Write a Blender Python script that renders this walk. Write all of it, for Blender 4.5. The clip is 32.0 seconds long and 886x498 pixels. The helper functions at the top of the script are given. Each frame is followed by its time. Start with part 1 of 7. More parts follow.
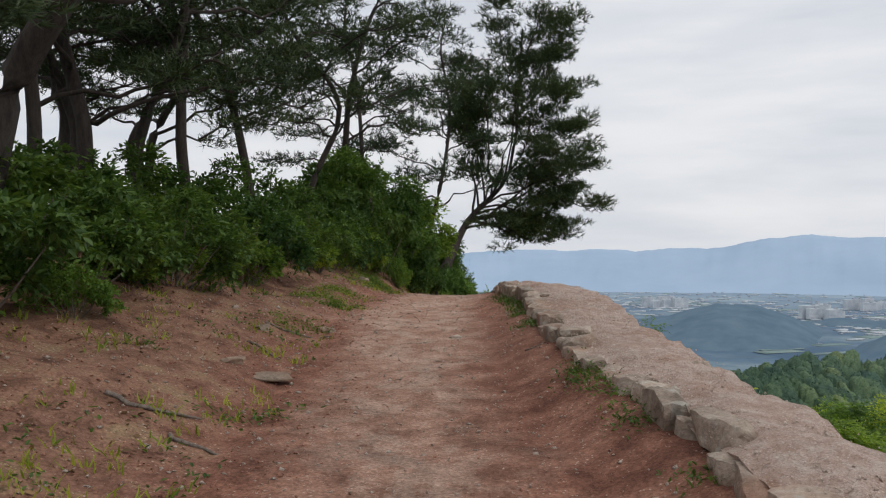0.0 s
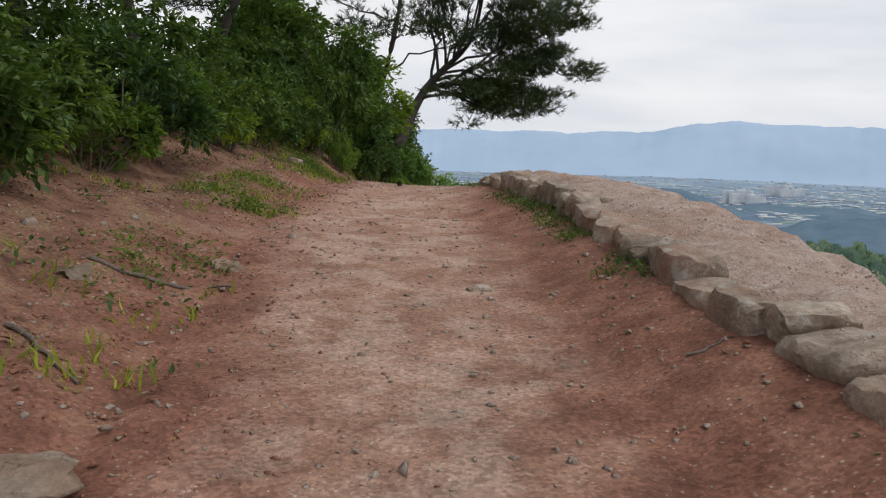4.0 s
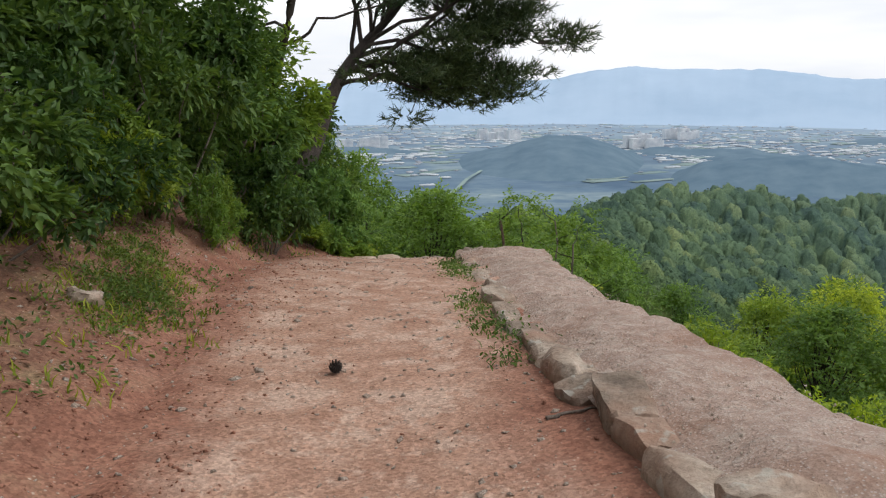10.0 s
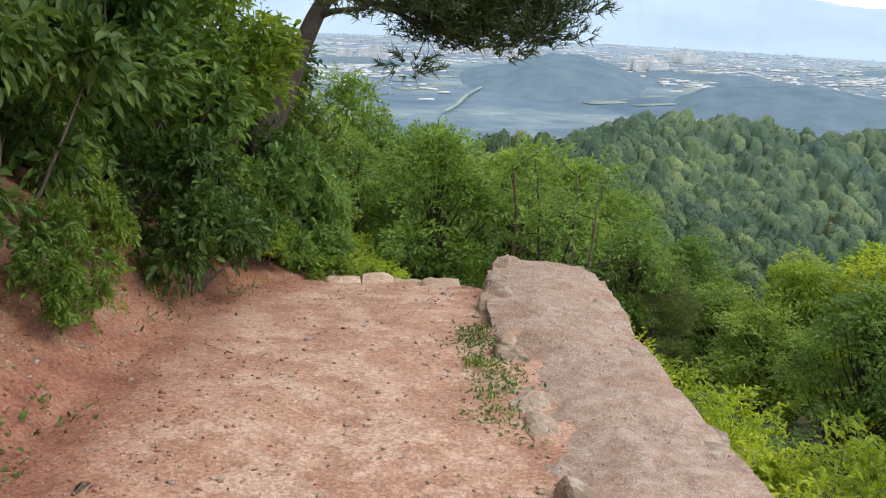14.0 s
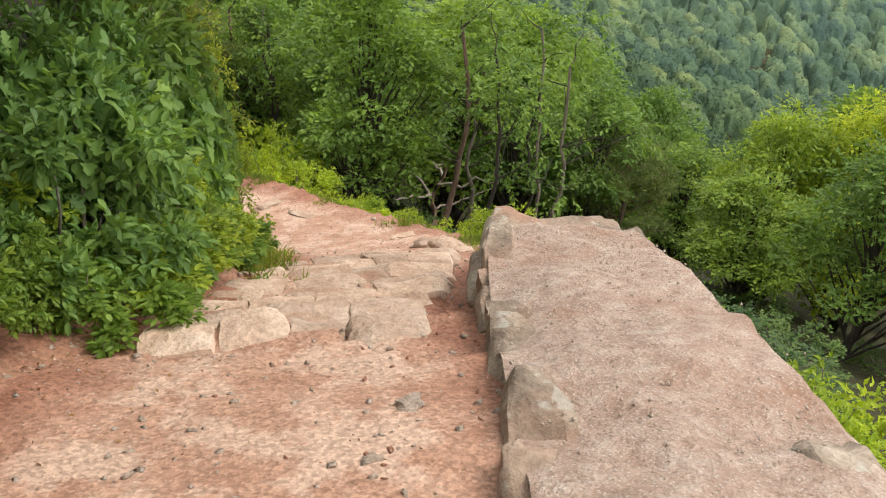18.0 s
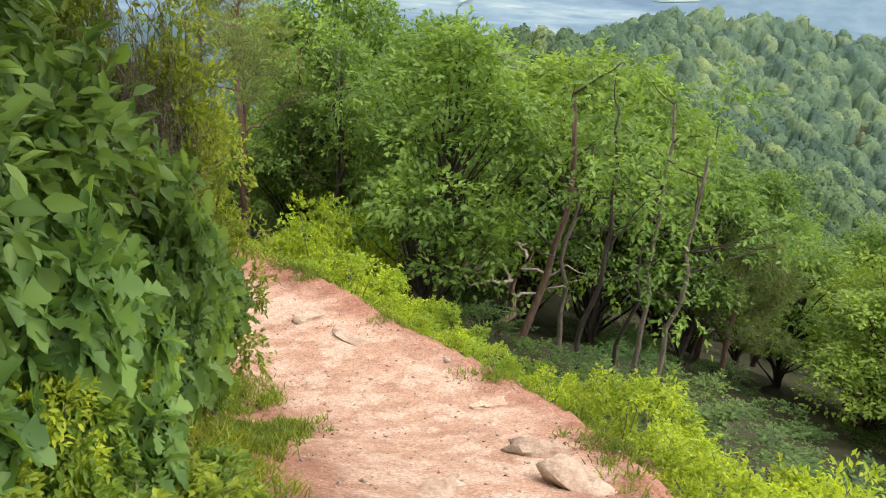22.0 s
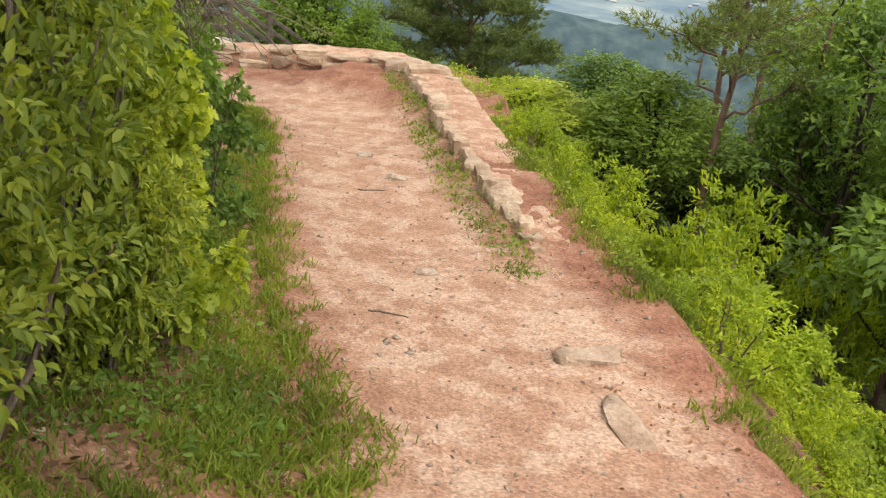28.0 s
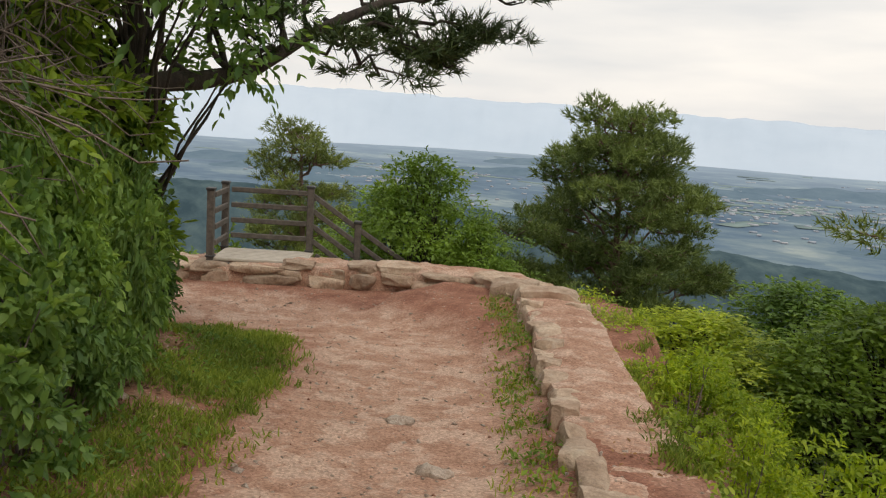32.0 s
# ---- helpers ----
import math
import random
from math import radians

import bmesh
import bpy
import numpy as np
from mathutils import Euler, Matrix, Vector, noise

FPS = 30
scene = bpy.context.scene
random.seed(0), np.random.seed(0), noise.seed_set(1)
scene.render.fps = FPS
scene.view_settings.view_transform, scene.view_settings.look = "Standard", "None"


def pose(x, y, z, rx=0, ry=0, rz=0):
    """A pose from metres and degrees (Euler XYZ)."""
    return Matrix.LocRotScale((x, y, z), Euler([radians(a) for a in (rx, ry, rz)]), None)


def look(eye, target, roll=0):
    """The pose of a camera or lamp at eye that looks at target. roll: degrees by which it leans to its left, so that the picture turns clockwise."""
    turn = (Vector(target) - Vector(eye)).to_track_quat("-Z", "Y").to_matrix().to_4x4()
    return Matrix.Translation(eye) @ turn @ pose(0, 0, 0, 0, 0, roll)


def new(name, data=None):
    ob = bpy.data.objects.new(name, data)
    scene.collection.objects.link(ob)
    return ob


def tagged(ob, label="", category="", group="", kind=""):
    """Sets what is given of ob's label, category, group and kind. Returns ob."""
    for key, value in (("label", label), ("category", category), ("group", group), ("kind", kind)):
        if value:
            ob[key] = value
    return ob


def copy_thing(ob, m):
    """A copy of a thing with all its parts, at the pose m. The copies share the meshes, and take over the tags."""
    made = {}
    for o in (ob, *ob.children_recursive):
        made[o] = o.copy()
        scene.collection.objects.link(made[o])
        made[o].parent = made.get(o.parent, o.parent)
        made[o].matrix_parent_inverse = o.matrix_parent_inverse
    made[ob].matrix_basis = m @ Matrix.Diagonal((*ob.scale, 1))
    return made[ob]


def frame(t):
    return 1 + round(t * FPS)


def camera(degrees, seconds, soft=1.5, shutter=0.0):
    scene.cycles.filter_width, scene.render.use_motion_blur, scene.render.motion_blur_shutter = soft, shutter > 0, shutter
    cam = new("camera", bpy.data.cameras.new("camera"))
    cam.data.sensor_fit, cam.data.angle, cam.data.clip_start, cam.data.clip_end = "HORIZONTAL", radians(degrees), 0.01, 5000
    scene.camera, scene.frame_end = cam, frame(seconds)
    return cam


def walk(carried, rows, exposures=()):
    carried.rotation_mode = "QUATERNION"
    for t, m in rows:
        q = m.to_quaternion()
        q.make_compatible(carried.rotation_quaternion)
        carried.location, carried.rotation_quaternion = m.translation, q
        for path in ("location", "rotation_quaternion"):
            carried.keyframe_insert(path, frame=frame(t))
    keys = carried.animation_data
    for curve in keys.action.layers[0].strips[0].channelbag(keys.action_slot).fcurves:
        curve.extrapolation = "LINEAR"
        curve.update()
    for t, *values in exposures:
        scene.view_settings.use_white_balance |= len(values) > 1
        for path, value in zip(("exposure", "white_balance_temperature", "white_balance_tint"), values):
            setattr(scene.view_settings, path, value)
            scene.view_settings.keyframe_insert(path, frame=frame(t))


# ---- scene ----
cam = camera(54.9, 32.0, soft=1.2)
METRES, EYE, TILT, LEAN, TURN = 36.0, 1.55, 0.0, 0.0, 0.0
ROWS = [
    (0.0, 0.0, 0.0, 0.0, -0.0, 0.0, 0.0),
    (0.5, -0.0026, 0.0182, 0.0003, -0.36, -0.35, 1.01),
    (1.0, -0.0062, 0.0343, 0.0006, -0.98, -0.5, 0.38),
    (1.5, -0.0071, 0.0507, 0.0013, -2.85, -0.46, 0.15),
    (2.0, -0.0091, 0.0685, 0.0017, -3.13, -0.75, -0.48),
    (2.5, -0.011, 0.0857, 0.0011, -3.62, -1.51, -0.38),
    (3.0, -0.0117, 0.1038, -0.0016, -4.11, -2.63, -0.18),
    (3.5, -0.0136, 0.1209, -0.0026, -4.35, -5.31, -1.5),
    (5.5, -0.0112, 0.1939, 0.0004, -5.17, -12.2, -0.75),
    (6.0, -0.0116, 0.2104, 0.0054, -5.38, -9.68, -0.9),
    (6.5, -0.0113, 0.2268, 0.0094, -6.46, -8.09, 0.19),
    (7.0, -0.0122, 0.2424, 0.0105, -7.12, -8.46, -0.95),
    (7.5, -0.0117, 0.2589, 0.0124, -7.49, -8.72, -1.16),
    (8.0, -0.0108, 0.277, 0.0154, -8.05, -9.2, -0.83),
    (8.5, -0.0102, 0.2934, 0.0182, -8.79, -9.48, -0.73),
    (9.0, -0.0095, 0.3102, 0.0186, -9.92, -9.93, -0.61),
    (9.5, -0.0123, 0.327, 0.0189, -10.54, -10.59, 0.39),
    (10.0, -0.0114, 0.343, 0.0202, -10.95, -11.15, 0.18),
    (10.5, -0.0118, 0.3587, 0.0215, -10.92, -11.66, -1.2),
    (11.0, -0.0108, 0.372, 0.0234, -11.36, -11.87, -1.3),
    (11.5, -0.0072, 0.3834, 0.0254, -11.53, -9.37, -2.34),
    (12.0, -0.0035, 0.3964, 0.0247, -11.98, -10.69, -3.34),
    (12.5, -0.0006, 0.4111, 0.0257, -12.12, -11.25, -2.2),
    (13.0, 0.0004, 0.4263, 0.0268, -11.57, -13.33, -2.12),
    (13.5, 0.0022, 0.4401, 0.0285, -10.87, -15.41, -2.3),
    (15.5, 0.0107, 0.5036, 0.0277, -11.19, -18.54, -1.07),
    (16.0, 0.0139, 0.5197, 0.0255, -12.03, -18.99, 0.75),
    (16.5, 0.0155, 0.5365, 0.0215, -12.71, -19.73, 1.85),
    (17.0, 0.0215, 0.5528, 0.0171, -12.89, -22.98, 2.06),
    (17.5, 0.0254, 0.5696, 0.0132, -14.88, -26.15, -0.33),
    (18.0, 0.0294, 0.586, 0.0095, -15.76, -26.61, -0.53),
    (18.5, 0.0299, 0.6022, 0.0053, -15.46, -27.33, -1.21),
    (19.0, 0.0327, 0.6171, 0.0031, -15.29, -28.61, -1.74),
    (19.5, 0.0353, 0.6313, 0.0002, -15.06, -32.87, -2.84),
    (20.0, 0.0349, 0.6444, -0.0022, -14.3, -35.26, -3.88),
    (20.5, 0.0382, 0.6591, -0.0034, -13.55, -35.58, -4.88),
    (21.0, 0.0399, 0.6714, -0.0032, -11.86, -28.2, -3.95),
    (21.5, 0.0428, 0.683, -0.0046, -11.43, -24.63, -4.32),
    (22.0, 0.046, 0.6959, -0.0076, -9.6, -23.81, -3.48),
    (22.5, 0.0495, 0.7075, -0.0103, -8.08, -22.64, -3.47),
    (23.0, 0.0529, 0.7175, -0.0146, -6.73, -20.39, -3.83),
    (23.5, 0.0575, 0.7285, -0.0188, -6.08, -17.31, -4.82),
    (24.0, 0.0614, 0.7402, -0.0249, -4.92, -17.39, -3.72),
    (24.5, 0.065, 0.7513, -0.0298, -3.66, -18.32, -3.62),
    (25.0, 0.0681, 0.7624, -0.0364, 1.48, -19.25, -1.85),
    (25.5, 0.0726, 0.7746, -0.042, 5.19, -20.43, -0.93),
    (27.5, 0.0884, 0.8195, -0.0661, 21.24, -21.73, -6.77),
    (28.0, 0.0868, 0.8304, -0.0737, 28.5, -24.28, -4.74),
    (28.5, 0.0876, 0.8402, -0.0774, 32.94, -17.15, -5.01),
    (29.0, 0.0847, 0.8546, -0.0841, 35.78, -16.42, -4.72),
    (29.5, 0.0803, 0.8708, -0.0886, 37.08, -15.56, -2.79),
    (30.0, 0.0728, 0.8858, -0.0917, 37.99, -12.3, -2.9),
    (30.5, 0.0669, 0.9024, -0.0965, 38.53, -12.44, -3.15),
    (31.0, 0.0582, 0.918, -0.0993, 38.82, -12.36, -3.06),
    (31.5, 0.0519, 0.9335, -0.1025, 39.15, -11.59, -3.28),
    (32.0, 0.0425, 0.9489, -0.105, 39.41, -9.38, -3.55),
]
# exposure in stops over the walk
EXPO = [(0.0, -0.52, 6350, 10), (3.0, -0.50, 6350, 10), (5.5, -0.24, 6400, 10), (6.0, -0.34, 6400, 10), (7.0, -0.50, 6450, 10), (8.0, -0.38, 6500, 10), (9.0, -0.29, 6400, 10), (11.0, 0.04, 6450, 10), (12.0, -0.29, 6450, 10), (13.0, 0.01, 6500, 10), (17.0, 0.80, 7000, 10), (19.0, 0.70, 7000, 10), (21.0, 0.88, 6900, 10), (22.0, 1.02, 6900, 10), (23.0, 0.93, 6900, 10), (23.5, 0.3, 7000, 10), (24.2, 0.36, 7000, 10), (25.0, 0.55, 7000, 10), (25.5, 0.66, 7050, 10), (28.0, 0.65, 7400, 10),
        (30.0, 0.10, 7350, 10), (32.0, -0.28, 7100, 10)]
walk(cam, [(t, pose(0, 0, EYE, TILT, LEAN, TURN) @ pose(METRES * x, METRES * y, METRES * z, 90 + pitch, roll, yaw)) for t, x, y, z, yaw, pitch, roll in ROWS], EXPO)

# ---------------------------------------------------------------- world and sun
SUN_ELEV, SUN_AZ = 52.0, 115.0          # degrees; azimuth clockwise from +y
world = bpy.data.worlds.new("overcast_sky")
scene.world = world
world.use_nodes = True
wn, wl = world.node_tree.nodes, world.node_tree.links
wn.clear()


def node(nodes, kind, **sets):
    n = nodes.new(kind)
    for key, value in sets.items():
        if key in n.inputs:
            n.inputs[key].default_value = value
    return n


sky = wn.new("ShaderNodeTexSky")
sky.sky_type = "NISHITA"
sky.sun_disc = False
sky.sun_elevation, sky.sun_rotation = radians(SUN_ELEV), radians(SUN_AZ)
sky.air_density, sky.dust_density = 1.0, 3.0
sky_bg = wn.new("ShaderNodeBackground")
sky_bg.inputs["Strength"].default_value = 0.07
wl.new(sky.outputs[0], sky_bg.inputs[0])
coord = wn.new("ShaderNodeTexCoord")
stretch = wn.new("ShaderNodeMapping")
stretch.inputs["Scale"].default_value = (1.0, 1.0, 6.0)
wl.new(coord.outputs["Generated"], stretch.inputs[0])
cloud = node(wn, "ShaderNodeTexNoise", Scale=2.2, Detail=5.0, Roughness=0.55)
wl.new(stretch.outputs[0], cloud.inputs["Vector"])
cloud_ramp = wn.new("ShaderNodeValToRGB")
cloud_ramp.color_ramp.elements[0].position, cloud_ramp.color_ramp.elements[0].color = 0.36, (0.78, 0.81, 0.86, 1)
cloud_ramp.color_ramp.elements[1].position, cloud_ramp.color_ramp.elements[1].color = 0.62, (0.99, 0.985, 0.99, 1)
wl.new(cloud.outputs[0], cloud_ramp.inputs[0])
cloud_bg = wn.new("ShaderNodeBackground")
cloud_bg.inputs["Strength"].default_value = 1.32
wl.new(cloud_ramp.outputs[0], cloud_bg.inputs[0])
sky_mix = wn.new("ShaderNodeMixShader")
sky_mix.inputs[0].default_value = 0.88
wl.new(sky_bg.outputs[0], sky_mix.inputs[1])
wl.new(cloud_bg.outputs[0], sky_mix.inputs[2])
w_out = wn.new("ShaderNodeOutputWorld")
wl.new(sky_mix.outputs[0], w_out.inputs[0])

sun_data = bpy.data.lights.new("sun", "SUN")
sun_data.energy, sun_data.angle, sun_data.color = 1.4, radians(25), (1.0, 0.95, 0.87)
sun = new("sun", sun_data)
_a, _e = radians(SUN_AZ), radians(SUN_ELEV)
sun.matrix_world = look((40 * math.sin(_a) * math.cos(_e), 40 * math.cos(_a) * math.cos(_e), 40 * math.sin(_e)), (0, 0, 0))


# ---------------------------------------------------------------- materials
def material(name):
    m = bpy.data.materials.new(name)
    m.use_nodes = True
    n, l = m.node_tree.nodes, m.node_tree.links
    return m, n, l, n["Principled BSDF"]


def ramp(n, stops):
    r = n.new("ShaderNodeValToRGB")
    e = r.color_ramp.elements
    while len(e) < len(stops):
        e.new(0.5)
    for el, (p, c) in zip(e, stops):
        el.position, el.color = p, (*c, 1)
    return r


def mix_rgb(n, l, fac, a, b, how="MIX"):
    m = n.new("ShaderNodeMix")
    m.data_type, m.blend_type = "RGBA", how
    for sock, v in ((m.inputs[0], fac), (m.inputs[6], a), (m.inputs[7], b)):
        if hasattr(v, "is_linked"):
            l.new(v, sock)
        else:
            sock.default_value = v if not isinstance(v, tuple) else (*v, 1)
    return m.outputs[2]


def bump(n, l, height, strength, distance, after=None):
    b = n.new("ShaderNodeBump")
    b.inputs["Strength"].default_value, b.inputs["Distance"].default_value = strength, distance
    l.new(height, b.inputs["Height"])
    if after:
        l.new(after, b.inputs["Normal"])
    return b.outputs[0]


def tex(n, l, kind, scale, vec=None, **more):
    t = node(n, kind, Scale=scale, **more)
    if vec is None:
        vec = n.new("ShaderNodeNewGeometry").outputs["Position"]
    l.new(vec, t.inputs["Vector"])
    return t


def attr(n, name):
    a = n.new("ShaderNodeAttribute")
    a.attribute_name = name
    return a.outputs["Fac"]


def soil_material():
    m, n, l, p = material("red_soil")
    pos = n.new("ShaderNodeNewGeometry").outputs["Position"]
    big = tex(n, l, "ShaderNodeTexNoise", 0.55, pos, Detail=4.0, Roughness=0.6)
    mid = tex(n, l, "ShaderNodeTexNoise", 3.2, pos, Detail=6.0, Roughness=0.65)
    fine = tex(n, l, "ShaderNodeTexNoise", 38.0, pos, Detail=4.0, Roughness=0.7)
    red = ramp(n, [(0.30, (0.20, 0.092, 0.063)), (0.50, (0.29, 0.140, 0.097)), (0.70, (0.37, 0.205, 0.145))])
    l.new(mid.outputs[0], red.inputs[0])
    pale = ramp(n, [(0.32, (0.33, 0.185, 0.130)), (0.52, (0.42, 0.257, 0.187)), (0.72, (0.51, 0.350, 0.272))])
    l.new(mid.outputs[0], pale.inputs[0])
    # trodden middle of the path is paler and dustier
    half = n.new("ShaderNodeMath")
    half.operation = "MULTIPLY_ADD"
    l.new(big.outputs[0], half.inputs[0])
    half.inputs[1].default_value = 1.0
    l.new(attr(n, "trodden"), half.inputs[2])
    tread2 = ramp(n, [(0.55, (0, 0, 0)), (1.45, (1, 1, 1))])
    l.new(half.outputs[0], tread2.inputs[0])
    col = mix_rgb(n, l, tread2.outputs[0], red.outputs[0], pale.outputs[0])
    # worn patches of pale dust with ragged rims
    dust = tex(n, l, "ShaderNodeTexNoise", 2.4, pos, Detail=9.0, Roughness=0.7)
    dust_r = ramp(n, [(0.49, (0, 0, 0)), (0.56, (0.8, 0.8, 0.8))])
    l.new(dust.outputs[0], dust_r.inputs[0])
    dusty = mix_rgb(n, l, 1.0, dust_r.outputs[0], tread2.outputs[0], "MULTIPLY")
    col = mix_rgb(n, l, dusty, col, (0.53, 0.385, 0.305))
    # darker on the upper path, fading out further along
    upper_dark_r = ramp(n, [(0.35, (0.52, 0.50, 0.50)), (0.65, (0.80, 0.76, 0.74))])
    l.new(mid.outputs[0], upper_dark_r.inputs[0])
    col = mix_rgb(n, l, attr(n, "upper_dark"), col, mix_rgb(n, l, 1.0, col, upper_dark_r.outputs[0], "MULTIPLY"))
    # leaf litter and dry grass off the path
    litter = ramp(n, [(0.33, (0.10, 0.052, 0.036)), (0.52, (0.23, 0.125, 0.085)), (0.70, (0.26, 0.185, 0.11))])
    l.new(mid.outputs[0], litter.inputs[0])
    off = n.new("ShaderNodeMath")
    off.operation = "MULTIPLY_ADD"
    l.new(mid.outputs[0], off.inputs[0])
    off.inputs[1].default_value = 0.9
    l.new(attr(n, "litter"), off.inputs[2])
    off_r = ramp(n, [(0.62, (0, 0, 0)), (1.1, (1, 1, 1))])
    l.new(off.outputs[0], off_r.inputs[0])
    col = mix_rgb(n, l, off_r.outputs[0], col, litter.outputs[0])
    # fine pebble specks
    vor = tex(n, l, "ShaderNodeTexVoronoi", 26.0, pos, Randomness=1.0)
    speck = ramp(n, [(0.12, (1, 1, 1)), (0.22, (0, 0, 0))])
    l.new(vor.outputs["Distance"], speck.inputs[0])
    gate = ramp(n, [(0.46, (0.05, 0.05, 0.05)), (0.60, (0.8, 0.8, 0.8))])
    l.new(mid.outputs[0], gate.inputs[0])
    sp = mix_rgb(n, l, 1.0, speck.outputs[0], gate.outputs[0], "MULTIPLY")
    col = mix_rgb(n, l, sp, col, (0.52, 0.42, 0.34))
    grain = ramp(n, [(0.32, (0.80, 0.79, 0.78)), (0.68, (1.14, 1.14, 1.14))])
    l.new(fine.outputs[0], grain.inputs[0])
    col = mix_rgb(n, l, 1.0, col, grain.outputs[0], "MULTIPLY")
    # crumbs a centimetre across, each of its own shade
    crumb = tex(n, l, "ShaderNodeTexVoronoi", 62.0, pos, Randomness=1.0)
    crumb_c = n.new("ShaderNodeSeparateColor")
    l.new(crumb.outputs["Color"], crumb_c.inputs[0])
    shade_r = ramp(n, [(0.0, (0.66, 0.64, 0.63)), (0.5, (1.0, 1.0, 1.0)), (1.0, (1.34, 1.33, 1.32))])
    l.new(crumb_c.outputs[0], shade_r.inputs[0])
    col = mix_rgb(n, l, 0.75, col, mix_rgb(n, l, 1.0, col, shade_r.outputs[0], "MULTIPLY"))
    # floor under the woods: litter and green, with the canopy's shade painted in
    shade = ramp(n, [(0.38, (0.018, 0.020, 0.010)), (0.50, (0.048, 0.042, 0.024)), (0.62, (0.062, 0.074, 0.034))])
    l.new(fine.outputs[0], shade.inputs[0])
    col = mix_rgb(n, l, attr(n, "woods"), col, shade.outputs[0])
    l.new(col, p.inputs["Base Color"])
    p.inputs["Roughness"].default_value = 0.95
    p.inputs["Specular IOR Level"].default_value = 0.15
    b1 = bump(n, l, dust.outputs[0], 0.4, 0.04)
    b2 = bump(n, l, fine.outputs[0], 0.6, 0.012, b1)
    b3 = bump(n, l, crumb_c.outputs[0], 0.5, 0.006, b2)
    l.new(bump(n, l, speck.outputs[0], 0.4, 0.008, b3), p.inputs["Normal"])
    return m


def stone_material(name, dark, mid_c, light, lichen=0.3, soil=0.3, scale=1.0, grit=0.0):
    m, n, l, p = material(name)
    pos = n.new("ShaderNodeNewGeometry").outputs["Position"]
    rnd = n.new("ShaderNodeObjectInfo").outputs["Random"]
    a = tex(n, l, "ShaderNodeTexNoise", 4.0 * scale, pos, Detail=6.0, Roughness=0.65)
    f = tex(n, l, "ShaderNodeTexNoise", 30.0 * scale, pos, Detail=5.0, Roughness=0.7)
    c = ramp(n, [(0.30, dark), (0.50, mid_c), (0.70, light)])
    l.new(a.outputs[0], c.inputs[0])
    g = ramp(n, [(0.25, (0.62, 0.62, 0.62)), (0.75, (1.2, 1.2, 1.2))])
    l.new(f.outputs[0], g.inputs[0])
    col = mix_rgb(n, l, 1.0, c.outputs[0], g.outputs[0], "MULTIPLY")
    v = ramp(n, [(0.0, (0.72, 0.69, 0.66)), (1.0, (1.16, 1.12, 1.08))])
    l.new(rnd, v.inputs[0])
    col = mix_rgb(n, l, 1.0, col, v.outputs[0], "MULTIPLY")
    # soil washed over the stone and pale lichen blotches
    s = tex(n, l, "ShaderNodeTexNoise", 1.7, pos, Detail=5.0)
    sr = ramp(n, [(0.62 - 0.25 * soil, (0, 0, 0)), (0.72, (soil * 1.6, soil * 1.6, soil * 1.6))])
    l.new(s.outputs[0], sr.inputs[0])
    col = mix_rgb(n, l, sr.outputs[0], col, (0.33, 0.18, 0.12))
    k = tex(n, l, "ShaderNodeTexNoise", 9.0, pos, Detail=3.0)
    kr = ramp(n, [(0.60, (0, 0, 0)), (0.66, (lichen, lichen, lichen))])
    l.new(k.outputs[0], kr.inputs[0])
    col = mix_rgb(n, l, kr.outputs[0], col, (0.46, 0.47, 0.42))
    l.new(col, p.inputs["Base Color"])
    p.inputs["Roughness"].default_value = 0.9
    p.inputs["Specular IOR Level"].default_value = 0.25
    if grit:
        vor = tex(n, l, "ShaderNodeTexVoronoi", 55.0, pos, Randomness=1.0)
        gr = ramp(n, [(0.16, (grit, grit, grit)), (0.34, (0, 0, 0))])
        l.new(vor.outputs["Distance"], gr.inputs[0])
        col = mix_rgb(n, l, gr.outputs[0], col, (0.62, 0.56, 0.52))
        l.new(col, p.inputs["Base Color"])
    l.new(bump(n, l, f.outputs[0], 0.6, 0.014, bump(n, l, a.outputs[0], 0.9, 0.07)), p.inputs["Normal"])
    return m


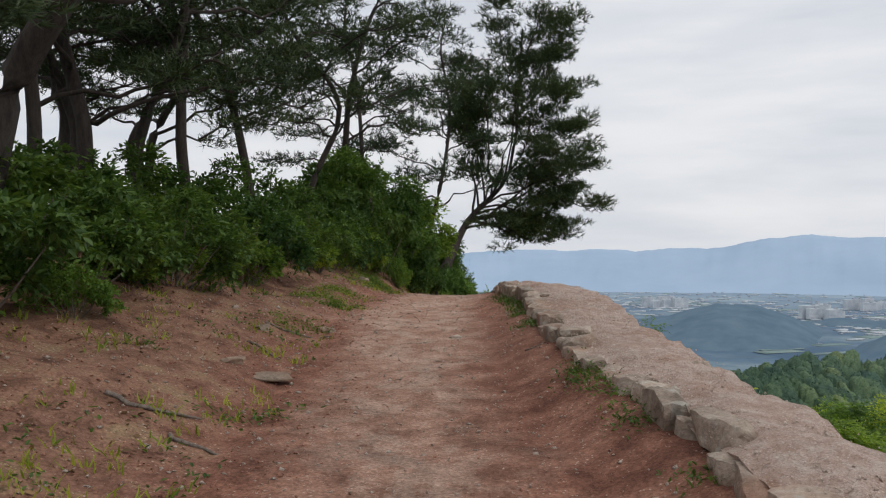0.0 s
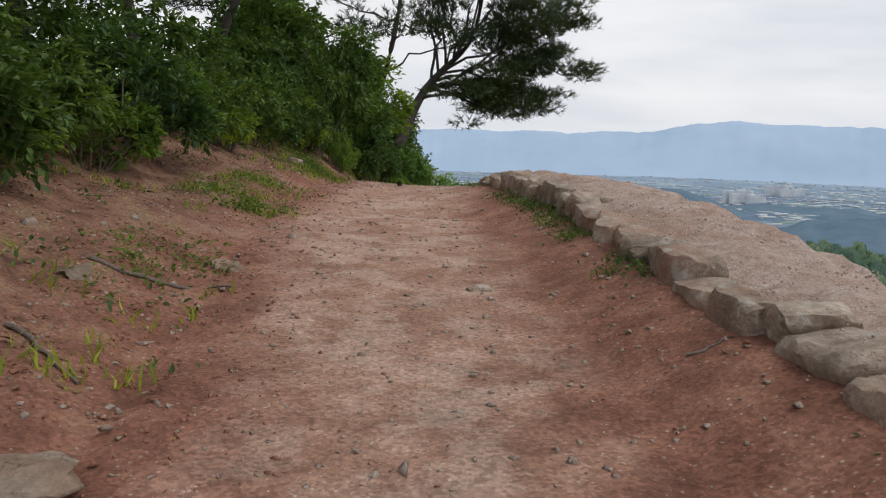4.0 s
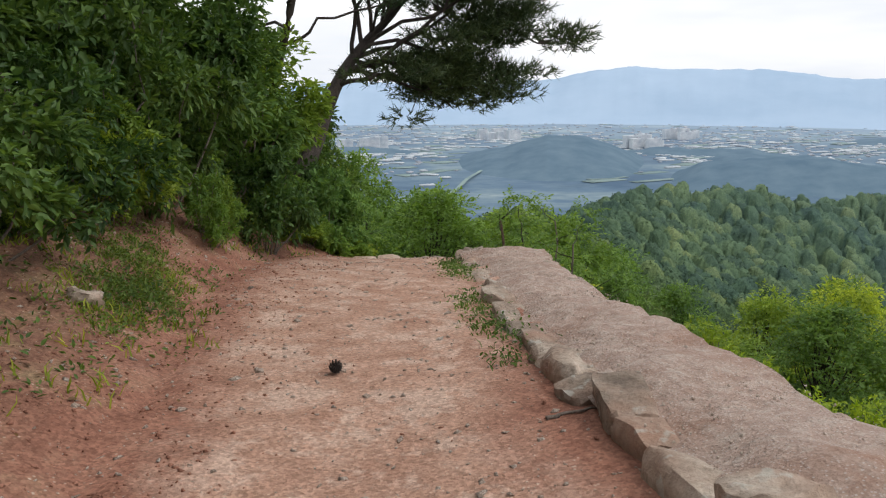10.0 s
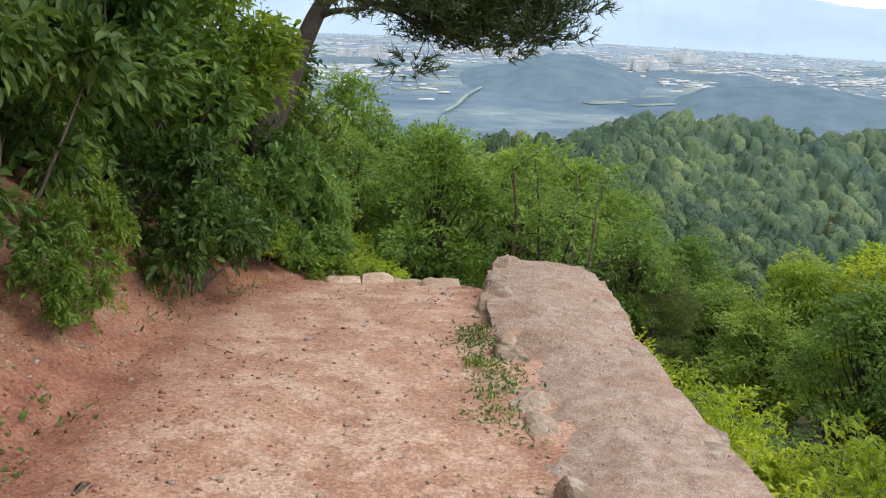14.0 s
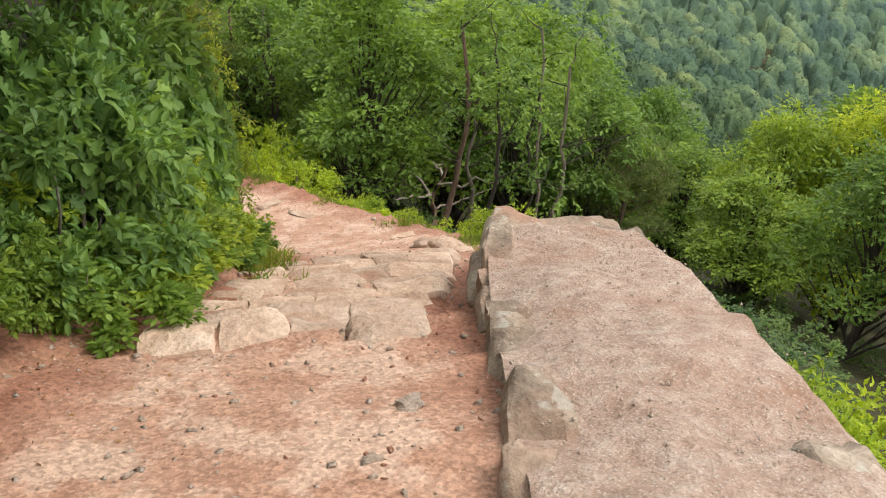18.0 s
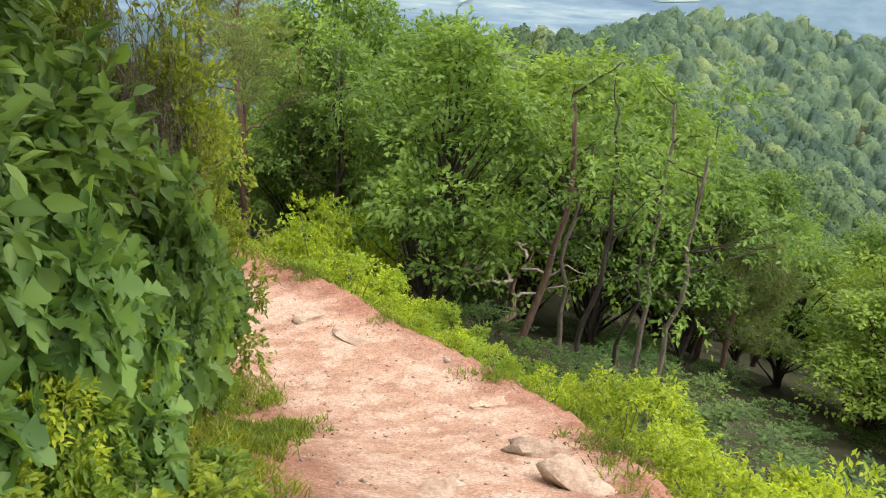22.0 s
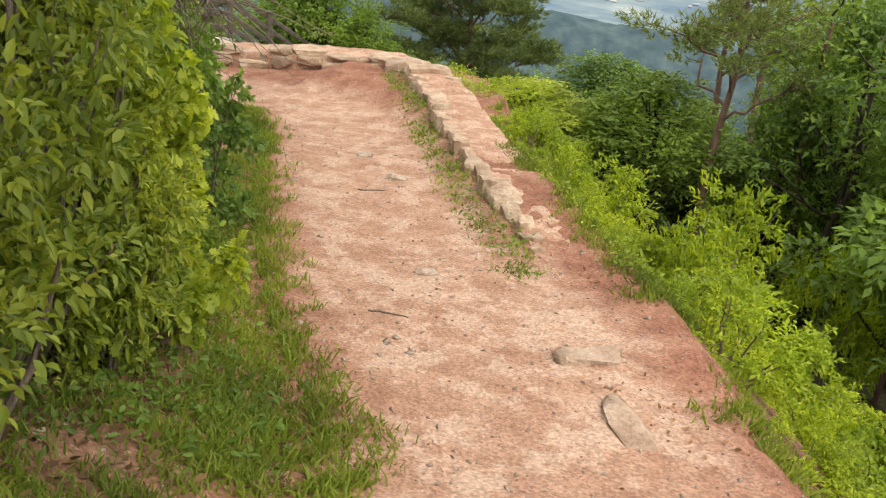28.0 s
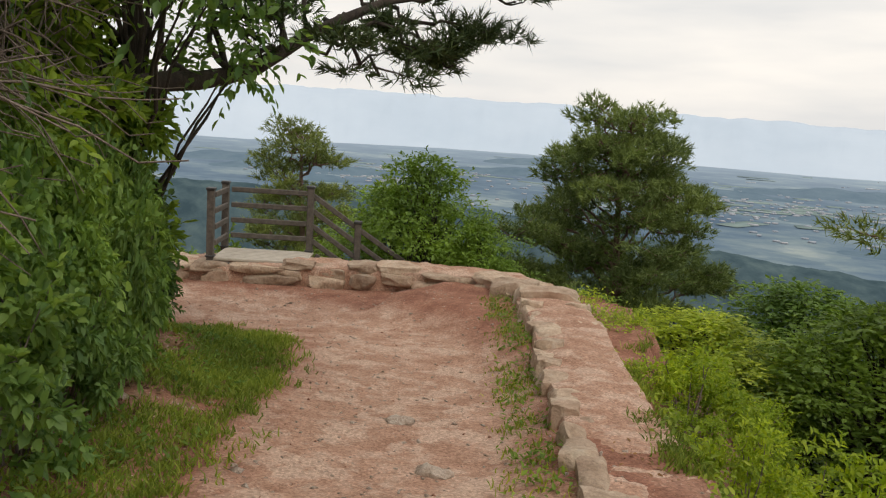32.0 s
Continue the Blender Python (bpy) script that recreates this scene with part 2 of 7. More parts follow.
def leaf_material(name, dark, light, translucent=0.3, rough=0.5, clump=0.9, spread=1.0, lumps=0.0):
    m, n, l, p = material(name)
    isl = n.new("ShaderNodeNewGeometry").outputs["Random Per Island"]
    rnd = n.new("ShaderNodeObjectInfo").outputs["Random"]
    big = tex(n, l, "ShaderNodeTexNoise", clump, None, Detail=3.0)
    c = ramp(n, [(0.0, dark), (0.55, tuple((a + b) / 2 for a, b in zip(dark, light))), (1.0, light)])
    l.new(isl, c.inputs[0])
    g = ramp(n, [(0.35, tuple(1 - spread * q for q in (0.34, 0.30, 0.30))), (0.68, tuple(1 + spread * q for q in (0.25, 0.2, 0.05)))])
    l.new(big.outputs[0], g.inputs[0])
    col = mix_rgb(n, l, 1.0, c.outputs[0], g.outputs[0], "MULTIPLY")
    v = ramp(n, [(0.0, (0.76, 0.83, 0.86)), (1.0, (1.30, 1.17, 0.95))])
    l.new(rnd, v.inputs[0])
    col = mix_rgb(n, l, 1.0, col, v.outputs[0], "MULTIPLY")
    l.new(col, p.inputs["Base Color"])
    p.inputs["Roughness"].default_value = rough
    p.inputs["Specular IOR Level"].default_value = 0.3
    if lumps:
        lump = tex(n, l, "ShaderNodeTexNoise", 2.2, n.new("ShaderNodeNewGeometry").outputs["Position"], Detail=4.0, Roughness=0.7)
        l.new(bump(n, l, lump.outputs[0], 1.0, lumps), p.inputs["Normal"])
        speckle = ramp(n, [(0.35, (0.62, 0.64, 0.62)), (0.65, (1.25, 1.22, 1.15))])
        l.new(lump.outputs[0], speckle.inputs[0])
        col = mix_rgb(n, l, 1.0, col, speckle.outputs[0], "MULTIPLY")
        l.new(col, p.inputs["Base Color"])
    tr = n.new("ShaderNodeBsdfTranslucent")
    warm = mix_rgb(n, l, 1.0, col, (1.25, 1.2, 0.55), "MULTIPLY")
    l.new(warm, tr.inputs[0])
    mx = n.new("ShaderNodeMixShader")
    mx.inputs[0].default_value = translucent
    l.new(p.outputs[0], mx.inputs[1])
    l.new(tr.outputs[0], mx.inputs[2])
    l.new(mx.outputs[0], n["Material Output"].inputs[0])
    return m


def bark_material(name, dark, light, scale=1.0):
    m, n, l, p = material(name)
    co = n.new("ShaderNodeTexCoord").outputs["Object"]
    mp = n.new("ShaderNodeMapping")
    mp.inputs["Scale"].default_value = (14 * scale, 14 * scale, 3.5 * scale)
    l.new(co, mp.inputs[0])
    t = tex(n, l, "ShaderNodeTexNoise", 1.0, mp.outputs[0], Detail=6.0, Roughness=0.7)
    c = ramp(n, [(0.3, dark), (0.7, light)])
    l.new(t.outputs[0], c.inputs[0])
    l.new(c.outputs[0], p.inputs["Base Color"])
    p.inputs["Roughness"].default_value = 0.95
    l.new(bump(n, l, t.outputs[0], 0.9, 0.03), p.inputs["Normal"])
    return m


def plain_material(name, c1, c2, scale=8.0, rough=0.8, bump_d=0.01, metal=0.0):
    m, n, l, p = material(name)
    t = tex(n, l, "ShaderNodeTexNoise", scale, None, Detail=6.0, Roughness=0.65)
    c = ramp(n, [(0.3, c1), (0.7, c2)])
    l.new(t.outputs[0], c.inputs[0])
    l.new(c.outputs[0], p.inputs["Base Color"])
    p.inputs["Roughness"].default_value, p.inputs["Metallic"].default_value = rough, metal
    l.new(bump(n, l, t.outputs[0], 0.5, bump_d), p.inputs["Normal"])
    return m


SOIL = soil_material()
WALL_STONE = stone_material("grey_wall_stone", (0.19, 0.15, 0.122), (0.37, 0.305, 0.25), (0.55, 0.485, 0.42), 0.45, 0.55)
TAN_STONE = stone_material("tan_wall_stone", (0.30, 0.215, 0.155), (0.49, 0.38, 0.295), (0.62, 0.53, 0.43), 0.15, 0.3)
STEP_STONE = stone_material("tan_step_stone", (0.38, 0.265, 0.20), (0.53, 0.405, 0.325), (0.65, 0.535, 0.455), 0.05, 0.4)
GRAVEL_TOP = stone_material("gravelly_wall_top", (0.43, 0.305, 0.25), (0.58, 0.445, 0.38), (0.70, 0.60, 0.54), 0.12, 0.45, 2.4, 0.55)
SLAB = stone_material("dull_slab_stone", (0.20, 0.155, 0.12), (0.30, 0.24, 0.19), (0.40, 0.34, 0.28), 0.1, 0.5)
PEBBLE = stone_material("pebble_stone", (0.44, 0.34, 0.275), (0.60, 0.50, 0.43), (0.74, 0.67, 0.61), 0.1, 0.12, 3.0)
LEAF_DARK = leaf_material("dark_green_leaves", (0.046, 0.102, 0.031), (0.130, 0.220, 0.062), 0.38)
LEAF_MID = leaf_material("mid_green_leaves", (0.115, 0.210, 0.043), (0.245, 0.375, 0.085), 0.5)
LEAF_BRIGHT = leaf_material("bright_yellow_green_leaves", (0.19, 0.31, 0.028), (0.44, 0.56, 0.07), 0.5)
LEAF_OAK = leaf_material("oak_leaves", (0.105, 0.210, 0.072), (0.235, 0.385, 0.125), 0.46)
LEAF_DEEP = leaf_material("deep_green_leaves", (0.062, 0.135, 0.042), (0.160, 0.275, 0.082), 0.36)
# needles in two copies: painted dark for silhouetted pines, light for lit ones
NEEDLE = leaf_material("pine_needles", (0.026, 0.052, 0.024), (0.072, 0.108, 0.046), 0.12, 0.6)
NEEDLE_LIT = leaf_material("lit_olive_needles", (0.120, 0.172, 0.060), (0.255, 0.325, 0.122), 0.32, 0.6)
WEED = leaf_material("weed_leaves", (0.070, 0.130, 0.034), (0.175, 0.265, 0.065), 0.4, 0.6)
GRASS = leaf_material("grass_blades", (0.14, 0.22, 0.032), (0.34, 0.40, 0.085), 0.4, 0.6)
LEAF_YG = leaf_material("yellow_green_leaves", (0.19, 0.30, 0.045), (0.42, 0.53, 0.10), 0.52)
LEAF_SMALL = leaf_material("olive_green_leaves", (0.12, 0.20, 0.040), (0.30, 0.385, 0.085), 0.45)
LEAF_TREE = leaf_material("canopy_leaves", (0.125, 0.225, 0.055), (0.205, 0.335, 0.085), 0.45, clump=0.6, spread=1.25)
DRY = leaf_material("dry_leaves", (0.10, 0.055, 0.030), (0.27, 0.165, 0.095), 0.1, 0.8)
WOODS = leaf_material("far_woods_leaves", (0.125, 0.205, 0.058), (0.215, 0.310, 0.090), 0.2, 0.7, 0.14, 1.25, 0.7)
# bluer copy of the woods leaves: distance haze painted into the colour
WOODS_HAZED = leaf_material("hazed_woods_leaves", (0.105, 0.170, 0.108), (0.160, 0.232, 0.145), 0.15, 0.8, 0.03, 1.0, 0.3)
BARK = bark_material("dark_pine_bark", (0.022, 0.018, 0.015), (0.075, 0.058, 0.048))
BARK_RED = bark_material("reddish_pine_bark", (0.085, 0.05, 0.038), (0.24, 0.15, 0.115))
TWIG = bark_material("dry_twig_bark", (0.10, 0.08, 0.065), (0.26, 0.215, 0.18), 2.0)
PALE_WOOD = bark_material("bleached_dead_wood", (0.17, 0.14, 0.12), (0.36, 0.31, 0.27), 1.5)
BRUSH = bark_material("dead_brush_bark", (0.13, 0.10, 0.08), (0.33, 0.26, 0.215), 2.0)
RAIL_WOOD = plain_material("weathered_rail_wood", (0.050, 0.043, 0.037), (0.125, 0.108, 0.092), 14.0)
CAP_DARK = plain_material("dark_post_cap", (0.020, 0.020, 0.022), (0.045, 0.043, 0.042), 20.0, 0.5)
DECK_PALE = plain_material("pale_deck_boards", (0.36, 0.32, 0.27), (0.50, 0.455, 0.39), 9.0)


# ---------------------------------------------------------------- mesh tools
def link_mesh(name, verts, faces, mat, parent=None, label="", smooth=False):
    me = bpy.data.meshes.new(name)
    verts = np.asarray(verts, dtype=np.float32)
    if isinstance(faces, np.ndarray):
        k, cnt = faces.shape[1], len(faces)
        me.vertices.add(len(verts))
        me.vertices.foreach_set("co", verts.ravel())
        me.loops.add(k * cnt)
        me.loops.foreach_set("vertex_index", faces.astype(np.int32).ravel())
        me.polygons.add(cnt)
        me.polygons.foreach_set("loop_start", np.arange(0, k * cnt, k, dtype=np.int32))
        me.update(calc_edges=True)
    else:
        me.from_pydata([tuple(map(float, v)) for v in verts], [], [tuple(map(int, f)) for f in faces])
    if smooth:
        me.shade_smooth()
    me.materials.append(mat)
    ob = new(name, me)
    if parent is not None:
        ob.parent = parent
    if label:
        ob["label"] = label
    return ob


def part(name, bm, mat, parent, label="", smooth=False):
    me = bpy.data.meshes.new(name)
    bm.to_mesh(me)
    bm.free()
    if smooth:
        me.shade_smooth()
    me.materials.append(mat)
    ob = new(name, me)
    ob.parent = parent
    if label:
        ob["label"] = label
    return ob


def shared(name, me, parent, m):
    ob = new(name, me)
    ob.parent = parent
    ob.matrix_local = m
    return ob


def unit(v):
    return v / np.maximum(np.linalg.norm(v, axis=-1, keepdims=True), 1e-9)


class Soup:
    """Gathers triangles from many small pieces into one mesh."""

    def __init__(self):
        self.v, self.f, self.n = [], [], 0

    def add(self, v, f):
        v = np.asarray(v, dtype=np.float32).reshape(-1, 3)
        f = np.asarray(f, dtype=np.int32)
        if f.shape[1] == 4:
            f = np.concatenate([f[:, [0, 1, 2]], f[:, [0, 2, 3]]])
        self.v.append(v)
        self.f.append(f + self.n)
        self.n += len(v)

    def link(self, name, mat, parent=None, label="", smooth=False, kind=""):
        return tagged(self.joined(name, mat, parent, label, smooth), kind=kind)

    def joined(self, name, mat, parent, label, smooth):
        return link_mesh(name, np.concatenate(self.v), np.concatenate(self.f), mat, parent, label, smooth)


def tube(points, radii, sides=7):
    p = np.asarray(points, dtype=float)
    r = np.asarray(radii, dtype=float)
    t = unit(np.gradient(p, axis=0))
    ref = np.where(np.abs(t[:, 2:3]) > 0.9, np.array([[1.0, 0, 0]]), np.array([[0, 0, 1.0]]))
    a = unit(np.cross(t, ref))
    b = np.cross(t, a)
    ang = np.linspace(0, 2 * np.pi, sides, endpoint=False)
    v = p[:, None] + r[:, None, None] * (a[:, None] * np.cos(ang)[None, :, None] + b[:, None] * np.sin(ang)[None, :, None])
    f = []
    for i in range(len(p) - 1):
        for j in range(sides):
            k = (j + 1) % sides
            f.append((i * sides + j, i * sides + k, (i + 1) * sides + k, (i + 1) * sides + j))
    return v.reshape(-1, 3), np.array(f)


def leaves(rng, centres, out, size, width=0.5, droop=0.25, kind="oval"):
    """Leaf blades at the centres; out: the way that each one points."""
    c = np.asarray(centres, dtype=float)
    n = len(c)
    a = unit(out + rng.normal(0, 0.45, (n, 3)))
    side = unit(np.cross(a, unit(rng.normal(0, 0.38, (n, 3)) + np.array([0, 0, 1.0]))))
    up = np.cross(side, a)
    s = size * rng.uniform(0.65, 1.25, (n, 1))
    w = s * width * 0.5

    def at(x, y, z):
        return c + a * s * x + side * w * y + up * s * z

    if kind == "kite":
        v = np.stack([at(0, 0, 0), at(0.45, 1, 0.05), at(1, 0, -droop), at(0.45, -1, 0.05)], 1)
        f = np.array([[0, 2, 1], [0, 3, 2]])
    elif kind == "lobed":
        half = ((0.10, 0.08), (0.22, 0.42), (0.28, 0.20), (0.39, 0.70), (0.46, 0.36), (0.58, 0.98), (0.66, 0.52), (0.77, 0.92), (0.84, 0.50), (0.93, 0.52))
        rim = [(0, 0)] + list(half) + [(1, 0)] + [(a_, -b_) for a_, b_ in reversed(half)]
        v = np.stack([at(a_, b_, 0.10 * abs(b_) - droop * a_ * a_) for a_, b_ in rim] + [at(0.5, 0, -0.25 * droop)], 1)
        m_ = len(rim)
        f = np.array([[m_, (i + 1) % m_, i] for i in range(m_)])
    else:
        v = np.stack([at(0, 0, 0), at(0.28, 0.85, 0.04), at(0.65, 0.8, 0.0), at(1, 0, -droop), at(0.65, -0.8, 0.0), at(0.28, -0.85, 0.04)], 1)
        f = np.array([[0, 3, 2], [0, 2, 1], [0, 4, 3], [0, 5, 4]])
    k = v.shape[1]
    faces = (f[None] + (np.arange(n) * k)[:, None, None]).reshape(-1, 3)
    return v.reshape(-1, 3), faces


def shell_cards(rng, centres, out, size):
    """Broad leafy sprays that face outwards from a far crown."""
    c = np.asarray(centres, dtype=float)
    k = len(c)
    nrm = unit(out + rng.normal(0, 0.45, (k, 3)))
    a = unit(np.cross(nrm, rng.normal(0, 1, (k, 3))))
    b = np.cross(nrm, a)
    s = size * rng.uniform(0.6, 1.3, (k, 1)) * 0.5
    v = np.stack([c - a * s, c - b * s * 0.8 + nrm * s * 0.25, c + a * s * 1.1, c + b * s * 0.7 + nrm * s * 0.2], 1)
    f = (np.array([[0, 1, 2], [0, 2, 3]])[None] + (np.arange(k) * 4)[:, None, None]).reshape(-1, 3)
    return v.reshape(-1, 3), f


def needles(rng, centres, out, length, per=9, width=0.014):
    """Bursts of thin needles at the centres."""
    c = np.repeat(np.asarray(centres, dtype=float), per, axis=0)
    o = np.repeat(out, per, axis=0)
    n = len(c)
    a = unit(o * 0.9 + rng.normal(0, 0.62, (n, 3)))
    side = unit(np.cross(a, rng.normal(0, 1, (n, 3))))
    s = length * rng.uniform(0.7, 1.2, (n, 1))
    c = c + o * rng.uniform(-0.4, 0.2, (n, 1)) * length
    v = np.stack([c - side * width, c + side * width, c + a * s], 1)
    return v.reshape(-1, 3), np.arange(3 * n).reshape(-1, 3)


def blob_points(rng, n, centre, radius, squash=0.75):
    """Points mostly in the outer shell of a lumpy ball, and the way outwards."""
    d = unit(rng.normal(0, 1, (n, 3)))
    r = rng.uniform(0.45, 1.05, (n, 1)) ** 0.6
    p = d * r * radius * np.array([1, 1, squash])
    return np.asarray(centre) + p, unit(d + np.array([0, 0, 0.25]))


def sprays(rng, centre, rad, n, size, width, kind, squash=0.8, k=9):
    """Leafy twigs that reach outwards from a clump, leaves set along both sides."""
    d = unit(rng.normal(0, 1, (n, 3)) + np.array([0, 0, 0.2]))
    axis = unit(d * np.array([1, 1, 0.7]) + rng.normal(0, 0.35, (n, 3)))
    start = np.asarray(centre) + d * rad * rng.uniform(0.1, 0.6, (n, 1)) * np.array([1, 1, squash])
    ln = rad * rng.uniform(0.5, 0.95, (n, 1))
    side = unit(np.cross(axis, np.array([0, 0, 1.0]) + rng.normal(0, 0.2, (n, 3))))
    pos, out = [], []
    for i in range(k):
        s_ = 0.12 + 0.88 * i / (k - 1)
        p = start + axis * ln * s_
        p[:, 2] -= 0.22 * ln[:, 0] * s_ * s_
        turn = (1 if i % 2 else -1) * (1.15 - 0.9 * s_ ** 3)
        pos.append(p)
        out.append(unit(axis * (0.55 + 0.5 * s_) + side * turn - np.array([0, 0, 0.25])))
    return leaves(rng, np.concatenate(pos), np.concatenate(out), size, width, 0.22, kind)


def whorls(rng, centre, rad, n, size, width, kind="lobed", k=6):
    """Rosettes of large leaves at the twig tips."""
    p, o = blob_points(rng, n, centre, rad, 0.8)
    o = unit(o + np.array([0, 0, 0.35]))
    u = unit(np.cross(o, rng.normal(0, 1, (n, 3))))
    w = np.cross(o, u)
    pos, out = [], []
    for i in range(k):
        a = 2 * np.pi * i / k + 0.3 * i
        pos.append(p)
        out.append(unit(u * math.cos(a) + w * math.sin(a) + o * 0.3))
    return leaves(rng, np.concatenate(pos), np.concatenate(out), size, width, 0.3, kind)


def wobble_line(rng, a, b, n=8, amount=0.1, sag=0.0):
    a, b = np.asarray(a, dtype=float), np.asarray(b, dtype=float)
    s = np.linspace(0, 1, n)[:, None]
    p = a + (b - a) * s
    q = np.cumsum(rng.normal(0, amount, (n, 3)), axis=0)
    q -= q[0] + (q[-1] - q[0]) * s
    p = p + q
    p[:, 2] += sag * np.sin(np.pi * s[:, 0])
    return p


# ---------------------------------------------------------------- the plan
# the path's middle line: x, y, ground height, free width to its left, and to the brink on its right
PLAN = np.array([
    (-0.3, -40, -0.9, 1.3, 2.4), (-0.3, -6, -0.15, 1.3, 2.4), (-0.2, 0, 0.02, 1.25, 2.4), (-0.2, 5, 0.27, 1.1, 2.35), (-0.25, 9.5, 0.48, 1.15, 2.45),
    (-0.2, 14, 0.62, 1.15, 2.4), (0.1, 17, 0.60, 1.2, 2.1), (0.6, 20, 0.42, 1.6, 2.0), (1.1, 23, 0.02, 1.5, 2.0), (1.5, 24.8, -0.4, 0.95, 1.9),
    (2.2, 27, -1.35, 0.85, 1.7), (2.8, 29.2, -2.35, 1.3, 1.35), (3.0, 30.4, -2.9, 1.6, 1.3), (2.9, 31.9, -3.5, 1.4, 1.15), (2.2, 33.6, -3.85, 1.4, 1.05),
    (0.6, 35.3, -4.15, 1.5, 1.7), (-1.2, 37.3, -4.45, 1.5, 1.85), (-3.2, 40.0, -4.8, 1.6, 1.95), (-5.2, 41.6, -5.0, 1.6, 3.4), (-7.2, 41.8, -5.15, 1.5, 2.6),
    (-9.5, 40.6, -5.2, 1.4, 2.6), (-12, 38.5, -5.2, 1.4, 2.4), (-40, 22, -6.0, 1.4, 2.4)])
RIDGE = np.array([(4, 48, -11), (10, 65, -17), (26, 135, -33), (45, 179, -28.5), (80, 232, -38), (125, 287, -36.5), (187, 290, -43), (300, 300, -50), (520, 330, -85)], dtype=float)
PLAIN = -168.0


def dense(nodes, step):
    out = []
    n = len(nodes)
    for i in range(n - 1):
        p0, p1, p2, p3 = nodes[max(i - 1, 0)], nodes[i], nodes[i + 1], nodes[min(i + 2, n - 1)]
        k = max(2, int(np.hypot(*(p2 - p1)[:2]) / step))
        for s in np.arange(k) / k:
            h = np.clip(s, 0, 1)
            if np.hypot(*(p2 - p1)[:2]) > 15:
                out.append(p1 + (p2 - p1) * h)
            else:
                out.append(0.5 * ((2 * p1) + (p2 - p0) * h + (2 * p0 - 5 * p1 + 4 * p2 - p3) * h ** 2 + (3 * p1 - p0 - 3 * p2 + p3) * h ** 3) if np.hypot(*(p1 - p0)[:2]) < 15 and np.hypot(*(p3 - p2)[:2]) < 15 else p1 + (p2 - p1) * h)
    out.append(nodes[-1])
    return np.array(out)


LINE = dense(PLAN, 0.3)
LINE_T = unit(np.gradient(LINE[:, :2], axis=0))
CREST = dense(RIDGE, 6.0)


def fbm(x, y, scale, seed=0.0):
    """Cheap smooth noise from turned sine waves, about -1 to 1."""
    out, amp, tot = 0.0, 1.0, 0.0
    for k in range(5):
        a = 1.3 + 2.4 * k + seed
        u = (x * math.cos(a) + y * math.sin(a)) * scale * 1.9 ** k
        v = (-x * math.sin(a) + y * math.cos(a)) * scale * 1.9 ** k
        out = out + amp * np.sin(u + 1.7 * np.sin(v * 0.8 + seed + k)) * np.cos(v * 0.9 + 2.1 * k + seed)
        tot += amp
        amp *= 0.55
    return out / tot * 1.6


def along(x, y):
    """For places: distance from the middle line (right positive) and its height, widths and index there."""
    x, y = np.atleast_1d(np.asarray(x, dtype=float)), np.atleast_1d(np.asarray(y, dtype=float))
    best = np.full(x.shape, 1e18)
    idx = np.zeros(x.shape, dtype=int)
    for i, p in enumerate(LINE):
        d = (x - p[0]) ** 2 + (y - p[1]) ** 2
        m = d < best
        best[m], idx[m] = d[m], i
    t = LINE_T[idx]
    dx, dy = x - LINE[idx, 0], y - LINE[idx, 1]
    fwd = np.clip(dx * t[:, 0] + dy * t[:, 1], -0.3, 0.3)
    nxt = np.clip(idx + 1, 0, len(LINE) - 1)
    prv = np.clip(idx - 1, 0, len(LINE) - 1)
    gap = np.hypot(LINE[nxt, 0] - LINE[prv, 0], LINE[nxt, 1] - LINE[prv, 1])
    slope = (LINE[nxt] - LINE[prv]) / np.maximum(gap, 1e-6)[:, None]
    vals = LINE[idx] + slope * fwd[:, None]
    side = np.sign(t[:, 1] * dx - t[:, 0] * dy)
    return side * np.sqrt(best), vals[:, 2], vals[:, 3], vals[:, 4], idx


BANK = np.array([(-60, 0.25), (5, 0.27), (12, 0.33), (18, 0.42), (22, 0.8), (24, 0.6), (25, 0.35), (28, 0.35), (30, 0.4), (33, 0.35), (36, 0.28), (40, 0.28), (80, 0.25)])


FOOT_OFF = np.array([(-9, 1.65), (0, 1.58), (4.6, 1.6), (6.8, 1.36), (9, 1.33), (12, 1.42), (14, 1.3), (16.5, 0.97), (19.5, 0.78), (21, 0.72), (23, 0.75), (25, 0.9), (26.5, 1.05), (28.0, 1.08)])


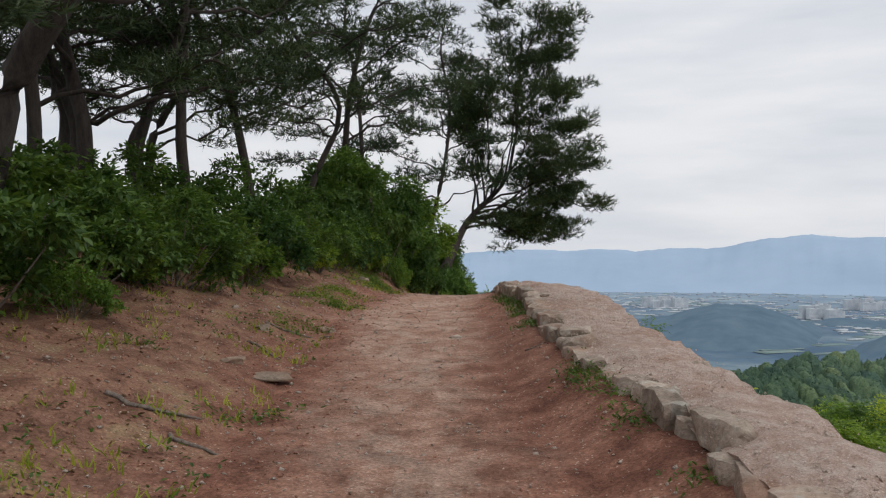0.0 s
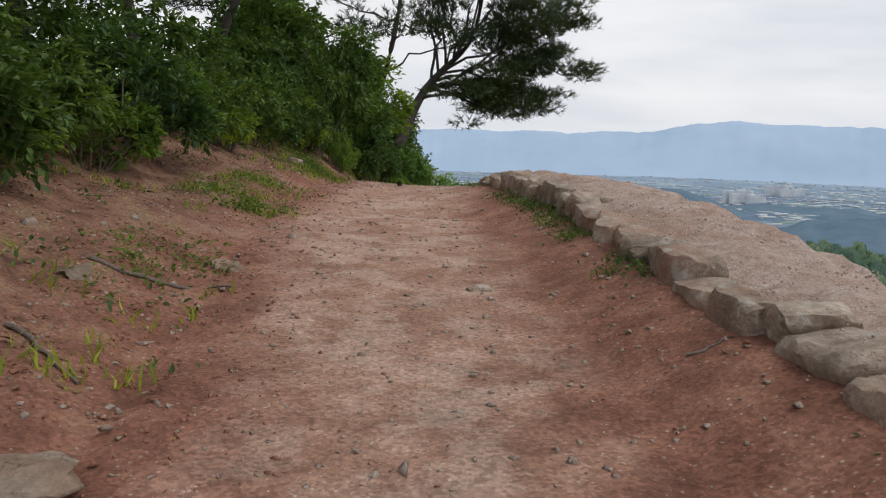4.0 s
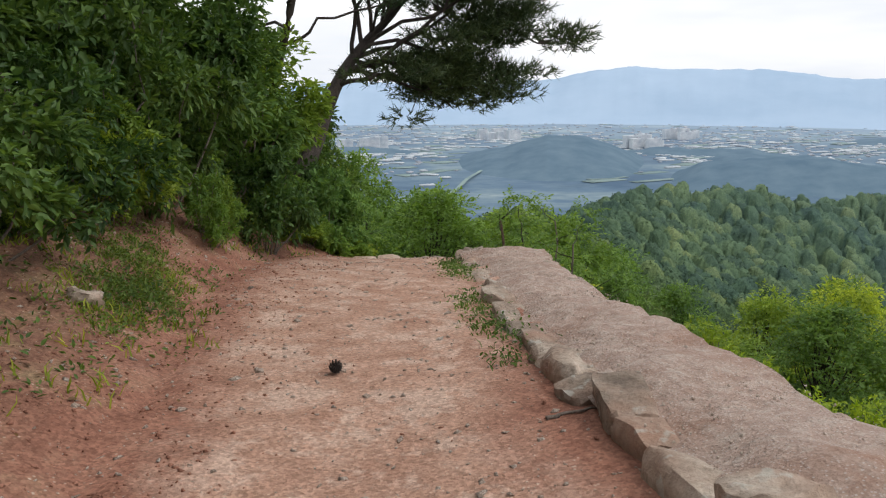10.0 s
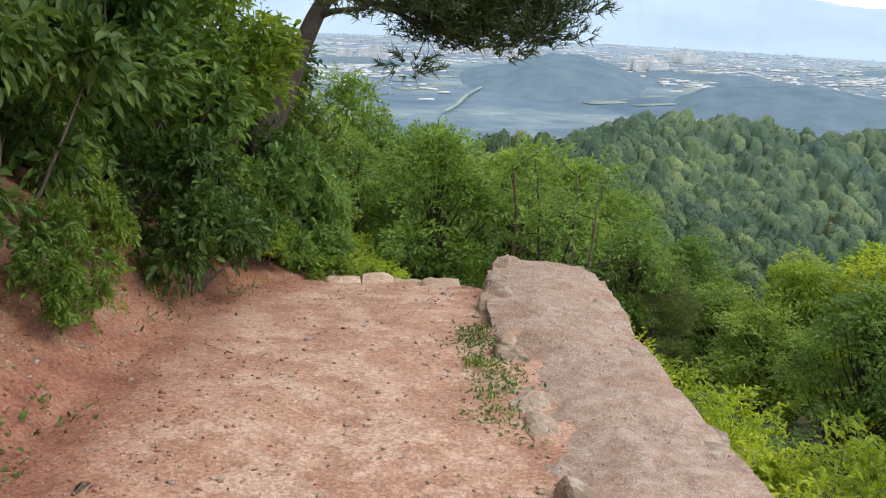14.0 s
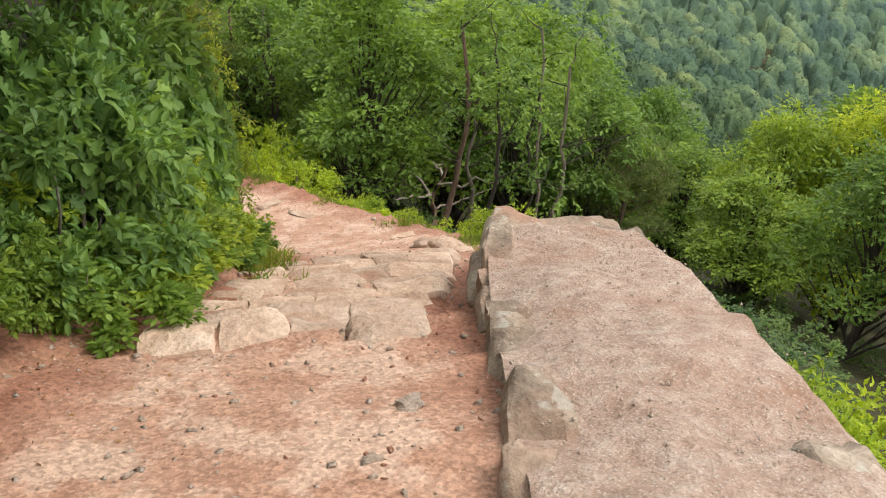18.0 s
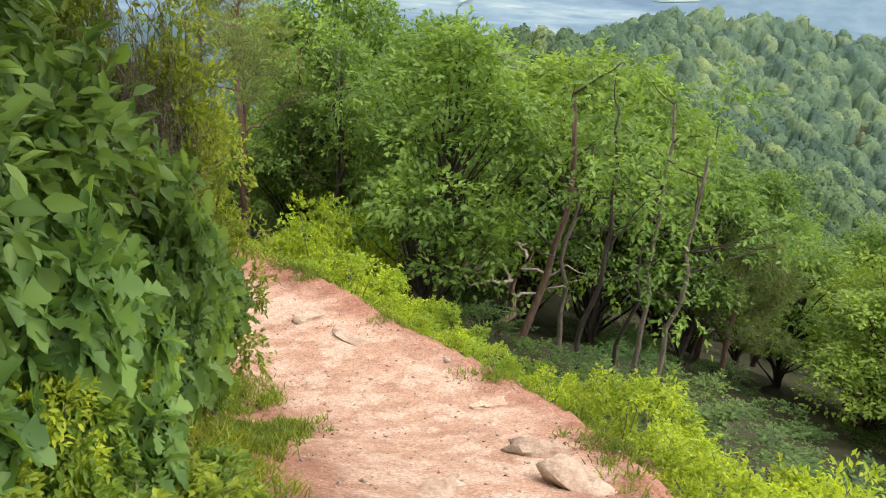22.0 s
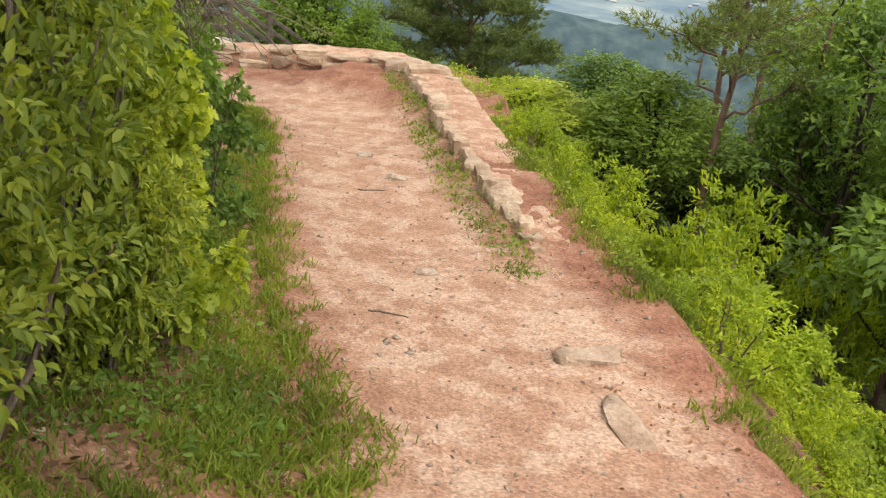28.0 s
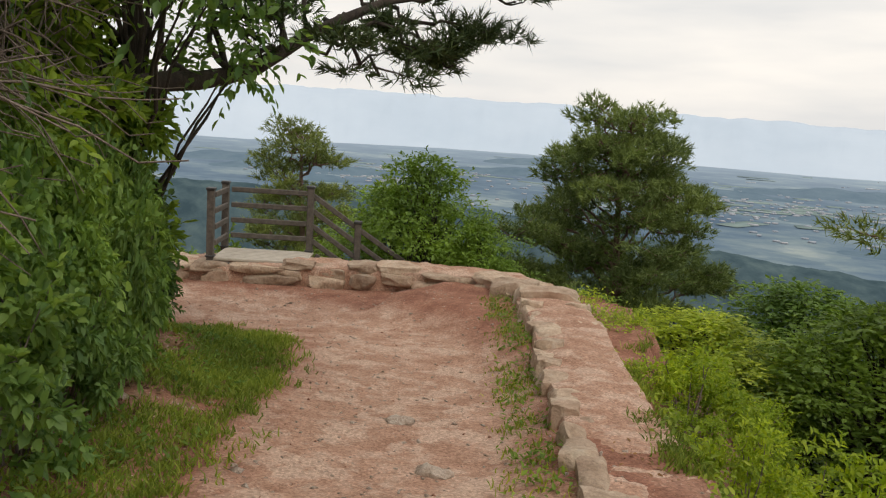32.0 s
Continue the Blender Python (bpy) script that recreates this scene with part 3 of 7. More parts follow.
def land(x, y):
    """Ground height, and masks for the soil's look."""
    d, z, wl_, wr_, idx = along(x, y)
    x, y = np.atleast_1d(np.asarray(x, dtype=float)), np.atleast_1d(np.asarray(y, dtype=float))
    e = d - wr_
    lft = -d - wl_
    near = np.exp(-((x / 60) ** 2 + ((y - 25) / 60) ** 2))
    h = z + 0.035 * fbm(x, y, 1.1) * near + 0.012 * fbm(x, y, 4.3, 2.0) * near
    # a slight hollow along the trodden middle
    flight = np.exp(-((y - 26.9) / 2.1) ** 4)
    h = h + 0.05 * np.clip(np.abs(d) / 1.2, 0, 1) ** 2 * (lft < 0) * (e < 0) * (1 - flight)
    # soil heaped against the wall foot, the bed under the wall, and the cut of the steps
    off = np.interp(y, FOOT_OFF[:, 0], FOOT_OFF[:, 1])
    walled = (y < 27.9) & (y > -25)
    h = h + walled * (np.interp(y, [8, 12, 17, 20], [0.20, 0.10, 0.03, -0.02]) * np.clip((d - off + 0.55) / 0.5, 0, 1) - 0.5 * np.clip((d - off - 0.28) / 0.15, 0, 1)) * (y < 24) + walled * (y >= 24) * -0.4 * np.clip((d - off - 0.1) / 0.15, 0, 1)
    h = h + 0.19 * np.clip((d - 0.55) / 0.6, 0, 1) * np.clip((y - 37) / 1.5, 0, 1) * (e < 0) * (x > -6.5)
    # level treads behind each row of step stones
    ax, ay = 1.11 / 4.36, 4.215 / 4.36
    run = ((x - 1.34) * ax + (y - 24.66) * ay) / 0.436
    lat = np.abs((x - 1.34) * ay - (y - 24.66) * ax)
    tread = -0.328 - 0.186 * np.clip(np.floor(run + 0.85), 0, 10)
    on = np.clip((0.95 + 0.02 * run - lat) / 0.2, 0, 1) * (run > -0.7) * (run < 10.3)
    h = h * (1 - on) + (tread + 0.02 * fbm(x, y, 3.1, 1.0)) * on
    slope = np.interp(y, BANK[:, 0], BANK[:, 1])
    l0 = np.maximum(lft, 0)
    top = 1.9 + 0.5 * fbm(x, y, 0.25, 5.0)
    rise = slope * l0 * (1 + 0.25 * fbm(x, y, 0.9, 3.0))
    rise = top * (1 - np.exp(-rise / top * 1.15))
    rise = np.where(lft > 14, rise - 0.35 * (lft - 14), rise)
    h = h + np.where(lft > 0, rise + 0.05 * fbm(x, y, 2.2, 7.0) * np.minimum(l0, 1), 0)
    level = np.clip((lft - 5) / 6, 0, 1)
    h = h * (1 - level) + level * (1.9 - 0.16 * np.clip(y - 16, 0, 40) - 0.04 * np.clip(lft - 10, 0, 400) + 0.3 * fbm(x, y, 0.12, 8.0))
    r0 = np.maximum(e, 0)
    drop = np.where(r0 < 3, 0.85 * r0, 2.55 + 0.47 * (r0 - 3))
    drop = np.where(r0 > 60, 2.55 + 0.47 * 57 + 0.62 * (r0 - 60), drop)
    h = h - np.where(e > 0, drop + 0.15 * fbm(x, y, 0.8, 9.0) * np.minimum(r0, 1), 0)
    far = np.hypot(x - CREST[0, 0], y - CREST[0, 1]) > 8
    best = np.full(x.shape, -1e9)
    for p in CREST:
        dist = np.hypot(x - p[0], y - p[1])
        best = np.maximum(best, p[2] - 0.40 * dist ** 0.97 * np.where(x * 0.9 + 30 < y, 1.25, 0.85))
    best = best + 2.5 * fbm(x, y, 0.035, 4.0)
    h = np.where((e > 6) & far, np.maximum(h, best), h)
    h = np.maximum(h, PLAIN)
    trodden = np.clip(1.15 - np.abs(d + 0.1) / np.maximum(0.75 * wl_, 0.5), 0, 1)
    trodden = trodden * np.interp(y, [-5, 3, 11, 14], [0.35, 0.4, 0.8, 1.0])
    litter = np.clip(lft / 1.6 + 0.1, 0, 1) * (lft > -0.2) + np.clip(e / 0.6, 0, 1) * 0.8
    # where the floor with its painted shade goes: downslope, up the bank, far left
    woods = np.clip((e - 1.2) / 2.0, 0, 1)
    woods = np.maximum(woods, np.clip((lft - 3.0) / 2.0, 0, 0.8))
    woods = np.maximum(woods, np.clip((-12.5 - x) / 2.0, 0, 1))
    upper_dark = np.interp(y + 1.2 * fbm(x, y, 0.7, 6.0), [6, 14], [1.0, 0.0])
    return h, trodden, litter, woods, upper_dark


def zg(x, y):
    return float(land(x, y)[0][0])


def grid_axis(lo, hi, step, far):
    out = list(np.arange(lo, hi, step))
    s = step
    while out[-1] < far:
        s *= 1.22
        out.append(out[-1] + s)
    s = step
    while out[0] > -far:
        s *= 1.22
        out.insert(0, out[0] - s)
    return np.array(out)


gx, gy = grid_axis(-7, 8, 0.14, 4900), grid_axis(1, 48, 0.14, 4900)
GX, GY = np.meshgrid(gx, gy)
hh, tro, lit, woo, upp = land(GX.ravel(), GY.ravel())
nx, ny = len(gx), len(gy)
ii = (np.arange(ny - 1)[:, None] * nx + np.arange(nx - 1)[None]).ravel()
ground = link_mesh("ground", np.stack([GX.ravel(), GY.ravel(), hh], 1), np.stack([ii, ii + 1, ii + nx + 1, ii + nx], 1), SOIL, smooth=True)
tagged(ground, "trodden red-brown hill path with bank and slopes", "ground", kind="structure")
for key, val in (("trodden", tro), ("litter", lit), ("woods", woo), ("upper_dark", upp)):
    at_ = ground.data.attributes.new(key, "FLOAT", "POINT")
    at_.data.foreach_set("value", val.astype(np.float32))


# ---------------------------------------------------------------- far land
def emit_backdrop(name, stops, scale, glow=0.0, stretch_y=1.0, speck=0.0, air=0.6):
    m, n, l, p = material(name)
    pos = n.new("ShaderNodeNewGeometry").outputs["Position"]
    mp = n.new("ShaderNodeMapping")
    mp.inputs["Scale"].default_value = (1, stretch_y, 1)
    l.new(pos, mp.inputs[0])
    t = tex(n, l, "ShaderNodeTexNoise", scale, mp.outputs[0], Detail=7.0, Roughness=0.62)
    c = ramp(n, stops)
    l.new(t.outputs[0], c.inputs[0])
    col = c.outputs[0]
    if speck:
        v = tex(n, l, "ShaderNodeTexVoronoi", scale * 5, mp.outputs[0], Randomness=1.0)
        f = ramp(n, [(0.0, (0.75, 0.8, 0.85)), (0.5, (1.0, 1.0, 1.0)), (1.0, (1.25, 1.18, 1.05))])
        l.new(v.outputs["Color"], f.inputs[0])
        col = mix_rgb(n, l, speck, col, mix_rgb(n, l, 1.0, col, f.outputs[0], "MULTIPLY"))
    # haze painted into the colour: pale blue mixed in by distance
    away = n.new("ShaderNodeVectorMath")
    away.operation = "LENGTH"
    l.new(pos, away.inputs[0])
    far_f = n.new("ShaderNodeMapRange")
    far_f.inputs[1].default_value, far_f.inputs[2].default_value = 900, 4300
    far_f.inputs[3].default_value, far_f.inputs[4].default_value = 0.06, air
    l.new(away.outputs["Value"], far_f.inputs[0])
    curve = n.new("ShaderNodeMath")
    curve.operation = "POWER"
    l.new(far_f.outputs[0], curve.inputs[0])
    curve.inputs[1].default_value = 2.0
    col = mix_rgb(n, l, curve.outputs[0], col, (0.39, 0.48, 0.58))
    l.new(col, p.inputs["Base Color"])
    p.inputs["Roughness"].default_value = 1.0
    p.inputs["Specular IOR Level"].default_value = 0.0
    # a glow on the far surfaces stands in for bright haze
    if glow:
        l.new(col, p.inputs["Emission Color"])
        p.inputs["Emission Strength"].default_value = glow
    return m


# far materials: the bluish haze sits in their base colours too
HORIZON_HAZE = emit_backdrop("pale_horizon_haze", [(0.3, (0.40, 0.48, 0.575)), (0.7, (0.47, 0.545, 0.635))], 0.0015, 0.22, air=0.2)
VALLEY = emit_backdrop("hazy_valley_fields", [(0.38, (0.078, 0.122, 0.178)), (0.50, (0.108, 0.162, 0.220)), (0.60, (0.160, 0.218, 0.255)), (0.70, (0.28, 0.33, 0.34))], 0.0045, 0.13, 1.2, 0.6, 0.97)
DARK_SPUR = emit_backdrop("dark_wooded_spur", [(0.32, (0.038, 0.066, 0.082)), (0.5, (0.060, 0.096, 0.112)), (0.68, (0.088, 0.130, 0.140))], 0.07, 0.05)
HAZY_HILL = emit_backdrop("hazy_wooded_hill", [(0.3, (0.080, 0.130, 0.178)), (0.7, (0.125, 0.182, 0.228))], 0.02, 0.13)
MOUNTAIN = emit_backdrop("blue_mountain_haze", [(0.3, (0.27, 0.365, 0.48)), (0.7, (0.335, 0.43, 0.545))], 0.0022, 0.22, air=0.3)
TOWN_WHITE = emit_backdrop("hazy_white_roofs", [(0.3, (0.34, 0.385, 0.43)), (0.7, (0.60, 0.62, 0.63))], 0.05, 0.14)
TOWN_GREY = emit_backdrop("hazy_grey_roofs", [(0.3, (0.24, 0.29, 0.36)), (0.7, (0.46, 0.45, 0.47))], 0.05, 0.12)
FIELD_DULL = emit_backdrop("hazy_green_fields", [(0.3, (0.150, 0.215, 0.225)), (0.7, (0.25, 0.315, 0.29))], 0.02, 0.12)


def polar(az, dist, z=0.0, eye=(0.5, 20.0)):
    return (eye[0] + dist * math.sin(radians(az)), eye[1] + dist * math.cos(radians(az)), z)


# valley floor: a fan of cells out to the far hills
az_list, ds = np.linspace(-130, 130, 131), 420 * 1.045 ** np.arange(57)
AZ, DS = np.meshgrid(np.radians(az_list), ds)
vz = -160 + 3.0 * fbm(DS * np.sin(AZ), DS * np.cos(AZ), 0.004, 1.0)
vv = np.stack([0.5 + DS * np.sin(AZ), 20 + DS * np.cos(AZ), vz], -1).reshape(-1, 3)
na = len(az_list)
ii = (np.arange(len(ds) - 1)[:, None] * na + np.arange(na - 1)[None]).ravel()
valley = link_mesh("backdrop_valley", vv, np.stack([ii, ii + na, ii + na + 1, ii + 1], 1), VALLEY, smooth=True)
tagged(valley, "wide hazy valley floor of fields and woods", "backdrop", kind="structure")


def far_range(name, dist, profile, seed, mat, label, depth=500, base=-170, rough=1.0):
    """A range of far hills: profile gives degrees of elevation by azimuth."""
    prof = np.array(profile, dtype=float)
    az = np.arange(prof[0, 0], prof[-1, 0], 0.25)
    el = np.interp(az, prof[:, 0], prof[:, 1])
    crest = np.tan(np.radians(el)) * dist + rough * dist * 0.0018 * fbm(az, az * 0.3, 1.1, seed)
    rows_ = []
    for s in np.linspace(-1, 1, 17):
        k = (0.5 + 0.5 * math.cos(math.pi * s)) ** 0.8
        r = dist + s * depth
        xx, yy = 0.5 + r * np.sin(np.radians(az)), 20 + r * np.cos(np.radians(az))
        zz = base + (crest - base) * k * (1 + (0.16 * fbm(xx, yy, 9.0 / depth, seed + 3) + 0.05 * fbm(xx, yy, 40.0 / depth, seed + 5)) * (1 - k * k))
        rows_.append(np.stack([xx, yy, zz], 1))
    v = np.concatenate(rows_)
    k = len(az)
    q = (np.arange(len(rows_) - 1)[:, None] * k + np.arange(k - 1)[None]).ravel()
    ob = link_mesh(name, v, np.stack([q, q + k, q + k + 1, q + 1], 1), mat, smooth=True)
    return tagged(ob, label, "backdrop", kind="structure")


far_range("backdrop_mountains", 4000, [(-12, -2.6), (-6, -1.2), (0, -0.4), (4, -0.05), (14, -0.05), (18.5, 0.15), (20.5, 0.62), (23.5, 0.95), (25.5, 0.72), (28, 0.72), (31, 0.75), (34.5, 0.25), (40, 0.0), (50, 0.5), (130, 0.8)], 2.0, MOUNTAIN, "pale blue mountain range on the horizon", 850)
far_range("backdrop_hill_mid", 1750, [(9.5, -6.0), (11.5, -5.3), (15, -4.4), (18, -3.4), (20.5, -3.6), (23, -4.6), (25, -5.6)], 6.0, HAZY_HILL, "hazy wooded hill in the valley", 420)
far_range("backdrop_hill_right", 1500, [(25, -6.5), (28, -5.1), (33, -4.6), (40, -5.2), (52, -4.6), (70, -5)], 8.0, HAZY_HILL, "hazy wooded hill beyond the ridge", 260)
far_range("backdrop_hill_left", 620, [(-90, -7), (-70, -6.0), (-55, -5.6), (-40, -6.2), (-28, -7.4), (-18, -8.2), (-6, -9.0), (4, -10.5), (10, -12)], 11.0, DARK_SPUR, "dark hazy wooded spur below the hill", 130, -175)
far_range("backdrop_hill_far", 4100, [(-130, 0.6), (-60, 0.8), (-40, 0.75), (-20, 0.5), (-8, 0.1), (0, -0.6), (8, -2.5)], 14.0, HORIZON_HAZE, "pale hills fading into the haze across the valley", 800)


def far_boxes(name, n, seed, size, mat, label, category, spots, nearest=900):
    """Scattered low blocks in the valley, as seen from kilometres away."""
    rng = np.random.default_rng(seed)
    s = Soup()
    quad = np.array([[0, 1, 2, 3], [4, 7, 6, 5], [0, 4, 5, 1], [1, 5, 6, 2], [2, 6, 7, 3], [3, 7, 4, 0]])
    for _ in range(n):
        az0, d0, sa, sd = spots[rng.integers(len(spots))]
        az, dist = az0 + rng.normal(0, sa), d0 + rng.normal(0, sd)
        if dist < nearest or dist > 4300:
            continue
        c = np.array(polar(az, dist))
        c[2] = -159.6 + 3.0 * float(fbm(c[0], c[1], 0.004, 1.0))
        a = rng.uniform(0, np.pi) if rng.random() < 0.3 else radians(20) + rng.normal(0, 0.1)
        lx, ly, lz = (rng.uniform(*q) for q in size)
        u, w = np.array([math.cos(a), math.sin(a), 0]) * lx / 2, np.array([-math.sin(a), math.cos(a), 0]) * ly / 2
        up = np.array([0, 0, lz])
        s.add(np.array([c - u - w, c + u - w, c + u + w, c - u + w, c - u - w + up, c + u - w + up, c + u + w + up, c - u + w + up]), quad)
    ob = s.link(name, mat)
    return tagged(ob, label, category, kind="stuff")


_r = np.random.default_rng(8)
for k in range(26):
    az0, d0, wdt = _r.uniform(-62, 46), _r.uniform(1150, 3000), _r.uniform(3.0, 6.0)
    lift_ = -math.degrees(math.atan(162 / d0))
    far_range("backdrop_wooded_rise", d0, [(az0 - wdt, lift_), (az0 - 0.5 * wdt, lift_ + 0.35), (az0, lift_ + _r.uniform(0.35, 0.6)), (az0 + 0.5 * wdt, lift_ + 0.4), (az0 + wdt, lift_)], 20.0 + k, HAZY_HILL, "low wooded rise in the hazy valley", d0 * 0.06, -168)

TOWNS = [(6, 1900, 3, 220), (14, 2500, 4, 200), (24, 2300, 5, 220), (31, 2000, 4, 200), (33, 2700, 6, 300), (-12, 1800, 6, 260), (-43, 1950, 3, 90), (-15.5, 1800, 5, 160), (-42, 2100, 4, 160), (-26, 1700, 7, 220), (4, 2900, 8, 300), (25, 3300, 9, 300), (42, 2200, 6, 300)]
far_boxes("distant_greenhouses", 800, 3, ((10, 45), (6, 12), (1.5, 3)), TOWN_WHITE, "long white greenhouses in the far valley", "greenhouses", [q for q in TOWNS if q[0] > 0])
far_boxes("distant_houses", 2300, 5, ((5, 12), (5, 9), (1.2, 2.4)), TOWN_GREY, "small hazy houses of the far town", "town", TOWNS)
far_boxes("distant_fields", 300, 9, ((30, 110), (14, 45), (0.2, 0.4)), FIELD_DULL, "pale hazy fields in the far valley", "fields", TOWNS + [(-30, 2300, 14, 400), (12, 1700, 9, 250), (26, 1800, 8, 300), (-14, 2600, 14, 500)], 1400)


def apartment_block(az, dist, n_floors, length, turn):
    x, y, _ = polar(az, dist)
    base = -159.5
    ob = tagged(new("apartment_building"), "pale hazy apartment block in the far valley", "building", "far apartment blocks")
    ob.matrix_world = pose(x, y, base, 0, 0, turn)
    bm = bmesh.new()
    bmesh.ops.create_cube(bm, size=1, matrix=Matrix.Translation((0, 0, n_floors * 1.5)) @ Matrix.Diagonal((length, 12, n_floors * 3, 1)))
    part("wall", bm, TOWN_WHITE, ob)
    bm = bmesh.new()
    for k in range(n_floors):
        for s in (-1, 1):
            bmesh.ops.create_cube(bm, size=1, matrix=Matrix.Translation((0, s * 6.05, 1.6 + 3 * k)) @ Matrix.Diagonal((length * 0.9, 0.3, 1.2, 1)))
    part("window_band", bm, TOWN_GREY, ob)
    bm = bmesh.new()
    bmesh.ops.create_cube(bm, size=1, matrix=Matrix.Translation((length * 0.2, 0, n_floors * 3 + 1.5)) @ Matrix.Diagonal((6, 6, 3, 1)))
    part("roof_house", bm, TOWN_GREY, ob)


_r = np.random.default_rng(21)
for az0, d0, cnt in ((5.6, 2100, 7), (24.4, 2150, 9), (14.5, 2400, 6), (26.5, 2500, 6)):
    for k in range(cnt):
        apartment_block(az0 + _r.uniform(-1.2, 1.2), d0 + _r.uniform(-40, 40), int(_r.integers(6, 11)), _r.uniform(28, 50), 20 + _r.normal(0, 8))

# a pale road that winds through the valley
road_pts = dense(np.array([polar(a, d, -156.2) for a, d in ((11.2, 1190), (11.9, 1260), (12.6, 1400), (13.6, 1540), (14.6, 1680), (14.2, 1850))]), 20)
rt = unit(np.gradient(road_pts, axis=0))
rn = np.stack([rt[:, 1], -rt[:, 0], 0 * rt[:, 0]], 1) * 3.4
q = np.arange(len(road_pts) - 1)
k = len(road_pts)
tagged(link_mesh("road_far", np.concatenate([road_pts - rn, road_pts + rn]), np.stack([q, q + k, q + k + 1, q + 1], 1), FIELD_DULL), "pale road winding through the valley", "road", kind="structure")


# ---------------------------------------------------------------- stones, walls and steps
def stone_mesh(name, seed, mat, rough=0.12, chips=9):
    """A rough quarried block of about the unit size, chipped along its edges; its origin in the middle."""
    rng = np.random.default_rng(seed)
    bm = bmesh.new()
    bmesh.ops.create_cube(bm, size=1)
    bmesh.ops.subdivide_edges(bm, edges=bm.edges[:], cuts=5, use_grid_fill=True)
    planes = []
    for _ in range(chips):
        n = Vector(unit(rng.choice([-1, 1], 3) * rng.uniform(0.1, 1.0, 3)))
        planes.append((n, 0.5 * (abs(n.x) + abs(n.y) + abs(n.z)) * rng.uniform(0.68, 0.88)))
    off = Vector(rng.uniform(-50, 50, 3))
    skew = rng.uniform(-0.14, 0.14, 4)
    for v in bm.verts:
        c = v.co * 2
        c = c * (max(abs(c.x), abs(c.y), abs(c.z)) / (abs(c.x) ** 14 + abs(c.y) ** 14 + abs(c.z) ** 14) ** (1 / 14)) * 0.5
        for n, d in planes:
            c = c - n * max(0.0, c.dot(n) - d)
        c.x += skew[0] * c.y + skew[1] * c.z
        c.y += skew[2] * c.x
        c.z += skew[3] * c.x * 0.5
        c += noise.noise_vector(c * 2.0 + off) * rough + noise.noise_vector(c * 6.0 + off) * rough * 0.35
        v.co = c
    me = bpy.data.meshes.new(name)
    bm.to_mesh(me)
    bm.free()
    me.shade_smooth()
    me.set_sharp_from_angle(angle=radians(34))
    me.materials.append(mat)
    return me


def round_stone(name, seed, mat, rough=0.1, power=5.0):
    """A worn block with rounded edges, of about the unit size."""
    rng = np.random.default_rng(seed)
    bm = bmesh.new()
    bmesh.ops.create_cube(bm, size=1)
    bmesh.ops.subdivide_edges(bm, edges=bm.edges[:], cuts=4, use_grid_fill=True)
    off = Vector(rng.uniform(-50, 50, 3))
    skew = rng.uniform(-0.16, 0.16, 4)
    for v in bm.verts:
        c = v.co * 2
        c = c * (max(abs(c.x), abs(c.y), abs(c.z)) / (abs(c.x) ** power + abs(c.y) ** power + abs(c.z) ** power) ** (1 / power)) * 0.5
        c.x += skew[0] * c.y + skew[1] * c.z
        c.y += skew[2] * c.x
        c += noise.noise_vector(c * 1.6 + off) * rough + noise.noise_vector(c * 5.0 + off) * rough * 0.35
        v.co = c
    me = bpy.data.meshes.new(name)
    bm.to_mesh(me)
    bm.free()
    me.shade_smooth()
    me.set_sharp_from_angle(angle=radians(52))
    me.materials.append(mat)
    return me


WALL_STONES = [stone_mesh("stone", 100 + i, WALL_STONE, 0.13) for i in range(14)]
TAN_STONES = [stone_mesh("stone", 140 + i, TAN_STONE, 0.12) for i in range(10)]
STEP_STONES = [round_stone("stone", 180 + i, STEP_STONE, 0.13, 9.0) for i in range(12)]


def put_stone(meshes, rng, parent, x, y, z_top, lx, ly, lz, turn, tilt=4.0):
    me = meshes[rng.integers(len(meshes))]
    m = pose(x, y, z_top - lz * 0.5, rng.normal(0, tilt), rng.normal(0, tilt), turn + rng.normal(0, 5)) @ Matrix.Diagonal((lx, ly, lz, 1))
    return shared("stone", me, parent, m)


def resample(pts, step):
    p = np.asarray(pts, dtype=float)
    s = np.concatenate([[0], np.cumsum(np.hypot(*np.diff(p[:, :2], axis=0).T))])
    k = np.arange(0, s[-1], step)
    return np.stack([np.interp(k, s, p[:, i]) for i in range(p.shape[1])], 1)


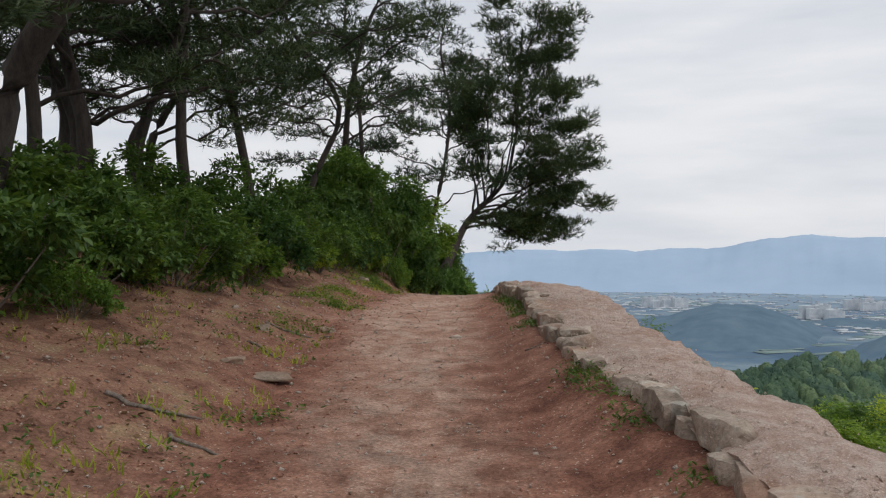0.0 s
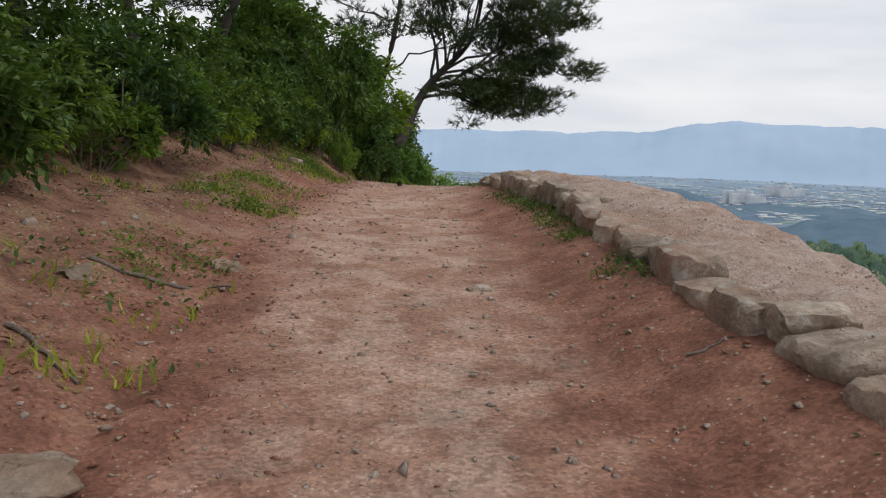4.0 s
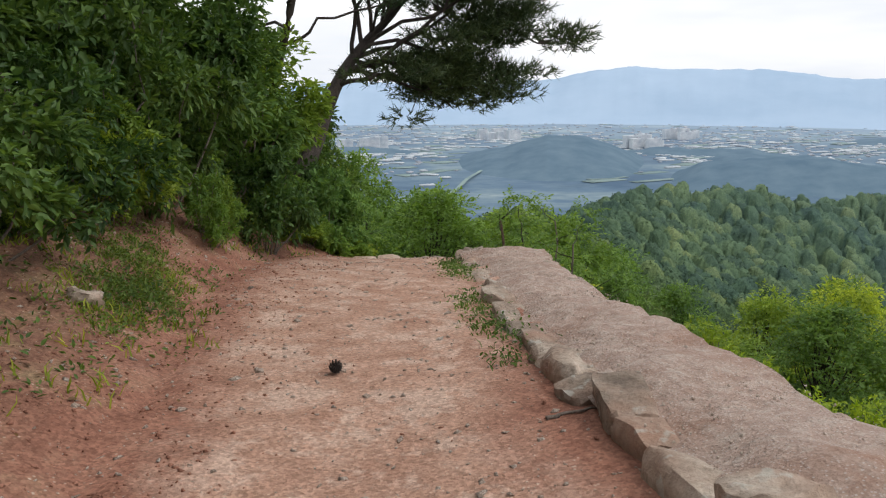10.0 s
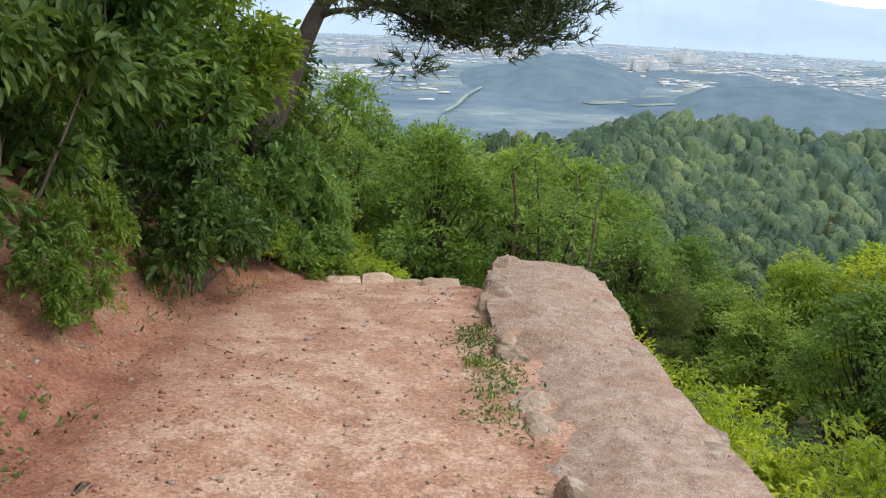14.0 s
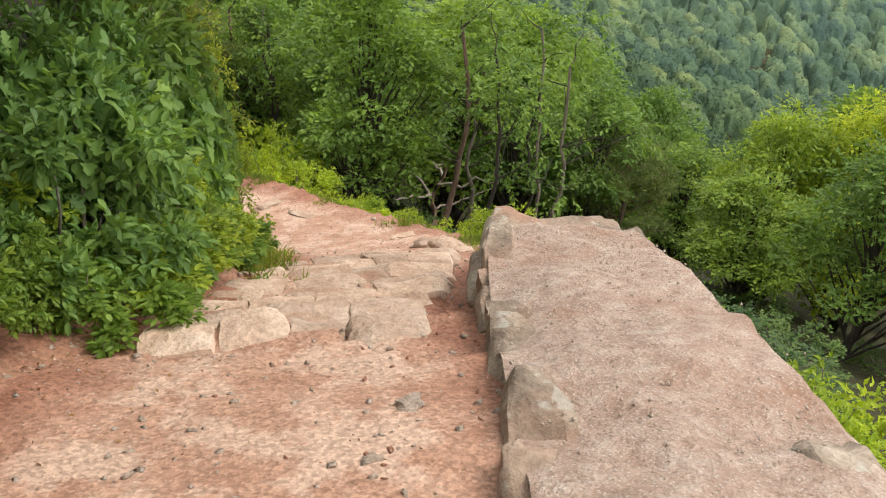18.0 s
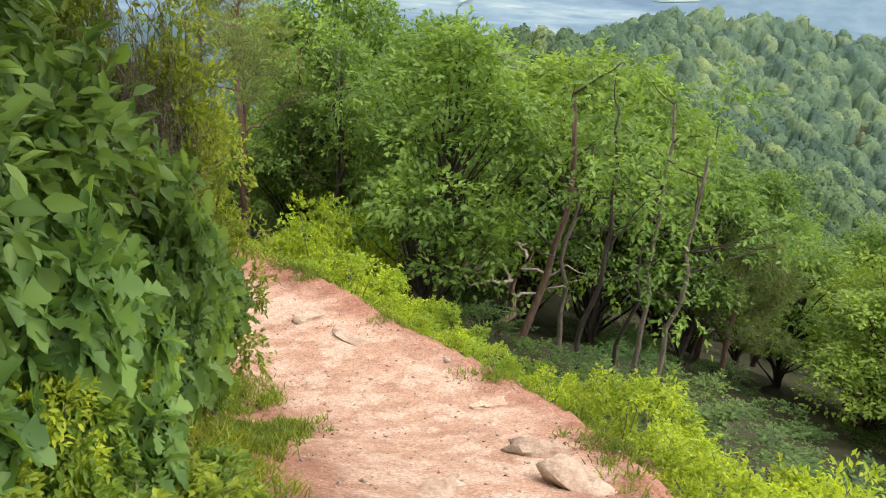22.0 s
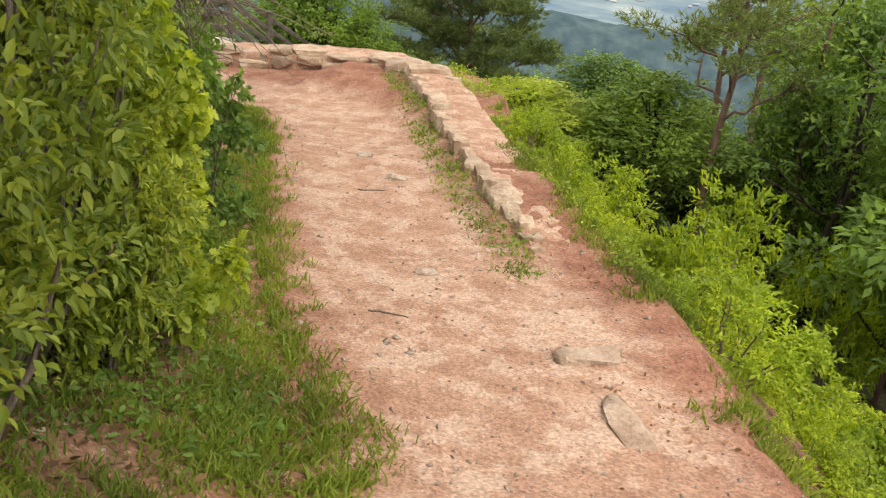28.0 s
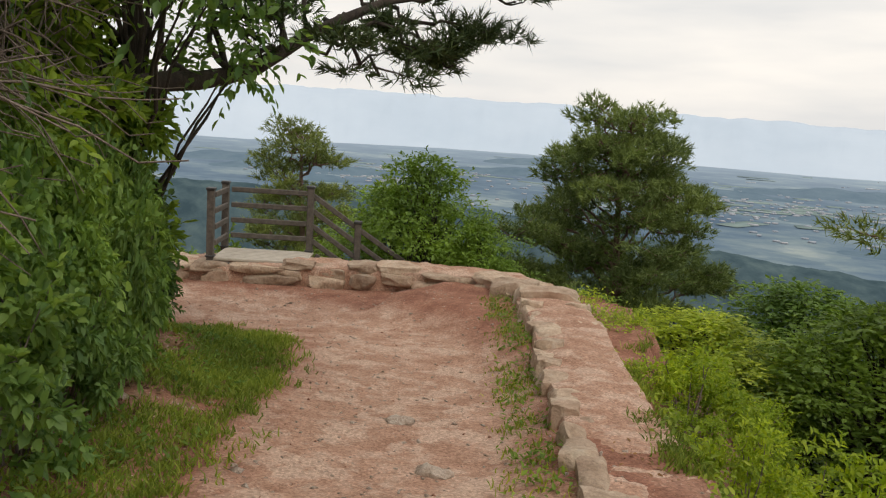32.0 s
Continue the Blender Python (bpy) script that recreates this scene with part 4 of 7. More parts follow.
def wall_core(name, rows_, mat, label, seed, lumps=0.025, edge=(0.0, 0.0)):
    """The wall's body from rows of left edge x, y, right edge x, y and top height."""
    r = resample(rows_, 0.09)
    n = len(r)
    us = np.array([0.0, 0.0, 0.02, 0.1, 0.2, 0.3, 0.4, 0.5, 0.6, 0.7, 0.8, 0.9, 0.98, 1.0, 1.0])
    k = len(us)
    a, b, z = r[:, None, 0:2], r[:, None, 2:4], r[:, None, 4]
    q = a + (b - a) * us[None, :, None]
    q[:, :2] += (b - a) * edge[0]
    x, y = q[..., 0], q[..., 1]
    zz = z + 0.03 * np.sin(us * np.pi)[None] + lumps * fbm(x, y, 3.0, seed) + 0.45 * lumps * fbm(x, y, 10.0, seed + 2) + 0.2 * lumps * fbm(x, y, 26.0, seed + 3)
    zz = zz - 0.05 * ((us == 0) | (us == 1))[None] - np.interp(y, [19, 22], edge) * np.maximum(0.0, 1 - us / 0.4)[None]
    zz[:, 0] = np.minimum(land(x[:, 0], y[:, 0])[0], r[:, 4]) - 0.35
    out = (b - a)[:, 0] * 0.3
    zz[:, -1] = np.minimum(land(x[:, -1] + out[:, 0], y[:, -1] + out[:, 1])[0], r[:, 4]) - 0.6
    x = x + (0.03 * fbm(y * 2, x, 2.0, seed + 4) + 0.02 * fbm(y, x, 7.0, seed + 5)) * ((us == 0) | (us == 1))[None]
    v = np.stack([x, y, zz], -1).reshape(-1, 3)
    f = [(i * k + j, i * k + j + 1, (i + 1) * k + j + 1, (i + 1) * k + j) for i in range(n - 1) for j in range(k - 1)]
    f.append(tuple(range(k)))
    f.append(tuple((n - 1) * k + j for j in reversed(range(k))))
    ob = link_mesh(name, v, f, mat)
    ob.data.shade_smooth()
    ob.data.set_sharp_from_angle(angle=radians(40))
    return tagged(ob, label, "wall", kind="structure"), r


# left edge x, y, right edge x, y, top height
WALL_ONE = [(1.40, -9, 2.2, -9, 0.25), (1.38, 0, 2.12, 0, 0.45), (1.38, 3.7, 2.08, 3.9, 0.57), (1.40, 4.6, 2.1, 4.8, 0.60), (1.30, 5.4, 2.07, 5.7, 0.64), (1.14, 6.8, 2.05, 7.2, 0.70), (1.08, 9, 2.12, 9.4, 0.79), (1.2, 12, 2.32, 12.3, 0.90),
            (1.14, 13.4, 2.22, 13.6, 0.95), (0.98, 15, 1.98, 14.9, 0.91), (1.01, 16.5, 2.0, 16.6, 0.79), (1.3, 19.5, 2.3, 19.3, 0.48), (1.52, 20.9, 2.5, 20.7, 0.33), (1.78, 22.7, 2.88, 22.3, 0.15), (2.12, 24.0, 3.28, 23.7, -0.10), (2.42, 25.0, 3.55, 24.7, -0.32), (2.78, 26.1, 3.74, 25.7, -0.56), (3.08, 26.8, 4.02, 26.4, -1.05), (3.32, 27.4, 4.25, 27.0, -1.42), (3.55, 28.0, 4.5, 27.7, -1.8)]
wall_1, W1 = wall_core("wall_1", WALL_ONE, GRAVEL_TOP, "low stone retaining wall with gravelly earth top", 1.0, 0.04, (0.07, 0.05))
rng = np.random.default_rng(7)


def edge_stones(rows_, parent, meshes, rng, side, len_range, high, deep, courses=1, skip=0.0, sink=0.0, tilt=4.0):
    """Stones laid along one edge of a wall; side 0 the left edge, 1 the right."""
    r = resample(rows_, 0.05)
    i = 2
    while i < len(r) - 3:
        ln = rng.uniform(*len_range)
        j = min(i + int(ln / 0.05), len(r) - 1)
        if rng.random() >= skip:
            a, b = r[i, 2 * side:2 * side + 2], r[j, 2 * side:2 * side + 2]
            mid = (a + b) / 2
            inn = unit((r[i, 2 - 2 * side:4 - 2 * side] - a))
            ang = math.degrees(math.atan2(b[1] - a[1], b[0] - a[0]))
            dp = rng.uniform(*deep)
            h = rng.uniform(*high)
            top = r[(i + j) // 2, 4] + rng.uniform(-0.06, 0.05) - sink
            c = mid + inn * (dp * 0.5 - rng.uniform(-0.02, 0.07))
            put_stone(meshes, rng, parent, c[0], c[1], top, np.hypot(*(b - a)) * 1.05, dp, h, ang, tilt)
            floor_z = zg(*(mid - inn * 0.15))
            z = top - h * 0.92
            k = 0
            while courses > 1 and z - 0.1 > floor_z and k < 7:
                h2 = rng.uniform(0.16, 0.26)
                m2 = mid + (b - a) * rng.uniform(-0.3, 0.3)
                c = m2 + inn * (0.13 - rng.uniform(0.0, 0.07))
                put_stone(meshes, rng, parent, c[0], c[1], z, np.hypot(*(b - a)) * rng.uniform(0.7, 1.1), 0.34, h2 * 1.1, ang)
                z -= h2
                k += 1
        i = j


front = [q for q in WALL_ONE if q[1] <= 20.9]
back = [q for q in WALL_ONE if q[1] >= 20.9]
edge_stones(front, wall_1, WALL_STONES, rng, 0, (0.16, 0.6), (0.16, 0.3), (0.16, 0.36), 3, 0.0, -0.015)
edge_stones(back, wall_1, WALL_STONES, rng, 0, (0.28, 0.65), (0.2, 0.3), (0.16, 0.3), 6, 0.0, 0.05)
edge_stones(WALL_ONE[1:], wall_1, WALL_STONES, rng, 1, (0.25, 0.75), (0.18, 0.28), (0.16, 0.3), 1, 0.3, 0.05)
# the end of the wall: a few large blocks stacked on the slope
for x, y, zt, lx, ly, lz, a in ((3.1, 26.25, -0.74, 0.75, 0.5, 0.32, 62), (3.6, 26.3, -0.8, 0.7, 0.5, 0.3, -15), (3.42, 26.95, -1.15, 0.85, 0.6, 0.36, 66), (3.95, 26.85, -1.12, 0.6, 0.5, 0.4, 20),
                               (3.58, 27.6, -1.6, 0.7, 0.55, 0.42, 55), (4.1, 27.4, -1.5, 0.7, 0.5, 0.4, 70), (3.78, 28.1, -1.84, 0.5, 0.5, 0.5, 20), (4.25, 27.95, -1.9, 0.62, 0.5, 0.5, -10), (3.85, 28.25, -2.2, 0.55, 0.45, 0.5, 12),
                               (4.35, 28.1, -2.25, 0.6, 0.45, 0.5, 12)):
    put_stone(WALL_STONES, rng, wall_1, x, y, zt, lx, ly, lz, a)

# second wall: a low kerb of tan stones that bends round the landing
WALL_TWO = [(1.1, 36.1, 1.5, 36.4, -4.34), (0.55, 36.8, 1.1, 37.2, -4.23), (-0.18, 37.6, 0.44, 38.05, -4.26), (-1.37, 39.25, -0.75, 39.7, -4.38), (-2.75, 41.05, -2.1, 41.5, -4.50), (-3.5, 42.1, -2.85, 42.6, -4.56), (-5.0, 43.95, -4.45, 44.6, -4.72),
            (-6.1, 44.45, -5.9, 45.4, -4.76), (-7.0, 44.05, -7.45, 44.9, -4.79), (-8.0, 43.42, -8.5, 44.2, -4.83), (-9.3, 42.4, -9.9, 43.1, -4.87), (-11.0, 41.1, -11.6, 41.8, -4.98), (-13, 39.7, -13.6, 40.4, -5.0)]
wall_2, W2 = wall_core("wall_2", WALL_TWO, SOIL, "low curved kerb wall of tan stones", 6.0)
for key, val in (("trodden", 0.75), ("litter", 0.0), ("woods", 0.0), ("upper_dark", 0.0)):
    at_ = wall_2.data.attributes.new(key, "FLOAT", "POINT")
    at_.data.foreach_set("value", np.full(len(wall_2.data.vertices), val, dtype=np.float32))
edge_stones(WALL_TWO[:7], wall_2, TAN_STONES, rng, 0, (0.22, 0.55), (0.22, 0.34), (0.16, 0.32), 1, 0.08, -0.055)
edge_stones(WALL_TWO[6:], wall_2, TAN_STONES, rng, 0, (0.4, 0.95), (0.12, 0.17), (0.42, 0.7), 3, 0.0, -0.06, 1.2)
edge_stones(WALL_TWO[5:], wall_2, TAN_STONES, rng, 1, (0.35, 0.7), (0.2, 0.3), (0.3, 0.5), 1, 0.1)
for x, y, zt, lx, ly, lz, a in ((-5.2, 44.2, -4.60, 0.7, 0.6, 0.5, 30), (-4.5, 44.0, -4.58, 0.9, 0.6, 0.4, 45), (-5.75, 44.5, -4.72, 0.5, 0.45, 0.4, 10)):
    put_stone(TAN_STONES, rng, wall_2, x, y, zt, lx, ly, lz, a)

# the flight of rough stone steps
stairs = tagged(new("stairs"), "flight of rough tan stone steps set in red soil", "stairs", kind="structure")
N_STEPS = 11
for i in range(N_STEPS):
    s = i / (N_STEPS - 1)
    L = np.array([0.62, 24.80]) * (1 - s) + np.array([1.45, 29.0]) * s
    R = np.array([1.96, 24.54]) * (1 - s) + np.array([3.42, 28.75]) * s
    d = R - L
    ln, ang = np.hypot(*d), math.degrees(math.atan2(d[1], d[0]))
    k = int(rng.integers(3, 5)) + (i > 5)
    cut = np.sort(np.concatenate([[0, 1], (np.arange(1, k) + rng.uniform(-0.22, 0.22, k - 1)) / k]))
    zt = -0.312 - 0.186 * i
    for a, b in zip(cut[:-1], cut[1:]):
        c = L + d * (a + b) / 2
        dp = rng.uniform(0.24, 0.34)
        c = c + np.array([-d[1], d[0]]) / ln * rng.normal(0.0, 0.035)
        put_stone(STEP_STONES, rng, stairs, c[0], c[1], zt + rng.normal(0, 0.015), (b - a) * ln * rng.uniform(0.97, 1.08), dp, 0.25, ang, 2.5)

# slabs and loose rocks
def rock(x, y, lx, ly, lz, turn, mat, seed, label, up=0.6, tilt=0):
    me = round_stone("rock", seed, mat, 0.34, 4.0)
    me.transform(Matrix.Diagonal((lx, ly, lz, 1)))
    ob = new("rock", me)
    ob.matrix_world = pose(x, y, zg(x, y) - lz * 0.5 + lz * up, tilt, 0, turn)
    return tagged(ob, label, "rock", "loose rocks on the path")


for k, (x, y, lx, ly, lz, a, mat, lab) in enumerate([
        (-1.55, 7.4, 0.44, 0.28, 0.06, 10, SLAB, "flat grey-tan slab half sunk in soil"), (-1.85, 7.55, 0.2, 0.14, 0.1, 40, SLAB, "small pale rock on the red bank"),
        (-1.68, 18.1, 0.22, 0.16, 0.16, 15, WALL_STONE, "pale rock in the grass of the bank"), (-2.0, 9.4, 0.16, 0.13, 0.1, 70, SLAB, "small tan rock lying on red soil"),
        (-1.4, 10.4, 0.17, 0.12, 0.1, 20, SLAB, "small tan rock lying on red soil"), (0.15, 9.9, 0.13, 0.1, 0.06, 5, PEBBLE, "small flat pale rock on the path"),
        (3.55, 30.3, 0.5, 0.24, 0.14, -40, STEP_STONE, "long pale slab beside the stairs foot"), (3.62, 29.5, 0.55, 0.26, 0.16, -55, STEP_STONE, "long pale slab beside the stairs foot"),
        (3.55, 31.8, 0.35, 0.14, 0.1, 20, STEP_STONE, "small pale slab on the landing"), (2.35, 34.0, 0.5, 0.22, 0.08, -50, STEP_STONE, "flat pale slab at the path edge"),
        (1.9, 34.7, 0.4, 0.2, 0.08, 35, STEP_STONE, "flat tan slab at the path edge"), (2.63, 29.5, 0.3, 0.16, 0.1, 20, STEP_STONE, "loose tan stone below the steps"),
        (0.15, 35.6, 0.16, 0.12, 0.07, 15, PEBBLE, "small pale rock on the path"), (-1.7, 38.2, 0.2, 0.15, 0.1, 25, PEBBLE, "small tan rock on the path"),
        (-0.2, 33.0, 0.4, 0.3, 0.2, 15, WALL_STONE, "grey rock in the grass verge"), (1.67, 23.7, 0.14, 0.09, 0.05, 15, PEBBLE, "small flat stone on red soil"),
        (-2.6, 38.9, 0.18, 0.12, 0.08, 60, PEBBLE, "small tan rock on the path")]):
    rock(x, y, lx, ly, lz, a, mat, 300 + k, lab, 0.5)

# pebbles strewn over path and bank
PEB = np.array([(0.5, -0.2, -0.3), (-0.45, -0.35, -0.25), (0.0, 0.5, -0.3), (0.1, 0.0, 0.45), (0.35, 0.3, 0.2), (-0.4, 0.15, 0.25)])
PEB_F = np.array([(0, 1, 2), (0, 2, 4), (0, 4, 3), (0, 3, 1), (1, 3, 5), (1, 5, 2), (2, 5, 4), (3, 4, 5)])


def strew(name, n, seed, dmin, dmax, size, mat, label, category, flat=0.5, y_hi=99.0):
    rng = np.random.default_rng(seed)
    s_ = rng.uniform(0, 1, n)
    ok = np.where((LINE[:, 1] > -3) & (LINE[:, 0] > -10) & (LINE[:, 1] < y_hi))[0]
    idx = ok[(s_ * (len(ok) - 1)).astype(int)]
    d = rng.uniform(dmin, dmax, n)
    t = LINE_T[idx]
    x = LINE[idx, 0] + t[:, 1] * d + rng.normal(0, 0.2, n)
    y = LINE[idx, 1] - t[:, 0] * d + rng.normal(0, 0.2, n)
    z = land(x, y)[0]
    sz = size[0] + (size[1] - size[0]) * rng.power(0.35, n)
    a = rng.uniform(0, 2 * np.pi, n)
    sx, sy, sh = sz * rng.uniform(0.7, 1.3, n), sz * rng.uniform(0.6, 1.1, n), sz * flat * rng.uniform(0.6, 1.3, n)
    p = PEB[None] * np.stack([sx, sy, sh], 1)[:, None] + rng.normal(0, 0.08, (n, 6, 3)) * sz[:, None, None]
    ca, sa = np.cos(a)[:, None], np.sin(a)[:, None]
    v = np.stack([p[..., 0] * ca - p[..., 1] * sa + x[:, None], p[..., 0] * sa + p[..., 1] * ca + y[:, None], p[..., 2] + (z + 0.12 * sh)[:, None]], -1)
    f = (PEB_F[None] + (np.arange(n) * 6)[:, None, None]).reshape(-1, 3)
    return tagged(link_mesh(name, v.reshape(-1, 3), f, mat), label, category, kind="stuff")


strew("pebbles", 15000, 11, -2.8, 1.6, (0.010, 0.050), PEBBLE, "small tan pebbles strewn on red soil", "pebbles")
strew("soil_clods", 3200, 12, -3.2, 2.0, (0.010, 0.035), SOIL, "crumbs and clods of red soil", "soil", 0.6)
strew("bank_crumbs", 9000, 14, -3.4, -0.6, (0.012, 0.04), SOIL, "crumbs of red soil on the upper bank", "soil", 0.6, 22.0)
strew("bank_pebbles", 5000, 15, -3.4, 1.3, (0.008, 0.030), PEBBLE, "small pale pebbles on the upper path", "pebbles", 0.5, 22.0)
strew("path_stones", 260, 13, -2.4, 1.3, (0.04, 0.10), PEBBLE, "scattered hand-sized tan stones", "stones", 0.45)


# loose gravel on the wall top
rg = np.random.default_rng(19)
kk = W1[rg.integers(0, len(W1), 15000)]
uu = rg.uniform(0.08, 0.95, (15000, 1))
gp = np.concatenate([kk[:, 0:2] + (kk[:, 2:4] - kk[:, 0:2]) * uu + rg.normal(0, 0.05, (15000, 2)), kk[:, 4:5] + 0.03 * np.sin(np.pi * uu)], 1)
gs = 0.005 + 0.014 * rg.power(0.3, (15000, 1, 1))
gv = (PEB[None] + rg.normal(0, 0.12, (15000, 6, 3))) * gs + gp[:, None]
tagged(link_mesh("wall_gravel", gv.reshape(-1, 3), (PEB_F[None] + (np.arange(15000) * 6)[:, None, None]).reshape(-1, 3), PEBBLE), "loose tan gravel on the wall top", "gravel", kind="stuff")


# ---------------------------------------------------------------- lookout stairhead of timber
def box_bm(sx, sy, sz, bevel=0.01):
    bm = bmesh.new()
    bmesh.ops.create_cube(bm, size=1, matrix=Matrix.Diagonal((sx, sy, sz, 1)))
    if bevel:
        bmesh.ops.bevel(bm, geom=bm.edges[:], offset=bevel, segments=1, affect="EDGES")
    return bm


U, V = np.array([0.765, 0.644]), np.array([-0.644, 0.765])
ORG = np.array([-9.72, 42.26])
DECK_Z = -4.80
deck = tagged(new("stairhead"), "weathered timber stairhead with rails behind the kerb wall", "wooden stairs")
deck.location = (*ORG, DECK_Z)
TURN_U = math.degrees(math.atan2(U[1], U[0]))


def deck_part(name, bm, mat, u, v, z, rx=0, ry=0, rz=0, label="", parent=None):
    ob = part(name, bm, mat, parent or deck, label)
    p = U * u + V * v
    ob.matrix_local = pose(p[0], p[1], z, 0, 0, TURN_U) @ pose(0, 0, 0, rx, ry, rz)
    return ob


for k in range(8):
    deck_part("board", box_bm(1.5, 0.118, 0.05), DECK_PALE, 0.75, 0.06 + 0.125 * k, -0.025)
deck_part("fascia", box_bm(1.5, 0.04, 0.16), RAIL_WOOD, 0.75, -0.03, -0.14)
deck_part("joist", box_bm(0.08, 1.0, 0.5), RAIL_WOOD, 0.1, 0.5, -0.31)
deck_part("joist", box_bm(0.08, 1.0, 0.5), RAIL_WOOD, 1.4, 0.5, -0.31)


def deck_post(u, v, z0, h):
    p = deck_part("post", box_bm(0.11, 0.11, h + 0.5), RAIL_WOOD, u, v, z0 + h / 2 - 0.25)
    for nm, s, t, zz in (("cap", 0.14, 0.05, h / 2 + 0.26), ("collar", 0.15, 0.03, -h / 2 + 0.27)):
        c = part(nm, box_bm(s, s, t, 0.012), CAP_DARK, p, "dark cap")
        c.location = (0, 0, zz)


def deck_rail(a, b, z_a, z_b):
    (ua, va), (ub, vb) = a, b
    du, dv, dz = ub - ua, vb - va, z_b - z_a
    ln = math.sqrt(du * du + dv * dv + dz * dz)
    r = deck_part("rail", box_bm(ln - 0.1, 0.05, 0.085), RAIL_WOOD, (ua + ub) / 2, (va + vb) / 2, (z_a + z_b) / 2, 0, -math.degrees(math.asin(dz / ln)), 0)
    r.matrix_local = pose(*(U * (ua + ub) / 2 + V * (va + vb) / 2), (z_a + z_b) / 2, 0, 0, TURN_U + math.degrees(math.atan2(dv, du))) @ pose(0, 0, 0, 0, -math.degrees(math.asin(dz / ln)), 0)


deck_post(-0.02, 0.03, 0, 1.08)
deck_post(-0.02, 1.0, 0, 1.10)
deck_post(1.42, 1.0, 0, 1.10)
deck_post(2.24, 1.0, -0.55, 1.10)
deck_post(3.24, 1.0, -1.20, 1.10)
deck_post(4.24, 1.0, -1.85, 1.10)
for k in range(4):
    z = 0.22 + 0.26 * k
    deck_rail((0.03, 0.03), (0.03, 1.0), z, z)
    deck_rail((0.03, 1.0), (1.42, 1.0), z, z)
    deck_rail((1.42, 1.0), (2.24, 1.0), z, z - 0.55)
    deck_rail((2.24, 1.0), (3.24, 1.0), z - 0.55, z - 1.20)
    deck_rail((3.24, 1.0), (4.24, 1.0), z - 1.2, z - 1.85)
for k in range(9):
    deck_part("tread", box_bm(0.30, 1.0, 0.05), DECK_PALE, 1.66 + 0.28 * k, 0.5, -0.17 * (k + 1))
deck_part("stringer", box_bm(3.2, 0.06, 0.22), RAIL_WOOD, 2.85, 0.04, -0.95, 0, 32, 0)
deck_part("stringer", box_bm(3.2, 0.06, 0.22), RAIL_WOOD, 2.85, 0.94, -0.95, 0, 32, 0)


# ---------------------------------------------------------------- plants
def place(template, spots, lift=0.0):
    """Sets a plant and its copies at x, y, width, height factors and turn."""
    for k, (x, y, sw, sh, turn) in enumerate(spots):
        m = pose(x, y, zg(x, y) + lift, 0, 0, turn) @ Matrix.Diagonal((sw, sw, sh, 1))
        if k == 0:
            template.matrix_basis = m
        else:
            copy_thing(template, m)


def make_bush(name, label, category, seed, r, h, clumps, per, size, mat, kind="kite", width=0.5, group="", stem_mat=None, low=0.12):
    rng = np.random.default_rng(seed)
    ob = tagged(new(name), label, category, group)
    stems, fol = Soup(), Soup()
    for k in range(clumps):
        a, q = rng.uniform(0, 2 * np.pi), math.sqrt(rng.uniform(0.02, 1.0))
        zz = h * (low + (1 - low) * rng.uniform(0.0, 1.0) ** 0.8 * (1 - 0.62 * q * q))
        c = np.array([r * q * math.cos(a), r * q * math.sin(a), max(zz, 0.1)])
        rad = rng.uniform(0.20, 0.36) * r * (1.1 if q < 0.5 else 0.85)
        if k % 2 == 0:
            base = np.array([0.12 * r * math.cos(a), 0.12 * r * math.sin(a), -0.15])
            stems.add(*tube(wobble_line(rng, base, c, 6, 0.03 * r), np.linspace(0.016, 0.004, 6) * (0.6 + h * 0.35), 4))
        if kind == "lobed":
            fol.add(*whorls(rng, c, rad, max(per // 6, 3), size, width))
        else:
            p, o = blob_points(rng, per // 3, c, rad, 0.8)
            p[:, 2] = np.maximum(p[:, 2], 0.02)
            o = unit(o + 0.5 * unit(c * np.array([1, 1, 0.3])))
            fol.add(*leaves(rng, p, o, size, width, 0.25, kind))
            fol.add(*sprays(rng, c, rad * 1.15, max(per // 13, 3), size, width, kind))
        # a few long shoots break the outline
        if rng.random() < 0.5:
            tip = c + unit(c * np.array([1, 1, 0]) + np.array([0, 0, h * rng.uniform(0.3, 1.2)])) * rad * rng.uniform(1.1, 1.9)
            ln = wobble_line(rng, c, tip, 7, 0.02)
            stems.add(*tube(ln, np.linspace(0.006, 0.002, 7), 3))
            pp = np.repeat(ln[1:], 4, axis=0)
            fol.add(*leaves(rng, pp, unit(rng.normal(0, 1, (len(pp), 3)) + unit(tip - c)), size * 0.95, width, 0.25, kind))
    stems.link("stem", stem_mat or TWIG, ob, kind="stuff")
    fol.link("foliage", mat, ob, kind="stuff")
    return ob


